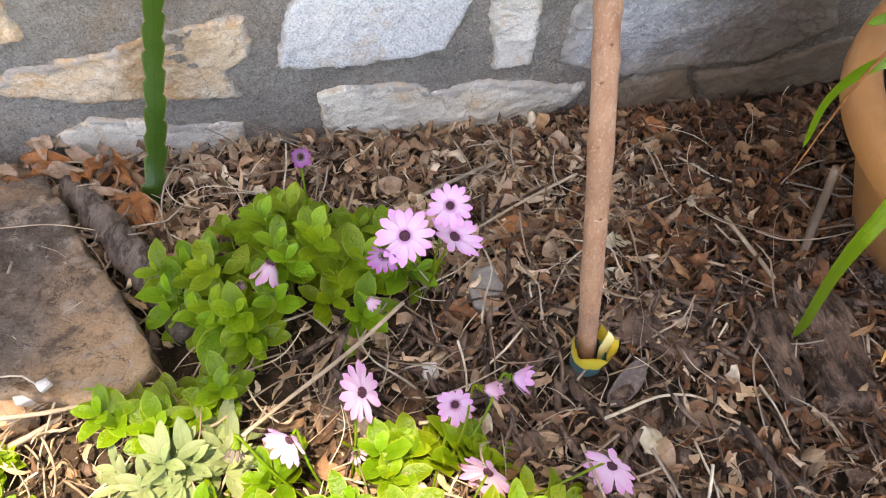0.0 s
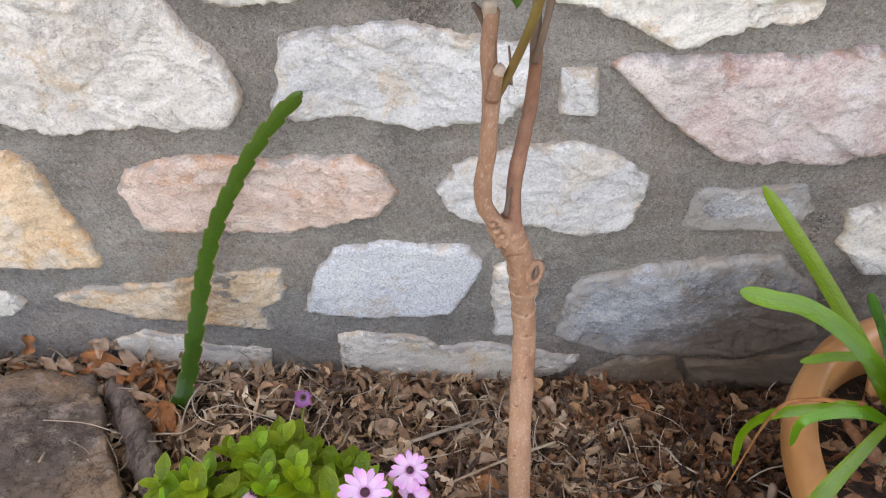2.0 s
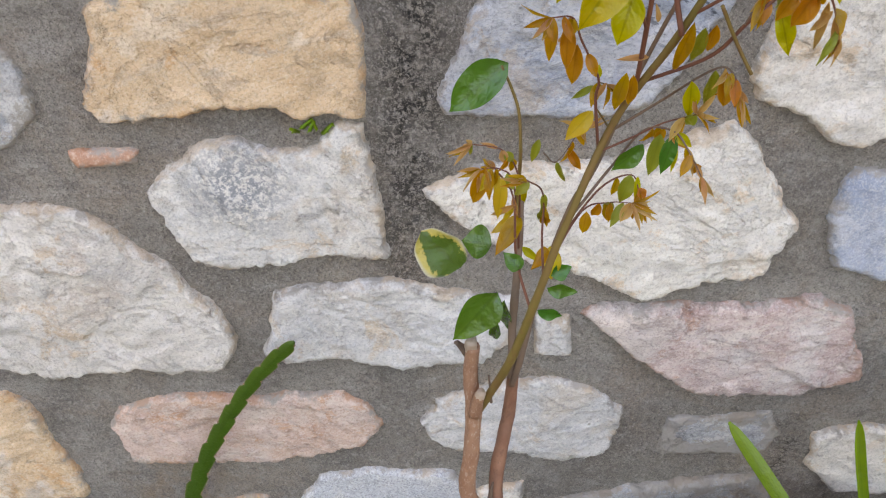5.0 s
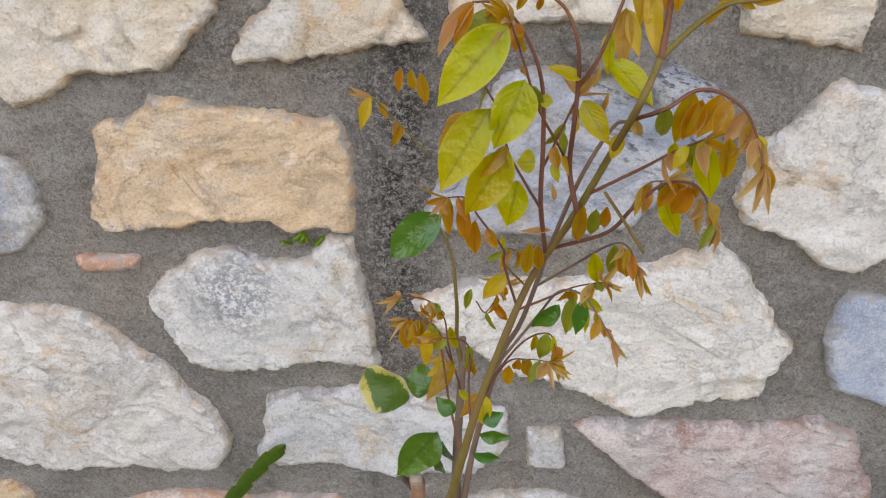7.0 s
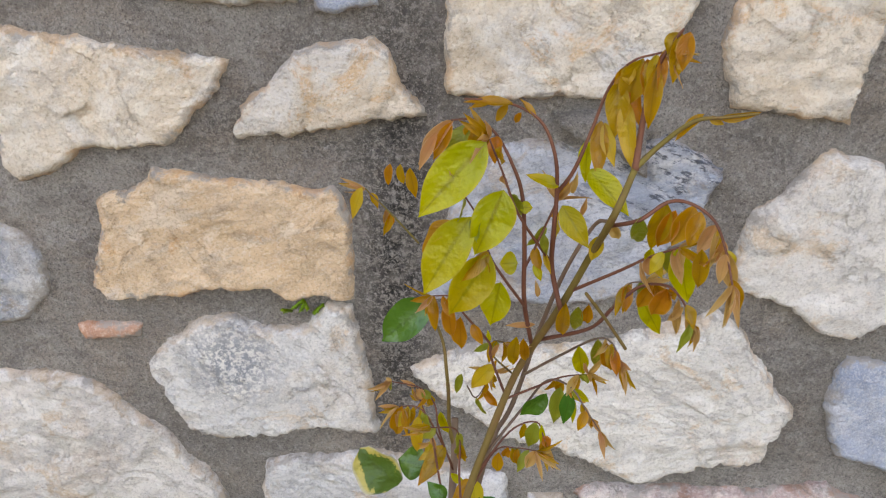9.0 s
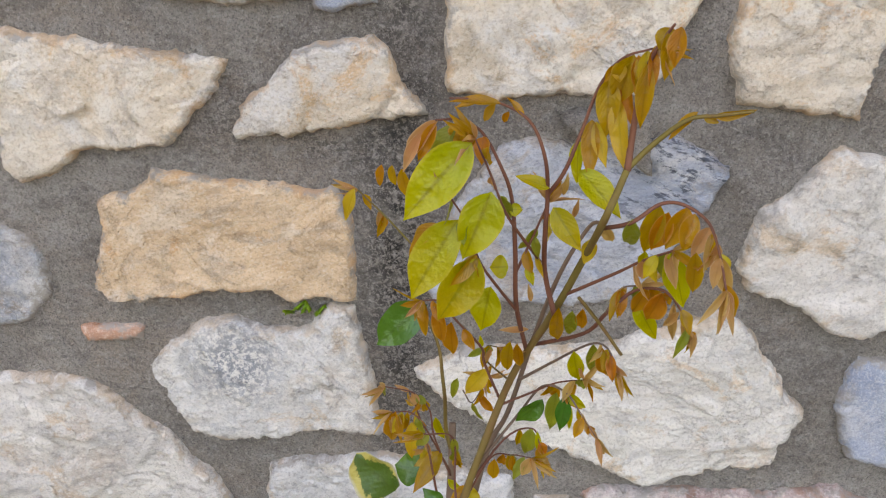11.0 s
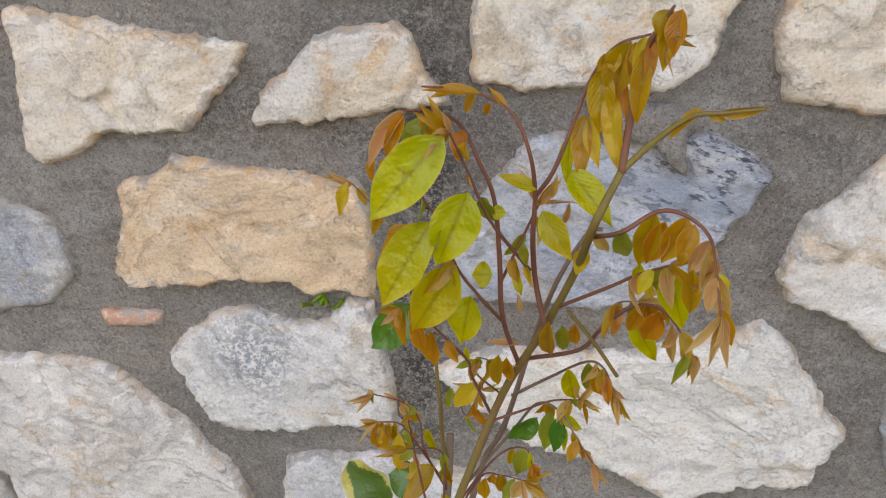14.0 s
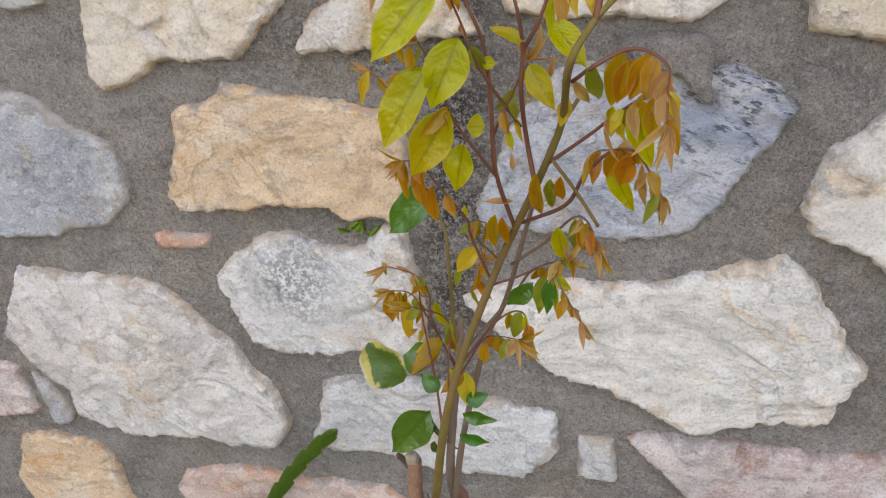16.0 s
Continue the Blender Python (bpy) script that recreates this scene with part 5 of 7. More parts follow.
leaf((0.256, -0.4864, 1.3381), (0.2445, -0.486, 1.3252), 16, M_AMBER, 0.6)
leaf((0.2577, -0.4877, 1.3373), (0.2648, -0.4886, 1.3339), 13, M_AMBER, 0.4)
leaf((0.2613, -0.4899, 1.3374), (0.2767, -0.4966, 1.3419), 16, M_AMBER, 0.5)
leaf((0.2436, -0.4993, 1.3018), (0.2402, -0.4952, 1.2747), 37, M_AMBER, 0.2)
leaf((0.2473, -0.5004, 1.2989), (0.2426, -0.4981, 1.2778), 34, M_ORANGE, 0.1)
leaf((0.2546, -0.5018, 1.302), (0.2475, -0.5021, 1.2811), 39, M_ORANGE, 0.1)
leaf((0.2569, -0.5047, 1.3006), (0.2534, -0.5075, 1.2834), 30, M_ORANGE, 0.3)
leaf((0.2615, -0.512, 1.298), (0.2553, -0.515, 1.2847), 26, M_PINKTIP, 0.1)
leaf((0.2624, -0.5154, 1.2973), (0.2571, -0.5308, 1.2869), 17, M_PINKTIP, 0.2)
leaf((0.2604, -0.5319, 1.2958), (0.2676, -0.5346, 1.2767), 26, M_PINKTIP, 0.3)
leaf((0.2605, -0.5361, 1.296), (0.2584, -0.5398, 1.2839), 18, M_PINKTIP, 0.5)
leaf((0.2313, -0.5062, 1.2973), (0.2357, -0.4909, 1.2749), 28, M_OLIVELEAF, 0.2)
leaf((0.2507, -0.5032, 1.2824), (0.2607, -0.4992, 1.2497), 43, M_LIME, 0.4)
leaf((0.2494, -0.4972, 1.2791), (0.2503, -0.494, 1.2635), 27, M_OLIVELEAF, 0.2)
leaf((0.2567, -0.5162, 1.2885), (0.2588, -0.515, 1.2693), 27, M_AMBER, 0.2)
leaf((0.2418, -0.4915, 1.276), (0.2417, -0.4881, 1.2656), 18, M_LIME, 0.2)
leaf((0.2467, -0.4843, 1.254), (0.2429, -0.4816, 1.2401), 31, M_ORANGE, 0.1)
leaf((0.2526, -0.4896, 1.2547), (0.2485, -0.4845, 1.2351), 38, M_ORANGE, 0.1)
leaf((0.2427, -0.4788, 1.2451), (0.2584, -0.4746, 1.2174), 35, M_LIME, 0.2)
leaf((0.2574, -0.4937, 1.2519), (0.2613, -0.4868, 1.2249), 16, M_PINKTIP, 0.4)
leaf((0.262, -0.4943, 1.2455), (0.271, -0.489, 1.2228), 18, M_PINKTIP, 0.2)
leaf((0.2601, -0.4946, 1.2483), (0.2547, -0.4891, 1.2356), 14, M_PINKTIP, 0.2)
leaf((0.2088, -0.4694, 1.2324), (0.2108, -0.4484, 1.195), 28, M_AMBER, 0.2)
leaf((0.2164, -0.466, 1.2289), (0.2164, -0.4553, 1.2056), 26, M_OLIVELEAF, 0.3)
leaf((0.2208, -0.4669, 1.2311), (0.2221, -0.4593, 1.2124), 22, M_ORANGE, 0.2)
leaf((0.2206, -0.452, 1.1962), (0.2262, -0.4472, 1.1715), 34, M_LIME, 0.1)
leaf((0.23, -0.4571, 1.2047), (0.2312, -0.451, 1.1834), 26, M_OLIVELEAF, 0.1)
leaf((0.2337, -0.462, 1.2058), (0.2393, -0.4573, 1.1825), 32, M_ORANGE, 0.3)
leaf((0.2413, -0.4654, 1.1985), (0.2465, -0.4631, 1.1812), 11, M_PINKTIP, 0.2)
leaf((0.2395, -0.4652, 1.1984), (0.2489, -0.4648, 1.1898), 11, M_PINKTIP, 0.2)
leaf((0.2088, -0.4322, 1.1489), (0.1935, -0.4307, 1.1285), 45, M_GREEN, -0.2)
leaf((0.2155, -0.4378, 1.159), (0.2133, -0.4394, 1.1304), 35, M_OLIVELEAF, 0.2)
leaf((0.2209, -0.4449, 1.1624), (0.218, -0.4451, 1.1349), 33, M_GREEN, 0.3)
leaf((0.2209, -0.4449, 1.1633), (0.2318, -0.4477, 1.1557), 23, M_LIME, 0.2)
leaf((0.2235, -0.4458, 1.1554), (0.2235, -0.446, 1.1374), 12, M_LIME, 0.2)
leaf((0.229, -0.4522, 1.1564), (0.2346, -0.4528, 1.1388), 11, M_PINKTIP, 0.2)
leaf((0.2336, -0.4529, 1.1494), (0.2402, -0.4535, 1.1375), 10, M_PINKTIP, 0.2)
leaf((0.2038, -0.4379, 1.1322), (0.1999, -0.4387, 1.1118), 35, M_OLIVELEAF, 0.2)
leaf((0.2066, -0.4415, 1.1336), (0.2093, -0.4428, 1.1117), 15, M_LIME, 0.3)
leaf((0.1828, -0.4323, 1.1029), (0.1827, -0.434, 1.085), 27, M_ORANGE, 0.1)
leaf((0.1932, -0.4431, 1.1161), (0.1941, -0.4442, 1.1017), 17, M_ORANGE, 0.2)
leaf((0.2036, -0.4492, 1.12), (0.2064, -0.4501, 1.1082), 13, M_ORANGE, 0.2)
leaf((0.1759, -0.4342, 1.1694), (0.1624, -0.4338, 1.1491), 39, M_YELLOW, 0.1)
leaf((0.1567, -0.3846, 1.1267), (0.1528, -0.3847, 1.1086), 21, M_OLIVELEAF, 0.3)
leaf((0.187, -0.4487, 1.198), (0.1856, -0.4412, 1.1725), 27, M_AMBER, 0.3)
leaf((0.1909, -0.4483, 1.1968), (0.1935, -0.4404, 1.1748), 23, M_ORANGE, 0.2)
leaf((0.1423, -0.4677, 1.231), (0.1422, -0.4658, 1.2053), 25, M_ORANGE, 0.3)
leaf((0.149, -0.4684, 1.2295), (0.1518, -0.4665, 1.2028), 29, M_ORANGE, 0.1)
leaf((0.1557, -0.4635, 1.2171), (0.1566, -0.4611, 1.194), 32, M_ORANGE, 0.2)
leaf((0.1776, -0.447, 1.1914), (0.1729, -0.4451, 1.1797), 13, M_PINKTIP, 0.3)
leaf((0.1718, -0.4523, 1.1954), (0.1708, -0.4538, 1.2039), 10, M_LIME, 0.1)
leaf((0.1205, -0.4186, 1.1231), (0.1147, -0.4098, 1.088), 38, M_ORANGE, 0.1)
leaf((0.1248, -0.4177, 1.1213), (0.1233, -0.4234, 1.1017), 25, M_AMBER, 0.5)
leaf((0.1312, -0.4211, 1.1178), (0.1304, -0.4229, 1.0863), 34, M_YELLOW, 0.1)
leaf((0.1443, -0.4038, 1.109), (0.1499, -0.4004, 1.0854), 25, M_LIME, 0.3)
leaf((0.1124, -0.4057, 1.1317), (0.1083, -0.4047, 1.134), 10, M_PINKTIP, 0.2)
leaf((0.1286, -0.4072, 1.1303), (0.1156, -0.4026, 1.132), 12, M_PINKTIP, 0.2)
leaf((0.1396, -0.4296, 1.1039), (0.1244, -0.41, 1.0817), 15, M_PINKTIP, 0.3)
leaf((0.148, -0.3991, 1.0777), (0.133, -0.42, 1.0617), 43, M_AMBER, 0.3)
leaf((0.113, -0.372, 1.014), (0.083, -0.366, 1.04), 132, M_VARIEG, -0.1, 0.1, (0.1, -1, 0.2), (0.45, 0.50))
leaf((0.134, -0.375, 1.038), (0.112, -0.372, 1.039), 91, M_GREEN, 0.4)
leaf((0.1927, -0.4577, 1.2488), (0.1959, -0.4635, 1.2402), 17, M_LIME, 0.3)
leaf((0.1961, -0.4613, 1.257), (0.2007, -0.4624, 1.2435), 11, M_YELLOW, 0.3)
leaf((0.222, -0.4701, 1.271), (0.2181, -0.4714, 1.2571), 27, M_YELLOW, 0.3)
leaf((0.2235, -0.4767, 1.2817), (0.2318, -0.4707, 1.2686), 20, M_PINKTIP, 0.2)
leaf((0.1959, -0.4547, 1.2267), (0.1942, -0.4526, 1.2358), 11, M_PINKTIP, 0.2)
leaf((0.1962, -0.451, 1.2078), (0.1793, -0.45, 1.2054), 13, M_PINKTIP, 0.2)
leaf((0.2055, -0.4714, 1.2928), (0.2068, -0.475, 1.3033), 11, M_PINKTIP, 0.2)
leaf((0.2115, -0.4658, 1.2793), (0.2134, -0.4714, 1.2915), 11, M_PINKTIP, 0.2)
leaf((0.175, -0.4772, 1.3356), (0.1536, -0.4854, 1.3392), 18, M_AMBER, 0.5)
leaf((0.1731, -0.4764, 1.3354), (0.1675, -0.4674, 1.3242), 14, M_AMBER, 0.2)
leaf((0.1789, -0.4757, 1.3318), (0.1762, -0.4713, 1.3248), 12, M_ORANGE, 0.2)
leaf((0.1854, -0.4778, 1.3299), (0.1778, -0.476, 1.339), 12, M_AMBER, 0.5)
leaf((0.1663, -0.4766, 1.3364), (0.1565, -0.4791, 1.3341), 12, M_AMBER, 0.3)
leaf((0.2317, -0.4829, 1.3572), (0.2286, -0.4843, 1.3437), 17, M_AMBER, 0.9)
leaf((0.139, -0.395, 1.011), (0.109, -0.4, 0.964), 104, M_GREEN, 0.1, 0.2, (0, -1, 0.1), (0.62, 1.25))
leaf((0.1454, -0.3974, 0.9997), (0.1291, -0.3852, 0.978), 42, M_GREEN, 0.5)
leaf((0.1421, -0.391, 0.9798), (0.1428, -0.3735, 0.9432), 34, M_GREEN, 0.3)
leaf((0.1437, -0.4049, 1.0118), (0.1552, -0.367, 0.9399), 36, M_GREEN, 0.6)
leaf((0.1504, -0.4162, 1.047), (0.1376, -0.415, 1.0586), 44, M_GREEN, 0.2)
leaf((0.1528, -0.3949, 1.0505), (0.1653, -0.3982, 1.041), 23, M_LIME, 0.2)
leaf((0.1683, -0.4135, 1.0641), (0.1709, -0.4211, 1.0406), 50, M_YELLOW, 0.1)
leaf((0.1663, -0.4144, 1.0629), (0.1549, -0.4314, 1.0575), 34, M_AMBER, 0.2)
leaf((0.1462, -0.3968, 1.074), (0.1292, -0.4012, 1.0644), 29, M_YELLOW, 0.4)
leaf((0.1452, -0.3966, 1.0701), (0.1322, -0.422, 1.0617), 45, M_AMBER, 0.2)
leaf((0.1699, -0.4208, 1.0459), (0.1845, -0.4166, 1.0505), 42, M_GREEN, 0.0)
leaf((0.1681, -0.4226, 1.0372), (0.1921, -0.4177, 1.0287), 40, M_GREEN, 0.2)
leaf((0.1654, -0.4152, 1.0118), (0.187, -0.4083, 1), 35, M_GREEN, 0.1)

# small young leaves that hang from the outer half of the thin branches
_rnd = random.Random(77)
for _pts in TWIGS:
    _l = smooth_line(_pts, 6)
    for _ in range(5):
        _p = _l[_rnd.randrange(len(_l) // 2, len(_l))]
        _mat = _rnd.choice((M_AMBER, M_ORANGE, M_PINKTIP, M_OLIVELEAF, M_YELLOW, M_AMBER))
        _d = Vector((_rnd.gauss(0, 0.45), _rnd.gauss(0, 0.3), -1)).normalized()
        leaf(_p, _p + _d * _rnd.uniform(0.008, 0.019), _rnd.uniform(14, 26), _mat, _rnd.gauss(0, 0.6))


# slender unopened leaves in a tuft at each thin branch's end
for _pts in TWIGS:
    _l = smooth_line(_pts, 6)
    _e, _d0 = _l[-1], (_l[-1] - _l[-3]).normalized()
    for _ in range(6):
        _d = (_d0 + Vector((_rnd.gauss(0, 0.4), _rnd.gauss(0, 0.3), _rnd.gauss(-0.35, 0.35)))).normalized()
        leaf(_e, _e + _d * _rnd.uniform(0.010, 0.022), _rnd.uniform(7, 13), _rnd.choice((M_PINKTIP, M_PINKTIP, M_AMBER)), _rnd.gauss(0, 0.6))


def pot_stuff():
    """Dry roots and leaf scraps on the pot's soil."""
    rnd = random.Random(31)
    pieces = []
    for i in range(620):
        a, r = rnd.uniform(0, 6.28), 0.21 * math.sqrt(rnd.random())
        m = Matrix.Translation((POT.x + r * math.cos(a), POT.y + r * math.sin(a), POT.z + 0.236)) @ Euler((rnd.gauss(0, 0.4), rnd.gauss(0, 0.4), rnd.uniform(0, 6.3))).to_matrix().to_4x4()
        k = rnd.uniform(0.02, 0.05)
        pieces.append(moved(rnd.choice(_curls if i % 2 else _stalks), m @ Matrix.Diagonal((k, k, k, 1))))
    return join(pieces)


_p = pot_stuff()
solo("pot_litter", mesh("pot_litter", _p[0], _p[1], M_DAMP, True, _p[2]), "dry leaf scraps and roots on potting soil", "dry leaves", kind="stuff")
fallen_shard = lathe([(0.0, 0.0), (0.03, 0.0), (0.032, 0.004), (0.03, 0.008), (0.0, 0.008)], (0, 0, 0), 7, 0.2)
solo("pot_shard", mesh("pot_shard", fallen_shard[0], fallen_shard[1], M_POT), "broken terracotta shard stuck in the pot", "shard", m=Matrix.Translation((0.728, -0.206, 0.33)) @ Euler((1.1, 0.2, 0.4)).to_matrix().to_4x4())

# ---- clover in the pot ----
clover = thing("clover_weed", (0.674, -0.437, 0.315), "small green clover growing in the pot soil", "weed")
_rnd = random.Random(12)
for _i in range(9):
    _o = Vector((0.674, -0.437, 0.315)) + Vector((_rnd.gauss(0, 0.016), _rnd.gauss(0, 0.012), 0))
    _t = _o + Vector((_rnd.gauss(0, 0.006), _rnd.gauss(0, 0.006), 0.018))
    _q = [tube([_o - Vector((0, 0, 0.01)), _o.lerp(_t, 0.5), _t], 0.0005, 0.0004, 5, 2)]
    for _k in range(3):
        _a = _k * 2.094 + _rnd.uniform(0, 2)
        _q.append(moved(blade(0.008, 0.0085, 0.2, 0.3, (0.9, 0.3), 0.0, 6, _k), along(_t, _t + Vector((math.cos(_a), math.sin(_a), 0.2)), (0, 0, 1))))
    _q = join(_q)
    part("clover_leaf", mesh("clover_leaf", _q[0], _q[1], M_GREEN, True, _q[2]), clover)


# ---- rocks and wood lying on the bed ----
def facet(q, scale, seed):
    """Broken planes: each cell of a loose pattern is a flat of its own tilt and height."""
    p = q * scale
    p = p + Vector((noise.noise(p * 0.7), noise.noise(p * 0.7 + Vector((9, 0, 0))), 0)) * 0.5
    c = noise.voronoi(Vector((p.x, p.y, seed * 0.37)))[1][0]
    k = Vector((c.x * 3.1, c.y * 2.7, seed * 1.9))
    d = p - Vector((c.x, c.y, 0))
    return 0.8 * noise.noise(k) + d.x * 1.1 * noise.noise(k + Vector((5, 0, 0))) + d.y * 1.1 * noise.noise(k + Vector((0, 7, 0)))


def rock(name, outline, top, depth, mat, label, category, seed, ragged=0.006, tilt=(0, 0), rough=0.012, cell=0.012):
    """A flat-topped broken rock. Outline: x, y; top: height of its face at the first corner; tilt: rise along x and y."""
    c = [Vector(p[:2]) for p in outline]
    if sum(a.x * b.y - b.x * a.y for a, b in zip(c, c[1:] + c[:1])) < 0:
        c.reverse()
    ring = []
    for a, b in zip(c, c[1:] + c[:1]):
        k = max(1, round((b - a).length / cell))
        nrm = Vector((b.y - a.y, a.x - b.x)).normalized()
        for i in range(k):
            p = a.lerp(b, i / k)
            ring.append(p + nrm * ragged * (noise.noise(Vector((p.x * 22, p.y * 22, seed))) + 0.6 * noise.noise(Vector((p.x * 70, p.y * 70, seed)))))
    n = len(ring)
    mid = sum(ring, Vector((0, 0))) / n
    o = Vector(outline[0][:2])

    def face(p, drop=0.0):
        q = Vector((p.x, p.y, seed * 1.7))
        z = top + (p.x - o.x) * tilt[0] + (p.y - o.y) * tilt[1]
        return z + rough * (0.8 * noise.noise(q * 6) + 1.0 * facet(q, 13, seed) + 0.35 * facet(q, 40, seed + 3)) - drop

    verts, faces, loops = [], [], []
    for sc, drop in ((0.97, depth), (0.985, depth * 0.6), (0.995, depth * 0.25), (1.0, 0.004), (0.975, 0.0)):
        row = []
        for p in ring:
            q = mid + (p - mid) * sc
            w = 0.004 * noise.noise(Vector((q.x * 40, q.y * 40, drop * 60 + seed)))
            row.append(len(verts))
            verts.append((q.x + w, q.y + w, face(p, drop)))
        loops.append(row)
    for a, b in zip(loops, loops[1:]):
        faces += [(a[i], a[(i + 1) % n], b[(i + 1) % n], b[i]) for i in range(n)]
    inner = [mid + (p - mid) * 0.975 for p in ring]
    lo, hi = (min(p.x for p in inner), min(p.y for p in inner)), (max(p.x for p in inner), max(p.y for p in inner))
    grid = []
    x = lo[0]
    while x < hi[0]:
        y = lo[1]
        while y < hi[1]:
            p = Vector((x, y))
            hit = False
            for a, b in zip(inner, inner[1:] + inner[:1]):
                if (a.y > p.y) != (b.y > p.y) and p.x < (b.x - a.x) * (p.y - a.y) / (b.y - a.y) + a.x:
                    hit = not hit
            if hit and min((p - q).length for q in inner) > cell * 0.5:
                grid.append(p)
            y += cell
        x += cell
    co, _, tri, _, _, _ = delaunay_2d_cdt(inner + grid, [], [list(range(n))], 1, 1e-6)
    base = loops[-1][0]
    for p in co[n:]:
        verts.append((p.x, p.y, face(p)))
    faces += [tuple(base + i for i in f) for f in tri]
    faces.append(tuple(reversed(loops[0])))
    return solo(name, mesh(name, verts, faces, mat), label, category)


rock("slab_rock", [(-0.474, -0.083, 0.098), (-0.422, -0.179, 0.125), (-0.369, -0.273, 0.151), (-0.318, -0.354, 0.174), (-0.267, -0.456, 0.198), (-0.301, -0.489, 0.201), (-0.347, -0.496, 0.199), (-0.397, -0.483, 0.195), (-0.462, -0.462, 0.189), (-0.568, -0.379, 0.176), (-0.666, -0.173, 0.123), (-0.594, -0.075, 0.096)], 0.095, 0.09, M_SLAB, "flat dark brown slab of rock lying on the bed", "rock", 4, 0.007, (0.05, -0.25), 0.016)
rock("rock", [(-0.453, -0.435, 0.172), (-0.424, -0.463, 0.179), (-0.41, -0.495, 0.188), (-0.437, -0.502, 0.19), (-0.474, -0.478, 0.183)], 0.165, 0.06, M_GOLD, "small yellowish rough rock at the slab's edge", "rock", 6, 0.004, (0, -0.2), 0.006)
rock("rock", [(-0.435, -0.464, 0.159), (-0.407, -0.463, 0.159), (-0.395, -0.475, 0.162), (-0.421, -0.482, 0.165)], 0.18, 0.03, M_PEBBLE, "white chip of stone by the slab", "rock", 8, 0.002, (0, 0), 0.002, 0.006)
rock("rock", [(-0.393, -0.47, 0.207), (-0.383, -0.464, 0.204), (-0.377, -0.474, 0.207), (-0.385, -0.481, 0.209)], 0.205, 0.008, M_PEBBLE, "white flake on the brown slab", "rock", 9, 0.0015, (0, -0.25), 0.001, 0.005)
rock("rock", [(0.032, -0.484, 0.145), (0.051, -0.485, 0.146), (0.052, -0.504, 0.15), (0.04, -0.514, 0.154), (0.031, -0.504, 0.151)], 0.163, 0.022, M_PEBBLE, "rounded white pebble on dark soil", "rock", 10, 0.002, (0, 0), 0.004, 0.006)
rock("rock", [(0.119, -0.345, 0.106), (0.15, -0.341, 0.105), (0.154, -0.381, 0.116), (0.14, -0.42, 0.128), (0.114, -0.41, 0.124), (0.11, -0.374, 0.114)], 0.125, 0.03, M_GREYROCK, "rough grey lump of rock", "rock", 11, 0.004, (0, -0.28), 0.012, 0.007)
rock("rock", [(-0.08, -0.502, 0.161), (-0.058, -0.477, 0.153), (-0.034, -0.51, 0.163), (-0.037, -0.547, 0.173), (-0.069, -0.557, 0.175), (-0.091, -0.532, 0.169)], 0.168, 0.035, M_SLAB, "rounded brown rock under the daisies", "rock", 12, 0.003, (0, -0.28), 0.01, 0.009)
rock("rock", [(0.381, -0.683, 0.21), (0.419, -0.669, 0.207), (0.423, -0.699, 0.214), (0.392, -0.72, 0.22), (0.371, -0.71, 0.217)], 0.195, 0.03, M_GREYROCK, "crumpled grey lump in the mulch", "rock", 13, 0.005, (0, -0.28), 0.016, 0.007)


def log(name, pts, r0, r1, mat, label, category, rough=0.5, sides=14, flat=0.6):
    q = tube(pts, r0, r1, sides, 9, rough, (), len(label))
    mid = [Vector(p) for p in smooth_line(pts, 9)]
    v = []
    for i, p in enumerate(q[0]):
        c = mid[min(i // sides, len(mid) - 1)]
        d = Vector(p) - c
        v.append(c + Vector((d.x, d.y, d.z * flat)) + d * 0.25 * noise.noise(Vector(p) * 60))
    return solo(name, mesh(name, v, q[1], mat, True, q[2]), label, category)


log("branch_piece", [(-0.448, -0.085, 0.057), (-0.39, -0.164, 0.08), (-0.335, -0.247, 0.103), (-0.281, -0.323, 0.124), (-0.233, -0.396, 0.145)], 0.020, 0.028, M_LOG, "weathered grey-brown piece of branch beside the slab", "wood", 0.35, 16, 0.85)
def bark(pts, r0, r1, mat, label, plates, seed, flat=0.45):
    """A slab of bark: a rough core under many ridged plates that run along it."""
    rnd = random.Random(seed)
    ob = thing("bark_piece", pts[0], label, "bark")
    q = tube(pts, r0, r1, 14, 9, 0.5, (), seed)
    mid = smooth_line(pts, 9)
    v = []
    for i, p in enumerate(q[0]):
        c = mid[min(i // 14, len(mid) - 1)]
        d = Vector(p) - c
        v.append(c + Vector((d.x, d.y, d.z * flat)))
    part("core", mesh("bark_core", v, q[1], mat, True, q[2]), ob)
    for k in range(plates):
        i = rnd.randrange(1, len(mid) - 1)
        f = i / (len(mid) - 1)
        r = r0 + (r1 - r0) * f
        t = (mid[i + 1] - mid[i - 1]).normalized()
        side = t.cross(Vector((0, 0, 1))).normalized()
        up = side.cross(t)
        a = rnd.uniform(-1.25, 1.25)
        at = mid[i] + side * math.sin(a) * r + up * math.cos(a) * r * flat
        n = (side * math.sin(a) + up * math.cos(a) / flat).normalized()
        y = (t + side * rnd.gauss(0, 0.12)).normalized()
        x = y.cross(n).normalized()
        m = Matrix((x, y, x.cross(y))).transposed().to_4x4()
        w = Vector((r * rnd.uniform(0.22, 0.42), r * rnd.uniform(0.6, 1.7), r * rnd.uniform(0.14, 0.3)))
        part("plate", _plates[k % len(_plates)], ob, "", Matrix.Translation(at) @ m @ Matrix.Diagonal((w.x, w.y, w.z, 1)))
    return ob


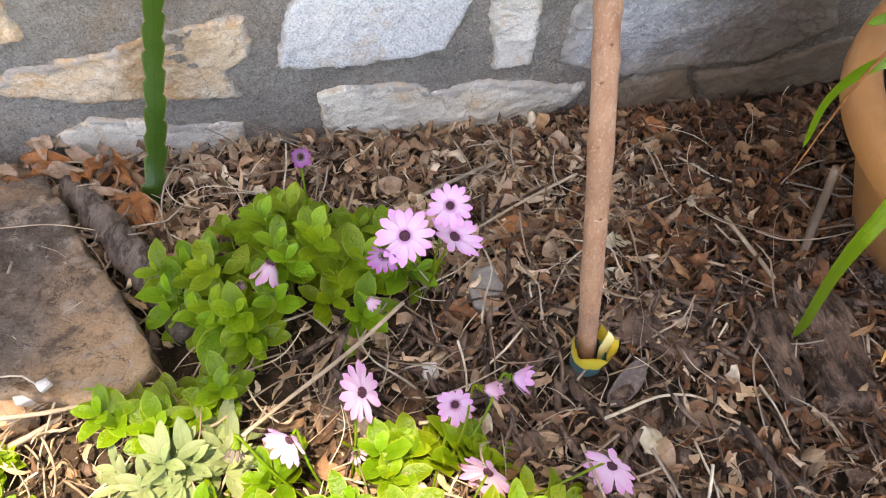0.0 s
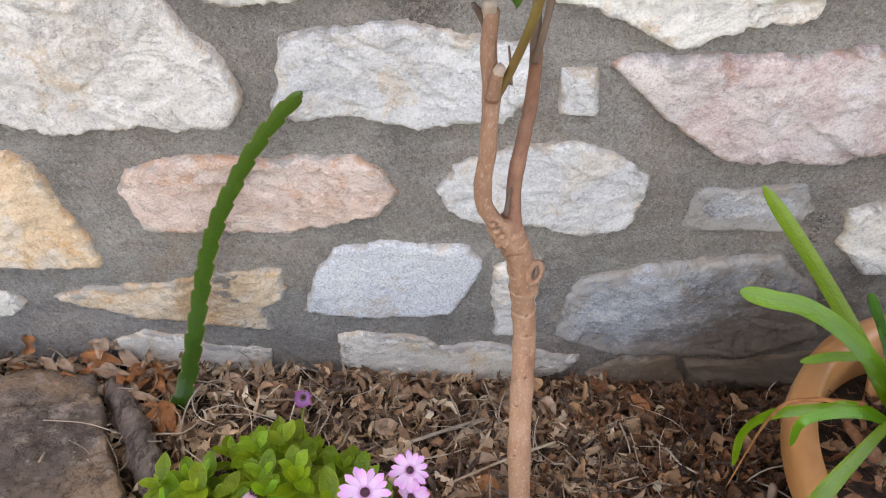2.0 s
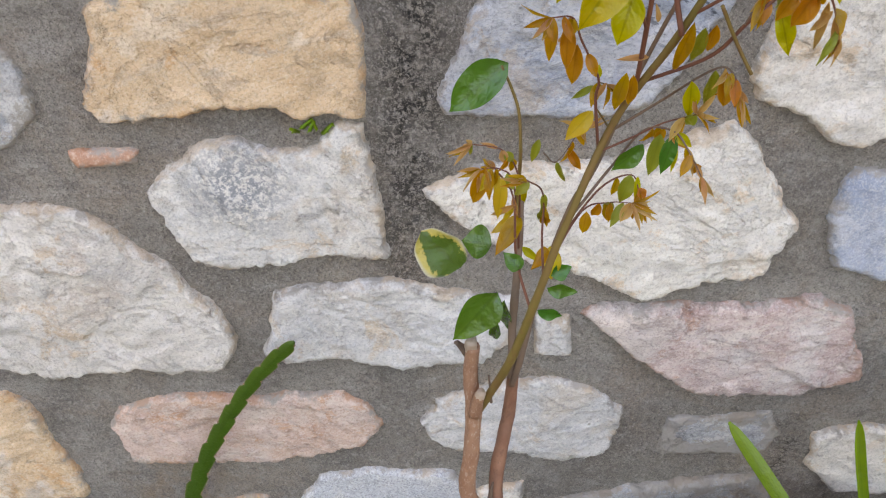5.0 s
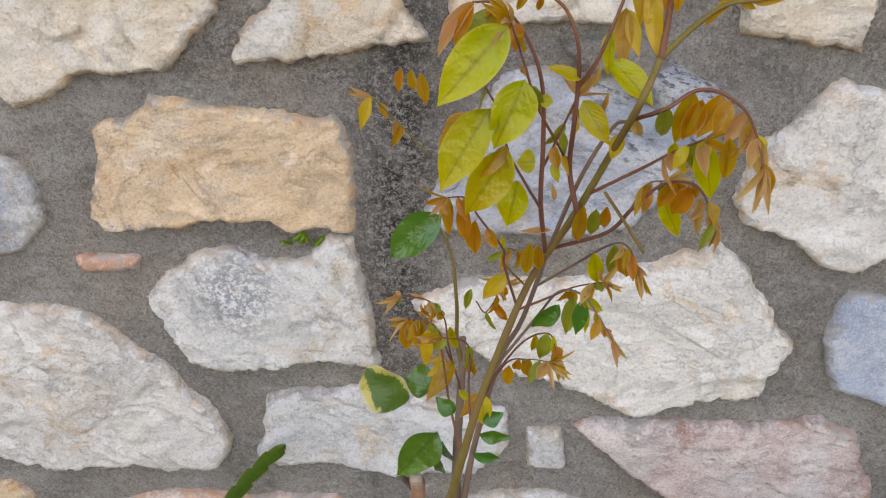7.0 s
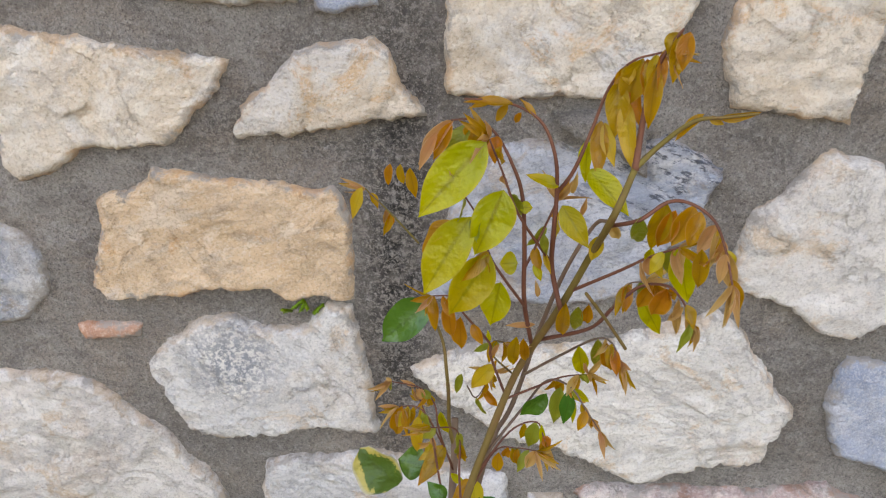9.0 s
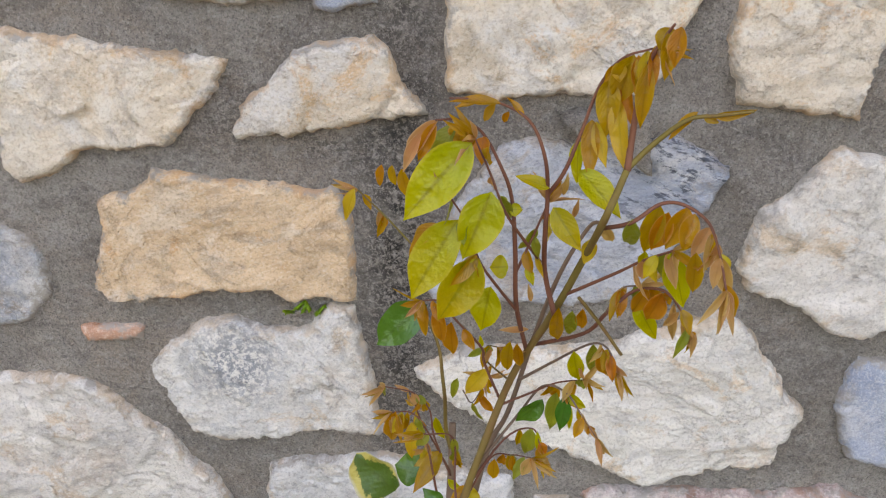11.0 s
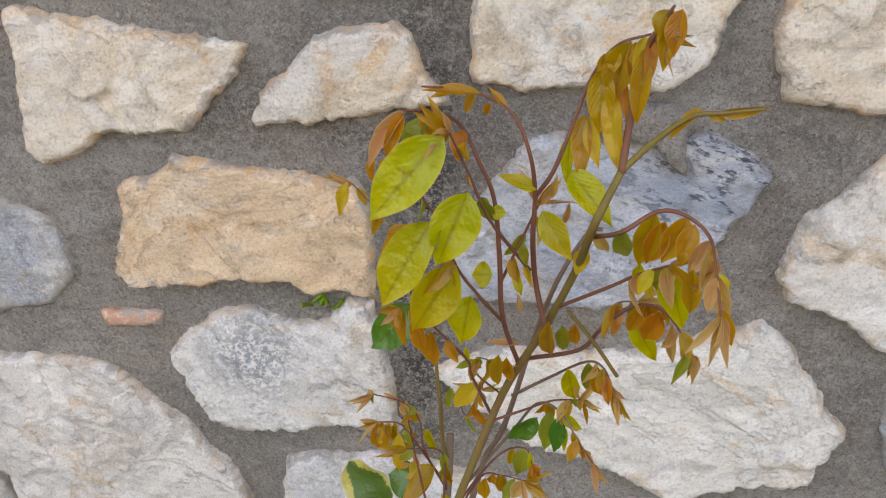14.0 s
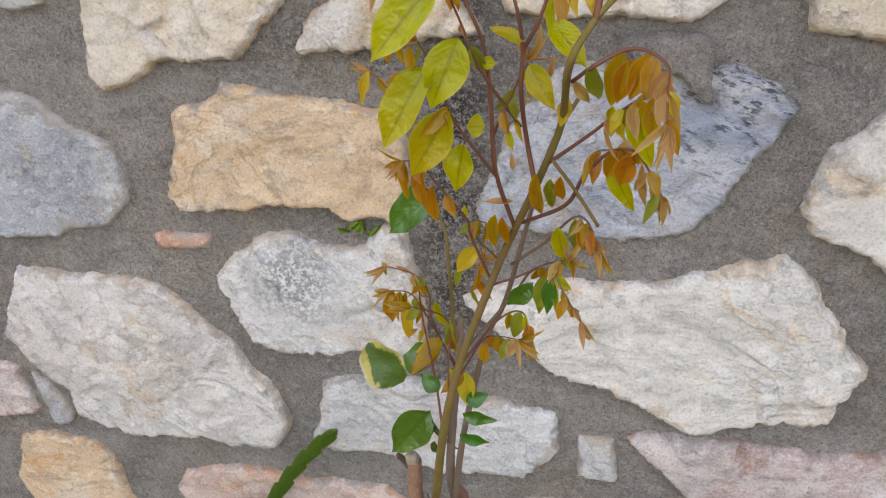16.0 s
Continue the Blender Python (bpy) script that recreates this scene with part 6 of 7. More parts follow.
def plate(seed):
    """A split block of bark about one across, with a broken outline and a ridged back."""
    rnd = random.Random(seed)
    n = 9
    ring = [(0.5 * math.cos(6.283 * k / n) * rnd.uniform(0.75, 1.1), 0.5 * math.sin(6.283 * k / n) * rnd.uniform(0.75, 1.15)) for k in range(n)]
    v = [(x, y, -0.5) for x, y in ring] + [(x * 0.95, y * 0.95, 0.25 + rnd.uniform(-0.2, 0.2)) for x, y in ring]
    v += [(x * 0.5, y * 0.6, 0.5 + rnd.uniform(-0.3, 0.25)) for x, y in ring] + [(0, 0, 0.35)]
    f = []
    for a, b in ((0, n), (n, 2 * n)):
        f += [(a + k, a + (k + 1) % n, b + (k + 1) % n, b + k) for k in range(n)]
    f += [(2 * n + k, 2 * n + (k + 1) % n, 3 * n) for k in range(n)]
    return mesh("bark_plate", v, f, M_BARK, False)


_plates = [plate(k) for k in range(8)]
bark([(0.538, -0.458, 0.15), (0.531, -0.513, 0.165), (0.521, -0.57, 0.179), (0.505, -0.622, 0.193)], 0.040, 0.034, M_BARK, "large dark ridged piece of bark", 46, 1, 0.45)
bark([(0.473, -0.481, 0.164), (0.454, -0.549, 0.183), (0.441, -0.602, 0.198)], 0.024, 0.014, M_BARK, "dark ridged strip of bark", 18, 2, 0.45)
bark([(0.379, -0.365, 0.114), (0.43, -0.379, 0.118), (0.461, -0.399, 0.123)], 0.012, 0.008, M_BARK, "thin grey-brown bark flake", 18, 3, 0.4)
bark([(0.293, -0.463, 0.159), (0.33, -0.5, 0.169), (0.356, -0.541, 0.181)], 0.022, 0.012, M_BARK, "dark cracked piece of bark", 18, 4, 0.4)
bark([(0.305, -0.596, 0.178), (0.344, -0.614, 0.185), (0.383, -0.633, 0.188)], 0.015, 0.008, M_LOG, "reddish fibrous piece of bark", 18, 5, 0.45)
bark([(0.351, -0.646, 0.191), (0.375, -0.677, 0.2), (0.392, -0.705, 0.207)], 0.018, 0.012, M_BARK, "dark broken piece of bark", 18, 6, 0.4)
bark([(0.285, -0.635, 0.185), (0.303, -0.671, 0.195), (0.307, -0.704, 0.204)], 0.014, 0.012, M_BARK, "dark broken piece of bark", 18, 7, 0.4)
bark([(0.614, -0.402, 0.124), (0.647, -0.428, 0.131), (0.674, -0.463, 0.141)], 0.014, 0.010, M_LOG, "pale split piece of wood", 18, 8, 0.45)


def stick(pts, r0, r1, mat, label, name="stick"):
    q = tube(pts, r0, r1, 7, 6, 0.15)
    return solo(name, mesh(name, q[0], q[1], mat, True, q[2]), label, "stick")


stick([(-0.166, -0.569, 0.229), (-0.112, -0.529, 0.223), (-0.048, -0.482, 0.215), (0.019, -0.426, 0.209)], 0.0022, 0.0026, M_STICK, "long pale dry flower stalk leaning on the daisies", "dry_stalk")
stick([(0.487, -0.308, 0.128), (0.493, -0.367, 0.144), (0.499, -0.428, 0.161)], 0.0033, 0.003, M_STICK, "short pale straight stick on mulch")
stick([(0.545, -0.362, 0.30), (0.575, -0.363, 0.171), (0.555, -0.404, 0.123)], 0.0055, 0.0065, M_STEMGREY, "upright grey-brown cut stick beside the pot")
stick([(0.309, -0.183, 0.093), (0.218, -0.23, 0.106), (0.142, -0.275, 0.119)], 0.0024, 0.0018, M_STICK, "long pale dry straw on the leaf litter", "dry_stalk")
stick([(0.197, -0.136, 0.08), (0.14, -0.162, 0.087), (0.075, -0.195, 0.096)], 0.0035, 0.003, M_STRAW, "dull brown dry stalk on the litter", "dry_stalk")
stick([(0.195, -0.046, 0.063), (0.214, -0.101, 0.063), (0.239, -0.152, 0.057)], 0.0012, 0.001, M_STICK, "thin bent straw against the wall foot", "dry_stalk")
stick([(0.424, -0.083, 0.053), (0.385, -0.19, 0.073), (0.36, -0.2, 0.076)], 0.001, 0.001, M_STRAW, "thin bent dry stalk by the wall", "dry_stalk")
stick([(-0.018, -0.223, 0.083), (0.053, -0.168, 0.077), (0.068, -0.157, 0.074)], 0.0015, 0.001, M_STICK, "thin pale straw on the litter", "dry_stalk")
stick([(0.083, -0.314, 0.108), (0.129, -0.276, 0.097), (0.197, -0.226, 0.083)], 0.0015, 0.0012, M_STICK, "thin pale straw on the litter", "dry_stalk")
stick([(0.145, -0.492, 0.149), (0.16, -0.443, 0.138), (0.191, -0.39, 0.125), (0.249, -0.347, 0.112)], 0.004, 0.0025, M_LOG, "dark curved root beside the sapling")
stick([(0.157, -0.543, 0.164), (0.176, -0.481, 0.148), (0.199, -0.431, 0.136), (0.229, -0.376, 0.12)], 0.0035, 0.002, M_LOG, "dark curved root beside the sapling")
stick([(0.115, -0.61, 0.183), (0.125, -0.569, 0.173), (0.13, -0.531, 0.16)], 0.004, 0.003, M_LOG, "dark upright root in the soil")
stick([(-0.432, -0.5, 0.19), (-0.374, -0.499, 0.189), (-0.319, -0.484, 0.175), (-0.247, -0.473, 0.162)], 0.003, 0.0018, M_STICK, "pale dry twig lying across the slab's foot", "twig")
stick([(-0.493, -0.211, 0.141), (-0.428, -0.214, 0.142), (-0.37, -0.228, 0.139)], 0.0009, 0.0007, M_STICK, "thin curved grass stem on the slab", "dry_stalk")
stick([(0.364, -0.529, 0.168), (0.416, -0.411, 0.14), (0.472, -0.29, 0.111)], 0.0012, 0.0009, M_STRAW, "thin dark stalk trailing over mulch", "dry_stalk")
stick([(0.333, -0.229, 0.084), (0.396, -0.27, 0.095), (0.474, -0.223, 0.087)], 0.001, 0.0008, M_STRAW, "thin pale stalk curling over litter", "dry_stalk")
stick([(-0.438, -0.529, 0.167), (-0.402, -0.517, 0.174), (-0.375, -0.499, 0.169)], 0.004, 0.003, M_STRAW, "dry brown stalk beside the slab", "dry_stalk")
stick([(-0.176, -0.468, 0.161), (-0.128, -0.461, 0.179), (-0.095, -0.429, 0.195)], 0.0011, 0.0008, M_STICK, "thin bent straw among the daisy leaves", "dry_stalk")


def fallen(base, tip, width, mat, label, curl=0.5, wave=0.12, up=(0, -0.35, 1), roll=0.0):
    base, tip = Vector(base), Vector(tip)
    b = blade((tip - base).length, width, curl, 0.5, (0.6, 0.75), wave, 10, len(label) + round(base.x * 1000))
    v = b[0] + [(x, y, z - 0.0012) for x, y, z in b[0]]
    n = len(b[0])
    f = b[1] + [tuple(reversed([i + n for i in q])) for q in b[1]]
    return solo("fallen_leaf", mesh("fallen_leaf", v, f, mat, True, b[2] + b[2]), label, "leaf", "fallen leaves", m=along(base, tip, up, roll))


fallen((-0.327, -0.179, 0.06), (-0.352, -0.127, 0.09), 0.055, M_RUST, "large folded rust-orange leaf at the cactus foot", 0.45, 0.1, (0.1, -1, 0.5))
fallen((-0.309, -0.171, 0.06), (-0.337, -0.143, 0.09), 0.035, M_RUST, "folded rust-orange leaf at the cactus foot", 0.6, 0.1, (0.6, -1, 0.3))
fallen((0.011, -0.153, 0.071), (0.06, -0.155, 0.071), 0.03, M_TAN, "smooth oval tan leaf on the litter", 0.05, 0.03)
fallen((-0.184, -0.084, 0.043), (-0.14, -0.096, 0.047), 0.03, M_TAN, "curled tan leaf by the wall foot", 0.7)
fallen((-0.269, -0.042, 0.032), (-0.219, -0.068, 0.039), 0.03, M_TAN, "curled pale tan leaf by the wall foot", 0.8)
fallen((0.3, -0.071, 0.05), (0.316, -0.116, 0.062), 0.03, M_TAN, "curled tan leaf by the wall foot", 0.6)
fallen((0.162, -0.33, 0.114), (0.183, -0.365, 0.124), 0.032, M_TAN, "flat tan piece of dry leaf", 0.1)
fallen((0.131, -0.345, 0.116), (0.163, -0.325, 0.111), 0.03, M_TAN, "flat tan piece of dry leaf", 0.15)
fallen((0.163, -0.225, 0.088), (0.234, -0.243, 0.093), 0.045, M_TAN, "broad tan leaf on the litter", 0.2)
fallen((0.164, -0.26, 0.095), (0.226, -0.307, 0.107), 0.05, M_RUST, "broad brown leaf on the litter", 0.25)
fallen((0.222, -0.325, 0.111), (0.264, -0.32, 0.109), 0.035, M_TAN, "broad brown leaf on the litter", 0.3)
fallen((0.297, -0.349, 0.128), (0.35, -0.313, 0.122), 0.035, M_PALELEAF, "crumpled pale yellow-green leaf", 0.5, 0.25)
fallen((0.282, -0.382, 0.137), (0.325, -0.392, 0.139), 0.022, M_PALELEAF, "curled cream leaf beside the sapling", 0.7)
fallen((0.237, -0.572, 0.172), (0.3, -0.523, 0.196), 0.028, M_GREYLEAF, "pointed dark grey leaf beside the sapling", 0.4, 0.05)
fallen((0.601, -0.227, 0.083), (0.643, -0.221, 0.082), 0.02, M_RUST, "small orange leaf on dark mulch", 0.4)
fallen((0.252, -0.637, 0.208), (0.274, -0.613, 0.211), 0.035, M_PALELEAF, "dull green crumpled leaf", 0.4)
fallen((0.144, -0.284, 0.091), (0.178, -0.312, 0.099), 0.018, M_PALELEAF, "thin pale dry leaf on soil", 0.5)
fallen((0.448, -0.071, 0.05), (0.493, -0.09, 0.055), 0.035, M_RUST, "rust-brown leaf by the wall", 0.5)
fallen((0.452, -0.262, 0.103), (0.476, -0.257, 0.102), 0.018, M_PALELEAF, "small pale leaf scrap", 0.5)
fallen((-0.517, -0.001, 0.065), (-0.451, -0.009, 0.072), 0.024, M_TAN, "crumpled brown leaf in the corner pile", 0.9, 0.3)
fallen((-0.521, -0.028, 0.058), (-0.444, -0.043, 0.072), 0.026, M_RUST, "crumpled brown leaf in the corner pile", 0.8, 0.3)
fallen((-0.478, -0.001, 0.079), (-0.485, -0.043, 0.072), 0.024, M_TAN, "crumpled brown leaf in the corner pile", 0.9, 0.3)
fallen((-0.458, -0.009, 0.053), (-0.402, -0.058, 0.056), 0.022, M_TAN, "crumpled brown leaf in the corner pile", 0.8, 0.3)
fallen((-0.401, -0.034, 0.039), (-0.346, -0.057, 0.046), 0.024, M_RUST, "crumpled brown leaf by the cactus", 0.8, 0.3)
fallen((-0.689, -0.15, 0.062), (-0.57, -0.14, 0.097), 0.06, M_RUST, "broad lobed brown leaf on the slab", 0.1, 0.1, (0, -0.7, 0.8))

_rnd = random.Random(5)
for _i in range(64):
    _x, _y = _rnd.uniform(-0.72, -0.36), _rnd.uniform(-0.13, -0.02)
    _p = Vector((_x, _y, ground_at(_x, _y) + _rnd.uniform(0.02, 0.06)))
    _d = Vector((_rnd.gauss(0, 1), _rnd.gauss(0, 1), _rnd.gauss(0.1, 0.35))).normalized()
    fallen(_p, _p + _d * _rnd.uniform(0.035, 0.07), _rnd.uniform(0.012, 0.024), _rnd.choice((M_RUST, M_TAN, M_LITTER, M_RUST)), "crumpled orange-brown leaf in the corner pile", _rnd.uniform(0.7, 1.6), _rnd.uniform(0.2, 0.5), (_rnd.gauss(0, 0.5), -0.5, 0.9))

# ---- band and tag at the sapling's foot ----
band = thing("trunk_band", (0.227, -0.515, 0.14), "torn yellow tape over a teal band round the trunk foot", "tape")
_r = [(0.0175, 0.0), (0.0195, 0.004), (0.0195, 0.030), (0.0185, 0.034), (0.0165, 0.032), (0.017, 0.004)]
_q = lathe(_r + [_r[0]], (0.227, -0.511, 0.163), 28, 0.05)
part("teal_band", mesh("teal_band", _q[0], _q[1], M_TAGTEAL), band, "dark teal plastic band")
_v, _f = [], []
for _k in range(29):
    _a = radians(150 + _k * 9.6)
    _h = 0.040 * (0.85 + 0.2 * math.sin(_k * 0.7)) + 0.006 * noise.noise(Vector((_k * 0.7, 0, 0)))
    for _z in (0.0, 0.35, 0.7, 1.0):
        _rr = 0.0205 + 0.005 * _z + 0.002 * noise.noise(Vector((_k * 0.4, _z, 3)))
        _v.append((0.227 + _rr * math.cos(_a), -0.512 + _rr * math.sin(_a), 0.188 + _h * _z - 0.004 * math.sin(_a)))
    if _k:
        _b = _k * 4
        _f += [(_b - 4 + i, _b - 3 + i, _b + 1 + i, _b + i) for i in range(3)]
_n = len(_v)
_w = [((x - 0.227) * 0.95 + 0.227, (y + 0.512) * 0.95 - 0.512, z) for x, y, z in _v]
part("yellow_tape", mesh("yellow_tape", _v + _w, _f + [tuple(reversed([i + _n for i in q])) for q in _f], M_TAGYELLOW), band, "torn yellow tape")
_flap = fallen((0.242, -0.515, 0.175), (0.246, -0.52, 0.237), 0.022, M_TAGPALE, "x", 0.1, 0.05, (0.3, -1, 0.3))
_flap.name = "tape_flap"
_flap.parent = band
_flap.matrix_parent_inverse = band.matrix_basis.inverted()
for _key in ("label", "category", "group"):
    del _flap[_key]

tag = thing("plant_tag", (0.271, -0.42, 0.046), "narrow white plant tag with dark print", "plant tag")
_a, _b, _c, _d = Vector((0.234, -0.437, 0.240)), Vector((0.244, -0.437, 0.232)), Vector((0.256, -0.455, 0.126)), Vector((0.246, -0.455, 0.126))
_n = (_b - _a).cross(_d - _a).normalized()
if _n.y > 0:
    _n = -_n
_t = [p + _n * 0.0006 for p in (_a, _b, _c, _d)] + [p - _n * 0.0006 for p in (_a, _b, _c, _d)]
part("tag_strip", mesh("tag", _t, [(0, 1, 2, 3), (7, 6, 5, 4), (0, 4, 5, 1), (1, 5, 6, 2), (2, 6, 7, 3), (3, 7, 4, 0)], M_LABEL, False), tag)
for _i in range(4):
    _s0, _s1 = 0.12 + _i * 0.2, 0.145 + _i * 0.2
    _q = [(_a.lerp(_d, s).lerp(_b.lerp(_c, s), u)) + _n * 0.0012 for s, u in ((_s0, 0.25), (_s0, 0.75 - 0.1 * (_i % 2)), (_s1, 0.75 - 0.1 * (_i % 2)), (_s1, 0.25))]
    part("print_bar", mesh("print_bar", _q + [p - _n * 0.0005 for p in _q], [(0, 1, 2, 3), (7, 6, 5, 4), (0, 4, 5, 1), (1, 5, 6, 2), (2, 6, 7, 3), (3, 7, 4, 0)], M_KNOT, False), tag, "dark printed bar")


# ---- daisy bushes ----
def shoot(base, tip, size, count, mat, seed, narrow=1.0):
    """A leafy daisy shoot: a stem with a rosette of blunt-pointed leaves towards its tip."""
    rnd = random.Random(seed)
    base, tip = Vector(base), Vector(tip)
    axis = (tip - base).normalized()
    mid = base.lerp(tip, 0.5) + Vector((rnd.gauss(0, 0.008), rnd.gauss(0, 0.008), 0.012))
    pieces = [tube([base, mid, tip], 0.0022, 0.0014, 5, 3)]
    for i in range(count):
        s = 1 - (i / count) ** 1.2 * 0.55
        at = (mid.lerp(tip, (s - 0.5) * 2) if s > 0.5 else base.lerp(mid, s * 2))
        a = i * 2.4 + rnd.uniform(-0.3, 0.3)
        side = axis.orthogonal().normalized()
        out = Matrix.Rotation(a, 3, axis) @ side
        spread = 0.35 + 0.9 * min(1, (i + 1) / 6) + rnd.uniform(-0.15, 0.2)
        d = (axis * math.cos(spread) + out * math.sin(spread)).normalized()
        d.z = max(d.z, -0.25)
        ln = size * (0.45 + 0.55 * min(1, (i + 1) / 4)) * rnd.uniform(0.8, 1.2)
        b = blade(ln, ln * rnd.uniform(0.42, 0.56) * narrow, rnd.uniform(0.1, 0.35), rnd.uniform(0.05, 0.55), (1.05, 0.86), 0.05, 9, i + seed)
        up = (axis * 1.2 + Vector((0, 0, 0.6)) - out * 0.2)
        pieces.append(moved(b, along(at, at + d, up)))
    V, F, U = join(pieces)
    return mesh("shoot", V, F, mat, True, U)


def bush(name, centre, radii, shoots, size, mat, label, seed, leaves=(9, 13), low=0.15, narrow=1.0):
    """A low mound of shoots that spring from a few crowns."""
    rnd = random.Random(seed)
    cx, cy = centre
    ob = thing(name, (cx, cy, ground_at(cx, cy)), label, "flowering plant")
    made = 0
    while made < shoots:
        x, y = rnd.uniform(-1, 1), rnd.uniform(-1, 1)
        r2 = x * x + y * y
        if r2 > 1:
            continue
        h = radii[2] * (low + (1 - low) * math.sqrt(1 - r2)) * rnd.uniform(0.45, 1.06)
        px, py = cx + x * radii[0], cy + y * radii[1]
        tip = Vector((px, py, ground_at(px, py) + h))
        bx, by = cx + x * radii[0] * 0.7, cy + y * radii[1] * 0.7
        part("shoot", shoot((bx, by, ground_at(bx, by) - 0.003), tip, size * rnd.uniform(0.8, 1.15), rnd.randint(*leaves), mat, seed * 100 + made, narrow), ob)
        made += 1
    return ob


daisy = bush("daisy_bush", (-0.125, -0.335), (0.185, 0.112, 0.15), 54, 0.050, M_BUSH, "low green daisy bush with pink flowers", 2, (6, 9))
daisy_front = bush("daisy_bush", (-0.045, -0.675), (0.20, 0.085, 0.11), 46, 0.043, M_BUSH, "sunlit pale green daisy bush with pink flowers", 3, (7, 10))
bush("daisy_bush", (-0.45, -0.60), (0.13, 0.06, 0.075), 24, 0.030, M_BUSH, "small sunlit daisy plant beside the slab", 4, (8, 11))
bush("daisy_bush", (-0.2, -0.507), (0.035, 0.03, 0.075), 7, 0.034, M_BUSH, "small separate daisy shoot in the sun", 5, (8, 10))
bush("daisy_bush", (-0.284, -0.524), (0.05, 0.035, 0.085), 9, 0.040, M_BUSH, "small separate sunlit daisy shoots", 6, (7, 10))
bush("daisy_bush", (-0.185, -0.462), (0.022, 0.016, 0.03), 4, 0.02, M_BUSH, "tiny green daisy seedling on soil", 7, (6, 8))
bush("woolly_plant", (-0.247, -0.586), (0.075, 0.04, 0.07), 14, 0.045, M_GREYGREEN, "grey-green narrow-leaved plant among the daisies", 8, (7, 10), 0.2, 0.6)


def flower(centre, facing, size, plant, mat, foot, open_=1.0, petals=14, seed=0, wilt=0.0):
    """A daisy flower on its stalk: ray petals in two ranks, a domed dark disc, a green cup."""
    rnd = random.Random(seed)
    c, z = Vector(centre), Vector(facing).normalized()
    x = z.orthogonal().normalized()
    y = z.cross(x)
    frame3 = Matrix((x, y, z)).transposed().to_4x4()
    at = Matrix.Translation(c) @ frame3
    q = tube([foot, Vector(foot).lerp(c, 0.55) + Vector((0, 0, 0.012)), c - z * 0.012, c - z * 0.003], 0.0013, 0.0016, 6, 4)
    cup = tube([c - z * 0.007, c - z * 0.003, c + z * 0.001], 0.002, 0.0052, 8, 2)
    V, F, U = join([q, cup])
    fl = part("flower", mesh("flower_stalk", V, F, M_BUSH, True, U), plant, "daisy flower on a green stalk")
    pieces = []
    for k in range(petals):
        a = 2 * math.pi * k / petals + rnd.uniform(-0.1, 0.1)
        lift = (1 - open_) * 1.35 + rnd.uniform(-0.08, 0.12) + 0.08 * (k % 2)
        ln = size * 0.5 * rnd.uniform(0.88, 1.05)
        b = blade(ln, ln * 0.36 * (1 - 0.3 * wilt), 0.22, -0.25 + 0.5 * wilt + rnd.uniform(-0.1, 0.1), (0.55, 0.22), 0.03 + 0.12 * wilt, 6, k)
        m = at @ Matrix.Rotation(a, 4, "Z") @ Matrix.Translation((0, 0.0035, 0.0008 * (k % 2))) @ Matrix.Rotation(lift, 4, "X")
        pieces.append(moved(b, m))
    V, F, U = join(pieces)
    part("petals", mesh("petals", V, F, mat, True, U), fl, "ring of narrow petals")
    r = size * 0.105
    prof = [(r, -0.001), (r * 1.02, r * 0.25), (r * 0.8, r * 0.62), (r * 0.4, r * 0.8), (0.0, r * 0.82)]
    v, f, _ = lathe(prof, (0, 0, 0), 14)
    v = [at @ Vector(p) * (1 + 0.0) for p in v]
    part("disc", mesh("disc", v, f, M_DISC), fl, "dark purple-brown flower centre")


flower((0.025, -0.399, 0.312), (0.05, -0.72, 0.75), 0.058, daisy, M_PETAL, (0.01, -0.37, 0.13), 1.0, 15, 1)
flower((0.083, -0.39, 0.286), (-0.6, -0.7, 0.15), 0.060, daisy, M_PETAL, (0.05, -0.38, 0.13), 1.25, 15, 2)
flower((0.079, -0.37, 0.318), (-0.15, -0.6, 0.7), 0.046, daisy, M_PETAL, (0.06, -0.36, 0.13), 0.9, 14, 3)
flower((0.001, -0.41, 0.293), (-0.35, -0.85, 0.3), 0.034, daisy, M_PETALDARK, (0.0, -0.37, 0.13), 0.75, 13, 4)
flower((-0.088, -0.2, 0.216), (0.1, -0.75, 0.65), 0.032, daisy, M_PETALDARK, (-0.09, -0.24, 0.10), 0.45, 14, 5)
flower((-0.129, -0.36, 0.227), (-0.35, -0.55, -0.55), 0.064, daisy, M_PETALWILT, (-0.11, -0.34, 0.14), 0.25, 12, 6, 0.8)
flower((-0.023, -0.42, 0.219), (0.6, -0.5, -0.4), 0.036, daisy, M_PETALWILT, (0.0, -0.39, 0.14), 0.15, 11, 7, 0.9)
flower((-0.168, -0.38, 0.22), (0.1, -0.9, 0.2), 0.02, daisy, M_PETALDARK, (-0.14, -0.36, 0.14), 0.1, 9, 8, 0.9)
flower((-0.039, -0.555, 0.271), (0.75, -0.2, 0.55), 0.056, daisy_front, M_PETALWHITE, (-0.06, -0.62, 0.19), 1.15, 15, 9)
flower((-0.11, -0.6, 0.289), (-0.5, -0.7, 0.4), 0.046, daisy_front, M_PETALWHITE, (-0.08, -0.64, 0.19), 0.7, 14, 10)
flower((0.058, -0.565, 0.229), (-0.1, -0.6, 0.75), 0.042, daisy_front, M_PETAL, (0.02, -0.65, 0.2), 0.7, 14, 11)
flower((0.09, -0.555, 0.238), (0.75, -0.3, 0.2), 0.042, daisy_front, M_PETALWILT, (0.03, -0.64, 0.2), 0.2, 12, 12, 0.4)
flower((0.122, -0.55, 0.247), (0.85, -0.35, 0.25), 0.044, daisy_front, M_PETAL, (0.04, -0.63, 0.2), 0.4, 13, 13)
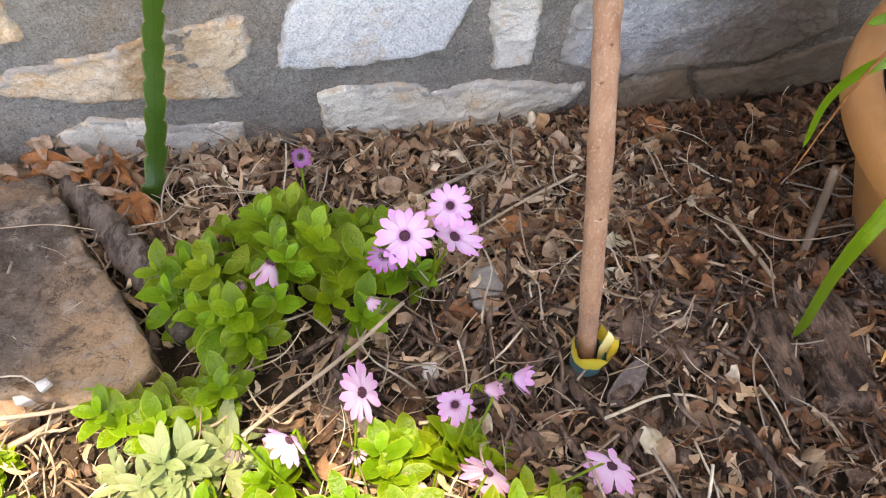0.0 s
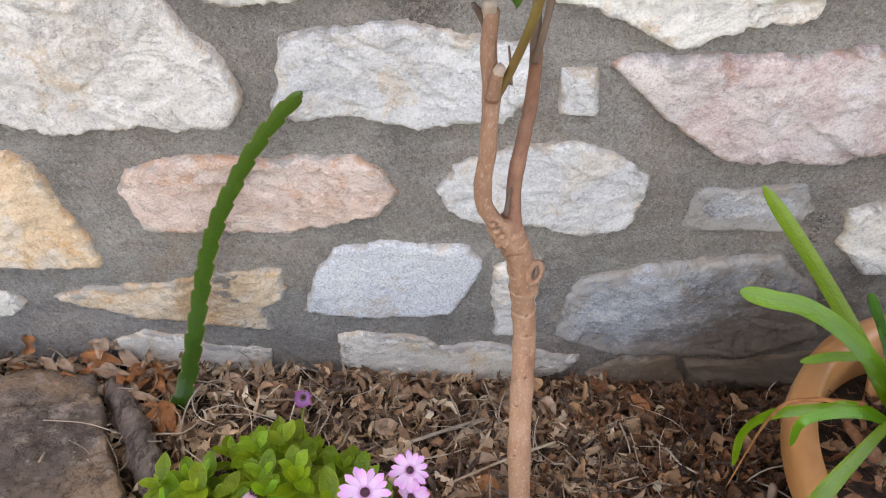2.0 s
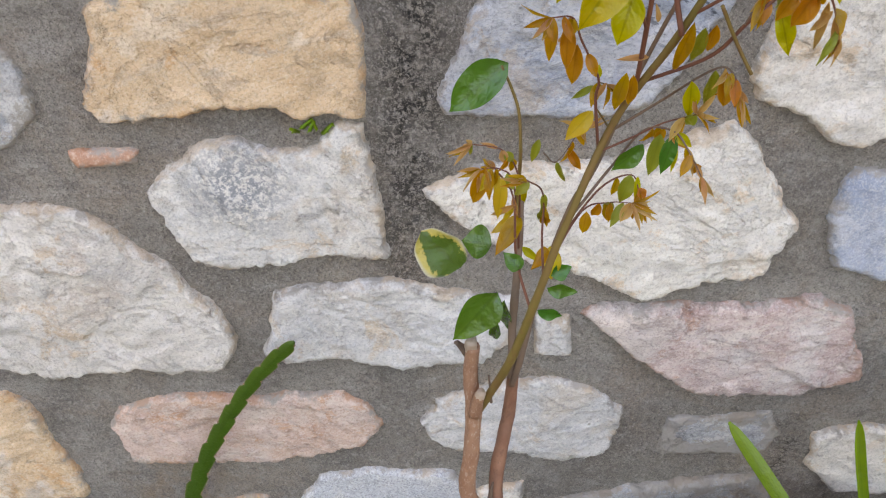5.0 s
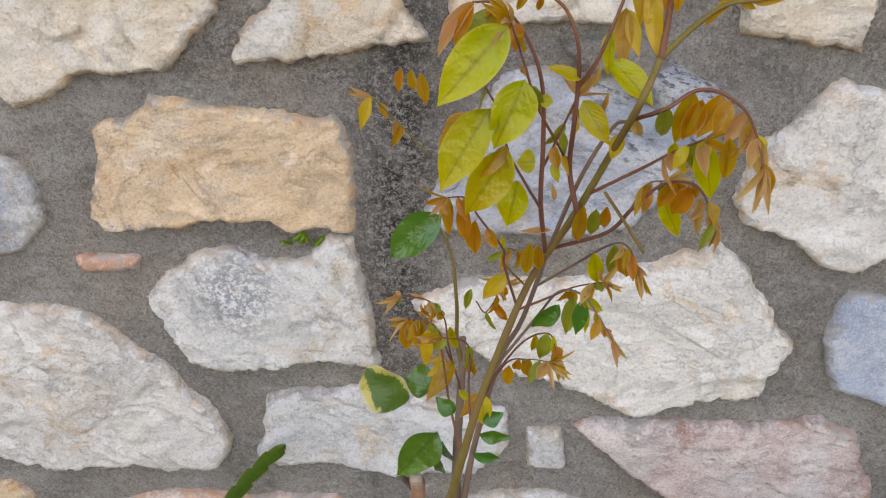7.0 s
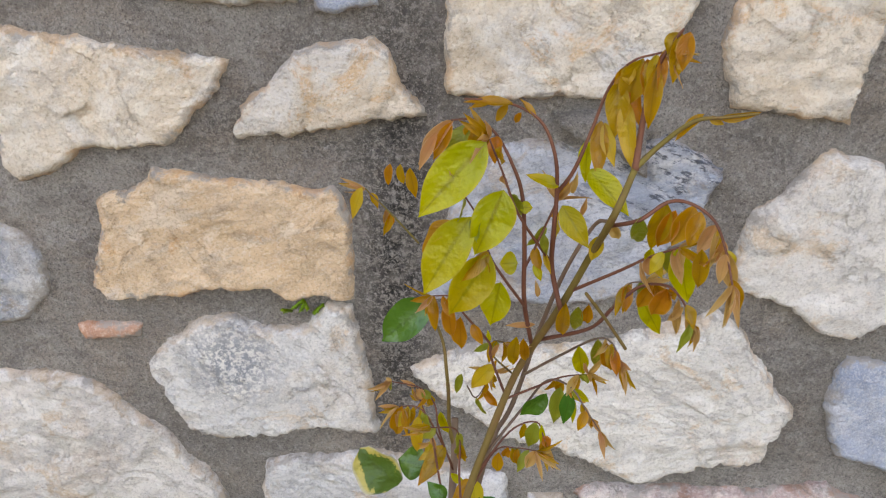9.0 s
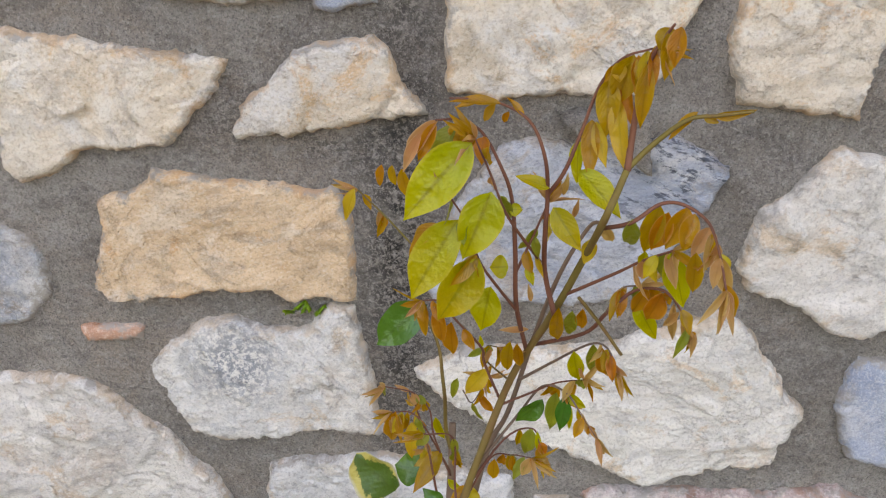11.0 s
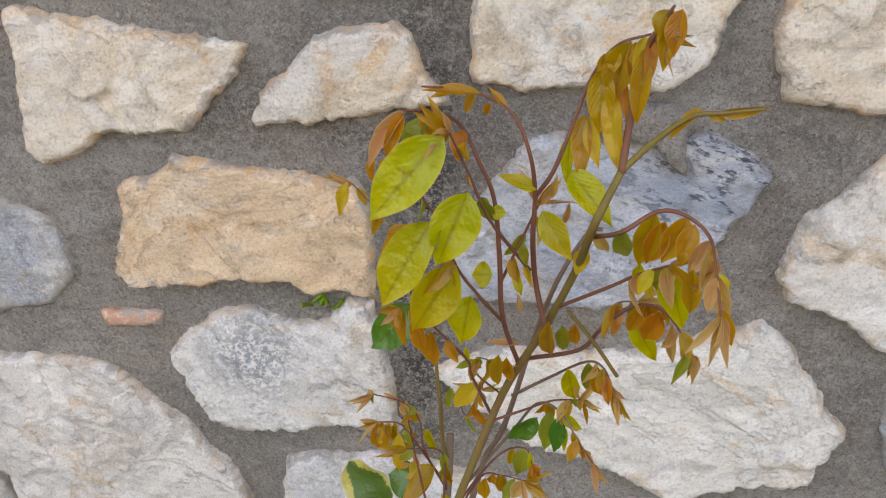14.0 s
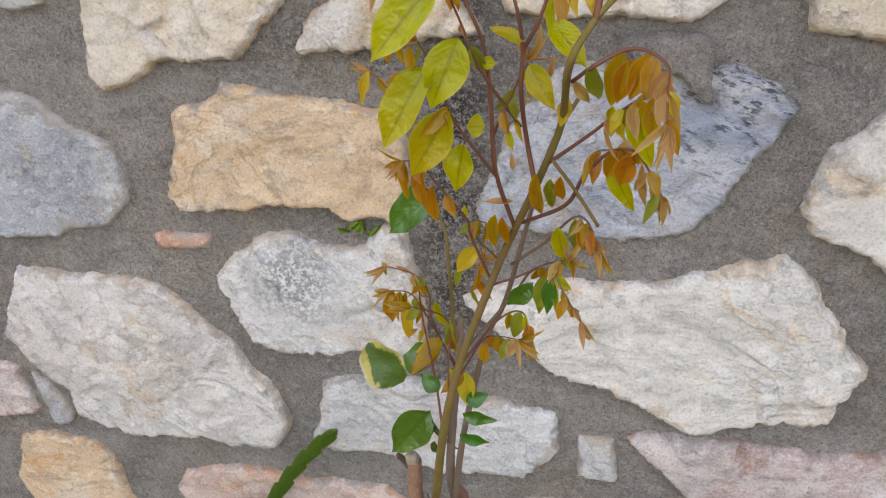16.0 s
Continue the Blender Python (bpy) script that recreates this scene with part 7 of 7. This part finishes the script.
flower((0.08, -0.643, 0.239), (-0.6, -0.7, 0.3), 0.056, daisy_front, M_PETALWHITE, (0.05, -0.68, 0.21), 0.85, 15, 14)
flower((0.205, -0.655, 0.243), (-0.65, -0.65, 0.3), 0.056, daisy_front, M_PETALWHITE, (0.10, -0.67, 0.2), 0.85, 14, 15)
flower((-0.161, -0.6, 0.29), (-0.2, -0.4, -0.6), 0.03, daisy_front, M_GREYLEAF, (-0.10, -0.64, 0.19), 0.2, 10, 16, 0.9)
flower((-0.05, -0.61, 0.251), (0.1, -0.4, 0.5), 0.024, daisy_front, M_PETALWILT, (-0.04, -0.66, 0.2), 0.15, 10, 17, 0.9)

# ---- weed in the joint ----
weed = thing("wall_weed", (-0.046, -0.01, 0.943), "tiny green weed growing in a mortar joint", "weed")
for _i, (_x, _z) in enumerate(((0, 0), (0.008, 0.002), (-0.008, 0.003), (0.014, -0.003), (-0.013, -0.002))):
    _b = Vector((-0.048, -0.004, 0.94)) + Vector((_x, 0, _z))
    part("tuft", shoot(_b, _b + Vector((_x * 0.2, -0.010, 0.004)), 0.004, 7, M_BUSH, 900 + _i), weed)


# ---- the wall's stones ----
def stone(corners, mat, proud=0.012, relief=0.012, seed=0, ragged=1.0):
    """One rubble stone set in the mortar: cleft face, broken rim, sides that run into the joint. Corners: x, z on the wall."""
    c = [Vector(p) for p in corners]
    if sum(a.x * b.y - b.x * a.y for a, b in zip(c, c[1:] + c[:1])) < 0:
        c.reverse()
    off = Vector((seed * 3.7, seed * 1.3, 0))
    ring = []
    for a, b in zip(c, c[1:] + c[:1]):
        k = max(1, round((b - a).length / 0.0042))
        nrm = Vector((b.y - a.y, a.x - b.x)).normalized()
        for i in range(k):
            p = a.lerp(b, i / k)
            q = Vector((p.x, p.y, 0)) + off
            ring.append(p + nrm * ragged * (0.0062 * noise.noise(q * 22) + 0.0036 * noise.noise(q * 58) + 0.0026 * noise.noise(q * 140) + 0.0014 * noise.noise(q * 230)))
    R = np.array([(p.x, p.y) for p in ring])
    lo, hi = R.min(0), R.max(0)
    step = 0.0048
    rnd = np.random.RandomState(seed)
    gx, gy = np.meshgrid(np.arange(lo[0], hi[0], step), np.arange(lo[1], hi[1], step))
    g = np.c_[gx.ravel(), gy.ravel()] + rnd.uniform(-0.3, 0.3, (gx.size, 2)) * step
    A, B = R, np.roll(R, -1, 0)
    inside = np.zeros(len(g), bool)
    dist = np.full(len(g), 9.0)
    for a, b in zip(A, B):
        cond = (a[1] > g[:, 1]) != (b[1] > g[:, 1])
        xc = (b[0] - a[0]) * (g[:, 1] - a[1]) / (b[1] - a[1] + 1e-12) + a[0]
        inside ^= cond & (g[:, 0] < xc)
        ab = b - a
        t = np.clip(((g - a) @ ab) / (ab @ ab + 1e-12), 0, 1)
        dist = np.minimum(dist, np.hypot(*(g - a - t[:, None] * ab).T))
    keep = inside & (dist > 0.0026)
    g, dist = g[keep], dist[keep]
    pts = [Vector(p) for p in R] + [Vector(p) for p in g]
    n = len(R)
    co, _, tri, _, _, _ = delaunay_2d_cdt(pts, [], [list(range(n))], 1, 1e-6)
    d_all = np.r_[np.zeros(n), dist]
    verts, uv = [], []
    for i, p in enumerate(co):
        d = d_all[i] if i < len(d_all) else 0.0
        q = Vector((p.x, p.y, 0)) + off
        big = facet(q, 16, seed)
        small = facet(Vector((q.x * 0.85, q.y * 1.2, 0)), 44, seed + 5)
        v = 0.42 * noise.noise(q * 4) + 0.5 * big + 0.16 * small
        lift = 0.75 * proud * (1 - math.exp(-d / 0.0015)) + relief * v * min(1, d / 0.010)
        r = Vector((q.x * 0.93 + q.y * 0.37, (q.y * 0.93 - q.x * 0.37) * 2.2, 0))
        lift += 0.0016 * noise.noise(r * 42) + 0.0007 * noise.noise(q * 150)
        uv.append((d, 0.0))
        verts.append((p.x, -max(lift, -0.001) - 0.003 - (0.0015 if d else 0), p.y))
    faces = [tuple(f) for f in tri]
    o = len(verts)
    verts += [(p.x, 0.02, p.y) for p in ring]
    faces += [(i, o + i, o + (i + 1) % n, (i + 1) % n) for i in range(n)]
    me = mesh("stone", verts, faces, mat, True, uv + [(0.0, 0.0)] * n)
    bm = bmesh.new()
    bm.from_mesh(me)
    bmesh.ops.recalc_face_normals(bm, faces=bm.faces)
    bm.to_mesh(me)
    bm.free()
    me.polygons.foreach_set("use_smooth", [True] * len(me.polygons))
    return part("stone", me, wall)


stone([(-0.371, 0.439), (-0.351, 0.479), (-0.289, 0.504), (-0.149, 0.510), (-0.018, 0.522), (0.018, 0.501), (0.041, 0.453), (0.013, 0.417), (-0.076, 0.379), (-0.184, 0.362), (-0.301, 0.357), (-0.344, 0.364), (-0.363, 0.405)], M_ROSE, 0.01, 0.01, 1)
stone([(-0.118, 0.181), (-0.091, 0.277), (-0.059, 0.335), (0.012, 0.356), (0.155, 0.353), (0.174, 0.322), (0.168, 0.274), (0.132, 0.194), (0.010, 0.173)], M_GRANITE, 0.009, 0.004, 2)
stone([(0.097, 0.468), (0.120, 0.513), (0.198, 0.548), (0.291, 0.563), (0.340, 0.551), (0.397, 0.508), (0.397, 0.453), (0.387, 0.402), (0.311, 0.388), (0.260, 0.403), (0.161, 0.397), (0.116, 0.429)], M_PALE, 0.01, 0.01, 3)
stone([(0.245, 0.678), (0.294, 0.680), (0.306, 0.606), (0.253, 0.604)], M_PALE, 0.007, 0.004, 4, 0.5)
stone([(0.309, 0.684), (0.333, 0.699), (0.467, 0.706), (0.630, 0.725), (0.677, 0.707), (0.736, 0.584), (0.650, 0.547), (0.485, 0.545), (0.399, 0.604)], M_MAUVE, 0.016, 0.014, 5)
stone([(-0.647, 0.486), (-0.580, 0.503), (-0.508, 0.502), (-0.479, 0.473), (-0.463, 0.408), (-0.436, 0.333), (-0.435, 0.275), (-0.534, 0.264), (-0.628, 0.258), (-0.653, 0.305), (-0.663, 0.364), (-0.677, 0.395)], M_GOLD, 0.01, 0.008, 6)
stone([(-0.541, 0.188), (-0.473, 0.215), (-0.342, 0.238), (-0.251, 0.272), (-0.142, 0.283), (-0.146, 0.216), (-0.186, 0.183), (-0.177, 0.130), (-0.263, 0.131), (-0.391, 0.145), (-0.495, 0.169)], M_GOLDBASE, 0.006, 0.012, 7)
stone([(-0.812, 0.207), (-0.737, 0.210), (-0.614, 0.201), (-0.590, 0.173), (-0.623, 0.134), (-0.768, 0.121), (-0.849, 0.112)], M_BASE, 0.006, 0.008, 8)
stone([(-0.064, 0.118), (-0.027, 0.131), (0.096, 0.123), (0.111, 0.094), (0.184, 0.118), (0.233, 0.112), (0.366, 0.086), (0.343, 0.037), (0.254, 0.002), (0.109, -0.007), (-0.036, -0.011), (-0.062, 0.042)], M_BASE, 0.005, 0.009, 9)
stone([(0.191, 0.309), (0.211, 0.320), (0.268, 0.335), (0.272, 0.239), (0.271, 0.142), (0.206, 0.146)], M_WHITE, 0.01, 0.006, 10)
stone([(-0.465, 0.076), (-0.405, 0.107), (-0.347, 0.097), (-0.281, 0.074), (-0.186, 0.069), (-0.190, 0.006), (-0.298, -0.009), (-0.447, -0.013)], M_BASE, 0.001, 0.006, 11)
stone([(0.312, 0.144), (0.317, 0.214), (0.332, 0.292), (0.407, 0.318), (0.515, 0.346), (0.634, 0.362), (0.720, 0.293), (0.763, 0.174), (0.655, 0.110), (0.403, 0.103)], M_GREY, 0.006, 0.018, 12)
stone([(0.473, 0.486), (0.627, 0.504), (0.648, 0.463), (0.641, 0.416), (0.464, 0.404)], M_GREY, 0.001, 0.010, 13)
stone([(0.709, 0.396), (0.701, 0.463), (0.780, 0.488), (0.860, 0.482), (0.942, 0.348), (0.857, 0.330), (0.775, 0.332)], M_WHITE, 0.01, 0.01, 14)
stone([(0.384, 0.039), (0.455, 0.096), (0.534, 0.107), (0.575, 0.027), (0.531, -0.008), (0.404, -0.015)], M_BROWN, 0.004, 0.012, 15)
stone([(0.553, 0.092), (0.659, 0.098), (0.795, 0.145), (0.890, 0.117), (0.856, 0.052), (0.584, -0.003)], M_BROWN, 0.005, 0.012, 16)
stone([(-0.571, 0.814), (-0.478, 0.819), (-0.387, 0.824), (-0.322, 0.812), (-0.285, 0.774), (-0.244, 0.747), (-0.212, 0.700), (-0.171, 0.647), (-0.166, 0.598), (-0.189, 0.559), (-0.310, 0.555), (-0.428, 0.534), (-0.518, 0.560), (-0.530, 0.605), (-0.584, 0.646), (-0.616, 0.696)], M_ASH, 0.016, 0.013, 17)
stone([(-0.254, 0.847), (-0.214, 0.889), (-0.183, 0.920), (-0.136, 0.926), (-0.097, 0.913), (-0.056, 0.915), (-0.015, 0.949), (0.014, 0.951), (0.028, 0.885), (0.047, 0.767), (-0.033, 0.764), (-0.145, 0.740), (-0.204, 0.751), (-0.222, 0.776)], M_LICHEN, 0.016, 0.01, 19)
stone([(-0.336, 0.899), (-0.324, 0.903), (-0.263, 0.908), (-0.252, 0.904), (-0.257, 0.888), (-0.291, 0.882), (-0.327, 0.878), (-0.333, 0.886)], M_BRICK, 0.007, 0.005, 20, 0.6)
stone([(-0.106, 0.703), (-0.024, 0.722), (0.052, 0.732), (0.129, 0.715), (0.220, 0.708), (0.224, 0.648), (0.186, 0.590), (0.121, 0.585), (0.064, 0.571), (-0.027, 0.593), (-0.095, 0.577), (-0.125, 0.596), (-0.115, 0.656)], M_PALE, 0.014, 0.014, 21)
stone([(0.085, 0.865), (0.142, 0.901), (0.310, 0.920), (0.408, 0.962), (0.445, 0.974), (0.484, 0.943), (0.518, 0.895), (0.563, 0.838), (0.542, 0.793), (0.539, 0.762), (0.462, 0.744), (0.379, 0.712), (0.312, 0.745), (0.219, 0.770), (0.132, 0.821)], M_IVORY, 0.018, 0.014, 22)
stone([(-0.278, 1.074), (-0.225, 1.091), (-0.212, 1.115), (-0.173, 1.111), (-0.109, 1.104), (-0.005, 1.103), (0.011, 1.076), (0.021, 1.019), (0.011, 0.961), (-0.058, 0.954), (-0.085, 0.967), (-0.141, 0.963), (-0.286, 0.937), (-0.307, 0.960), (-0.291, 1.014)], M_GOLD, 0.014, 0.01, 23)
stone([(-0.373, 1.262), (-0.349, 1.266), (-0.249, 1.254), (-0.180, 1.250), (-0.113, 1.239), (-0.144, 1.187), (-0.187, 1.147), (-0.236, 1.134), (-0.275, 1.137), (-0.346, 1.095), (-0.368, 1.090), (-0.384, 1.115), (-0.375, 1.184)], M_CREAM, 0.014, 0.012, 24)
stone([(-0.112, 1.157), (-0.102, 1.190), (-0.062, 1.229), (-0.042, 1.253), (0.006, 1.264), (0.042, 1.273), (0.059, 1.255), (0.077, 1.217), (0.099, 1.190), (0.041, 1.181), (-0.009, 1.169)], M_CREAM, 0.013, 0.012, 25)
stone([(0.120, 1.216), (0.115, 1.266), (0.120, 1.375), (0.234, 1.386), (0.354, 1.373), (0.365, 1.321), (0.354, 1.288), (0.341, 1.241), (0.304, 1.220), (0.221, 1.215), (0.174, 1.209)], M_CREAM, 0.014, 0.01, 26)
stone([(0.394, 1.284), (0.398, 1.311), (0.411, 1.354), (0.531, 1.364), (0.549, 1.328), (0.548, 1.301), (0.538, 1.256), (0.539, 1.202), (0.480, 1.209), (0.415, 1.215)], M_CREAM, 0.014, 0.01, 27)
stone([(-0.188, 1.338), (-0.032, 1.343), (-0.034, 1.301), (-0.111, 1.295), (-0.176, 1.297)], M_PALE, 0.01, 0.01, 28)
stone([(-0.018, 1.344), (0.053, 1.346), (0.050, 1.302), (0.030, 1.297), (-0.017, 1.295)], M_BLUE, 0.01, 0.008, 29)
stone([(0.446, 1.032), (0.449, 1.067), (0.461, 1.102), (0.529, 1.175), (0.585, 1.162), (0.629, 1.132), (0.662, 1.060), (0.641, 0.978), (0.597, 0.946), (0.562, 0.957), (0.523, 0.985), (0.461, 1.003)], M_WHITE, 0.015, 0.013, 30)
stone([(0.600, 0.845), (0.600, 0.896), (0.610, 0.919), (0.656, 0.916), (0.710, 0.916), (0.760, 0.770), (0.700, 0.755), (0.625, 0.776)], M_BLUE, 0.01, 0.004, 31)
stone([(0.097, 0.986), (0.130, 1.083), (0.177, 1.166), (0.237, 1.169), (0.299, 1.164), (0.356, 1.184), (0.419, 1.146), (0.411, 1.106), (0.377, 1.049), (0.346, 0.988), (0.269, 0.967), (0.107, 0.968)], M_SCHIST, 0.008, 0.02, 32)
# mortar slapped over the schist, with an open crevice under its edge
stone([(0.229, 1.201), (0.242, 1.182), (0.260, 1.174), (0.280, 1.170), (0.301, 1.161), (0.316, 1.149), (0.327, 1.140), (0.339, 1.137), (0.334, 1.175), (0.332, 1.197), (0.316, 1.207)], M_MORTAR, 0.030, 0.006, 33, 0.6)
stone([(-0.565, 1.080), (-0.490, 1.079), (-0.441, 1.050), (-0.374, 1.023), (-0.363, 0.978), (-0.360, 0.946), (-0.402, 0.907), (-0.493, 0.871), (-0.587, 0.861), (-0.638, 0.877)], M_BLUEGREY, 0.006, 0.010, 34)
stone([(-0.715, 0.631), (-0.651, 0.638), (-0.613, 0.628), (-0.597, 0.553), (-0.607, 0.535), (-0.687, 0.514), (-0.754, 0.509)], M_MAUVE, 0.01, 0.008, 35)
stone([(-0.527, 1.227), (-0.482, 1.223), (-0.429, 1.194), (-0.447, 1.183), (-0.494, 1.182), (-0.541, 1.182)], M_PALE, 0.01, 0.008, 36)
stone([(-0.596, 0.622), (-0.565, 0.610), (-0.544, 0.582), (-0.536, 0.552), (-0.550, 0.524), (-0.578, 0.522), (-0.586, 0.560)], M_BLUEGREY, 0.002, 0.004, 61)
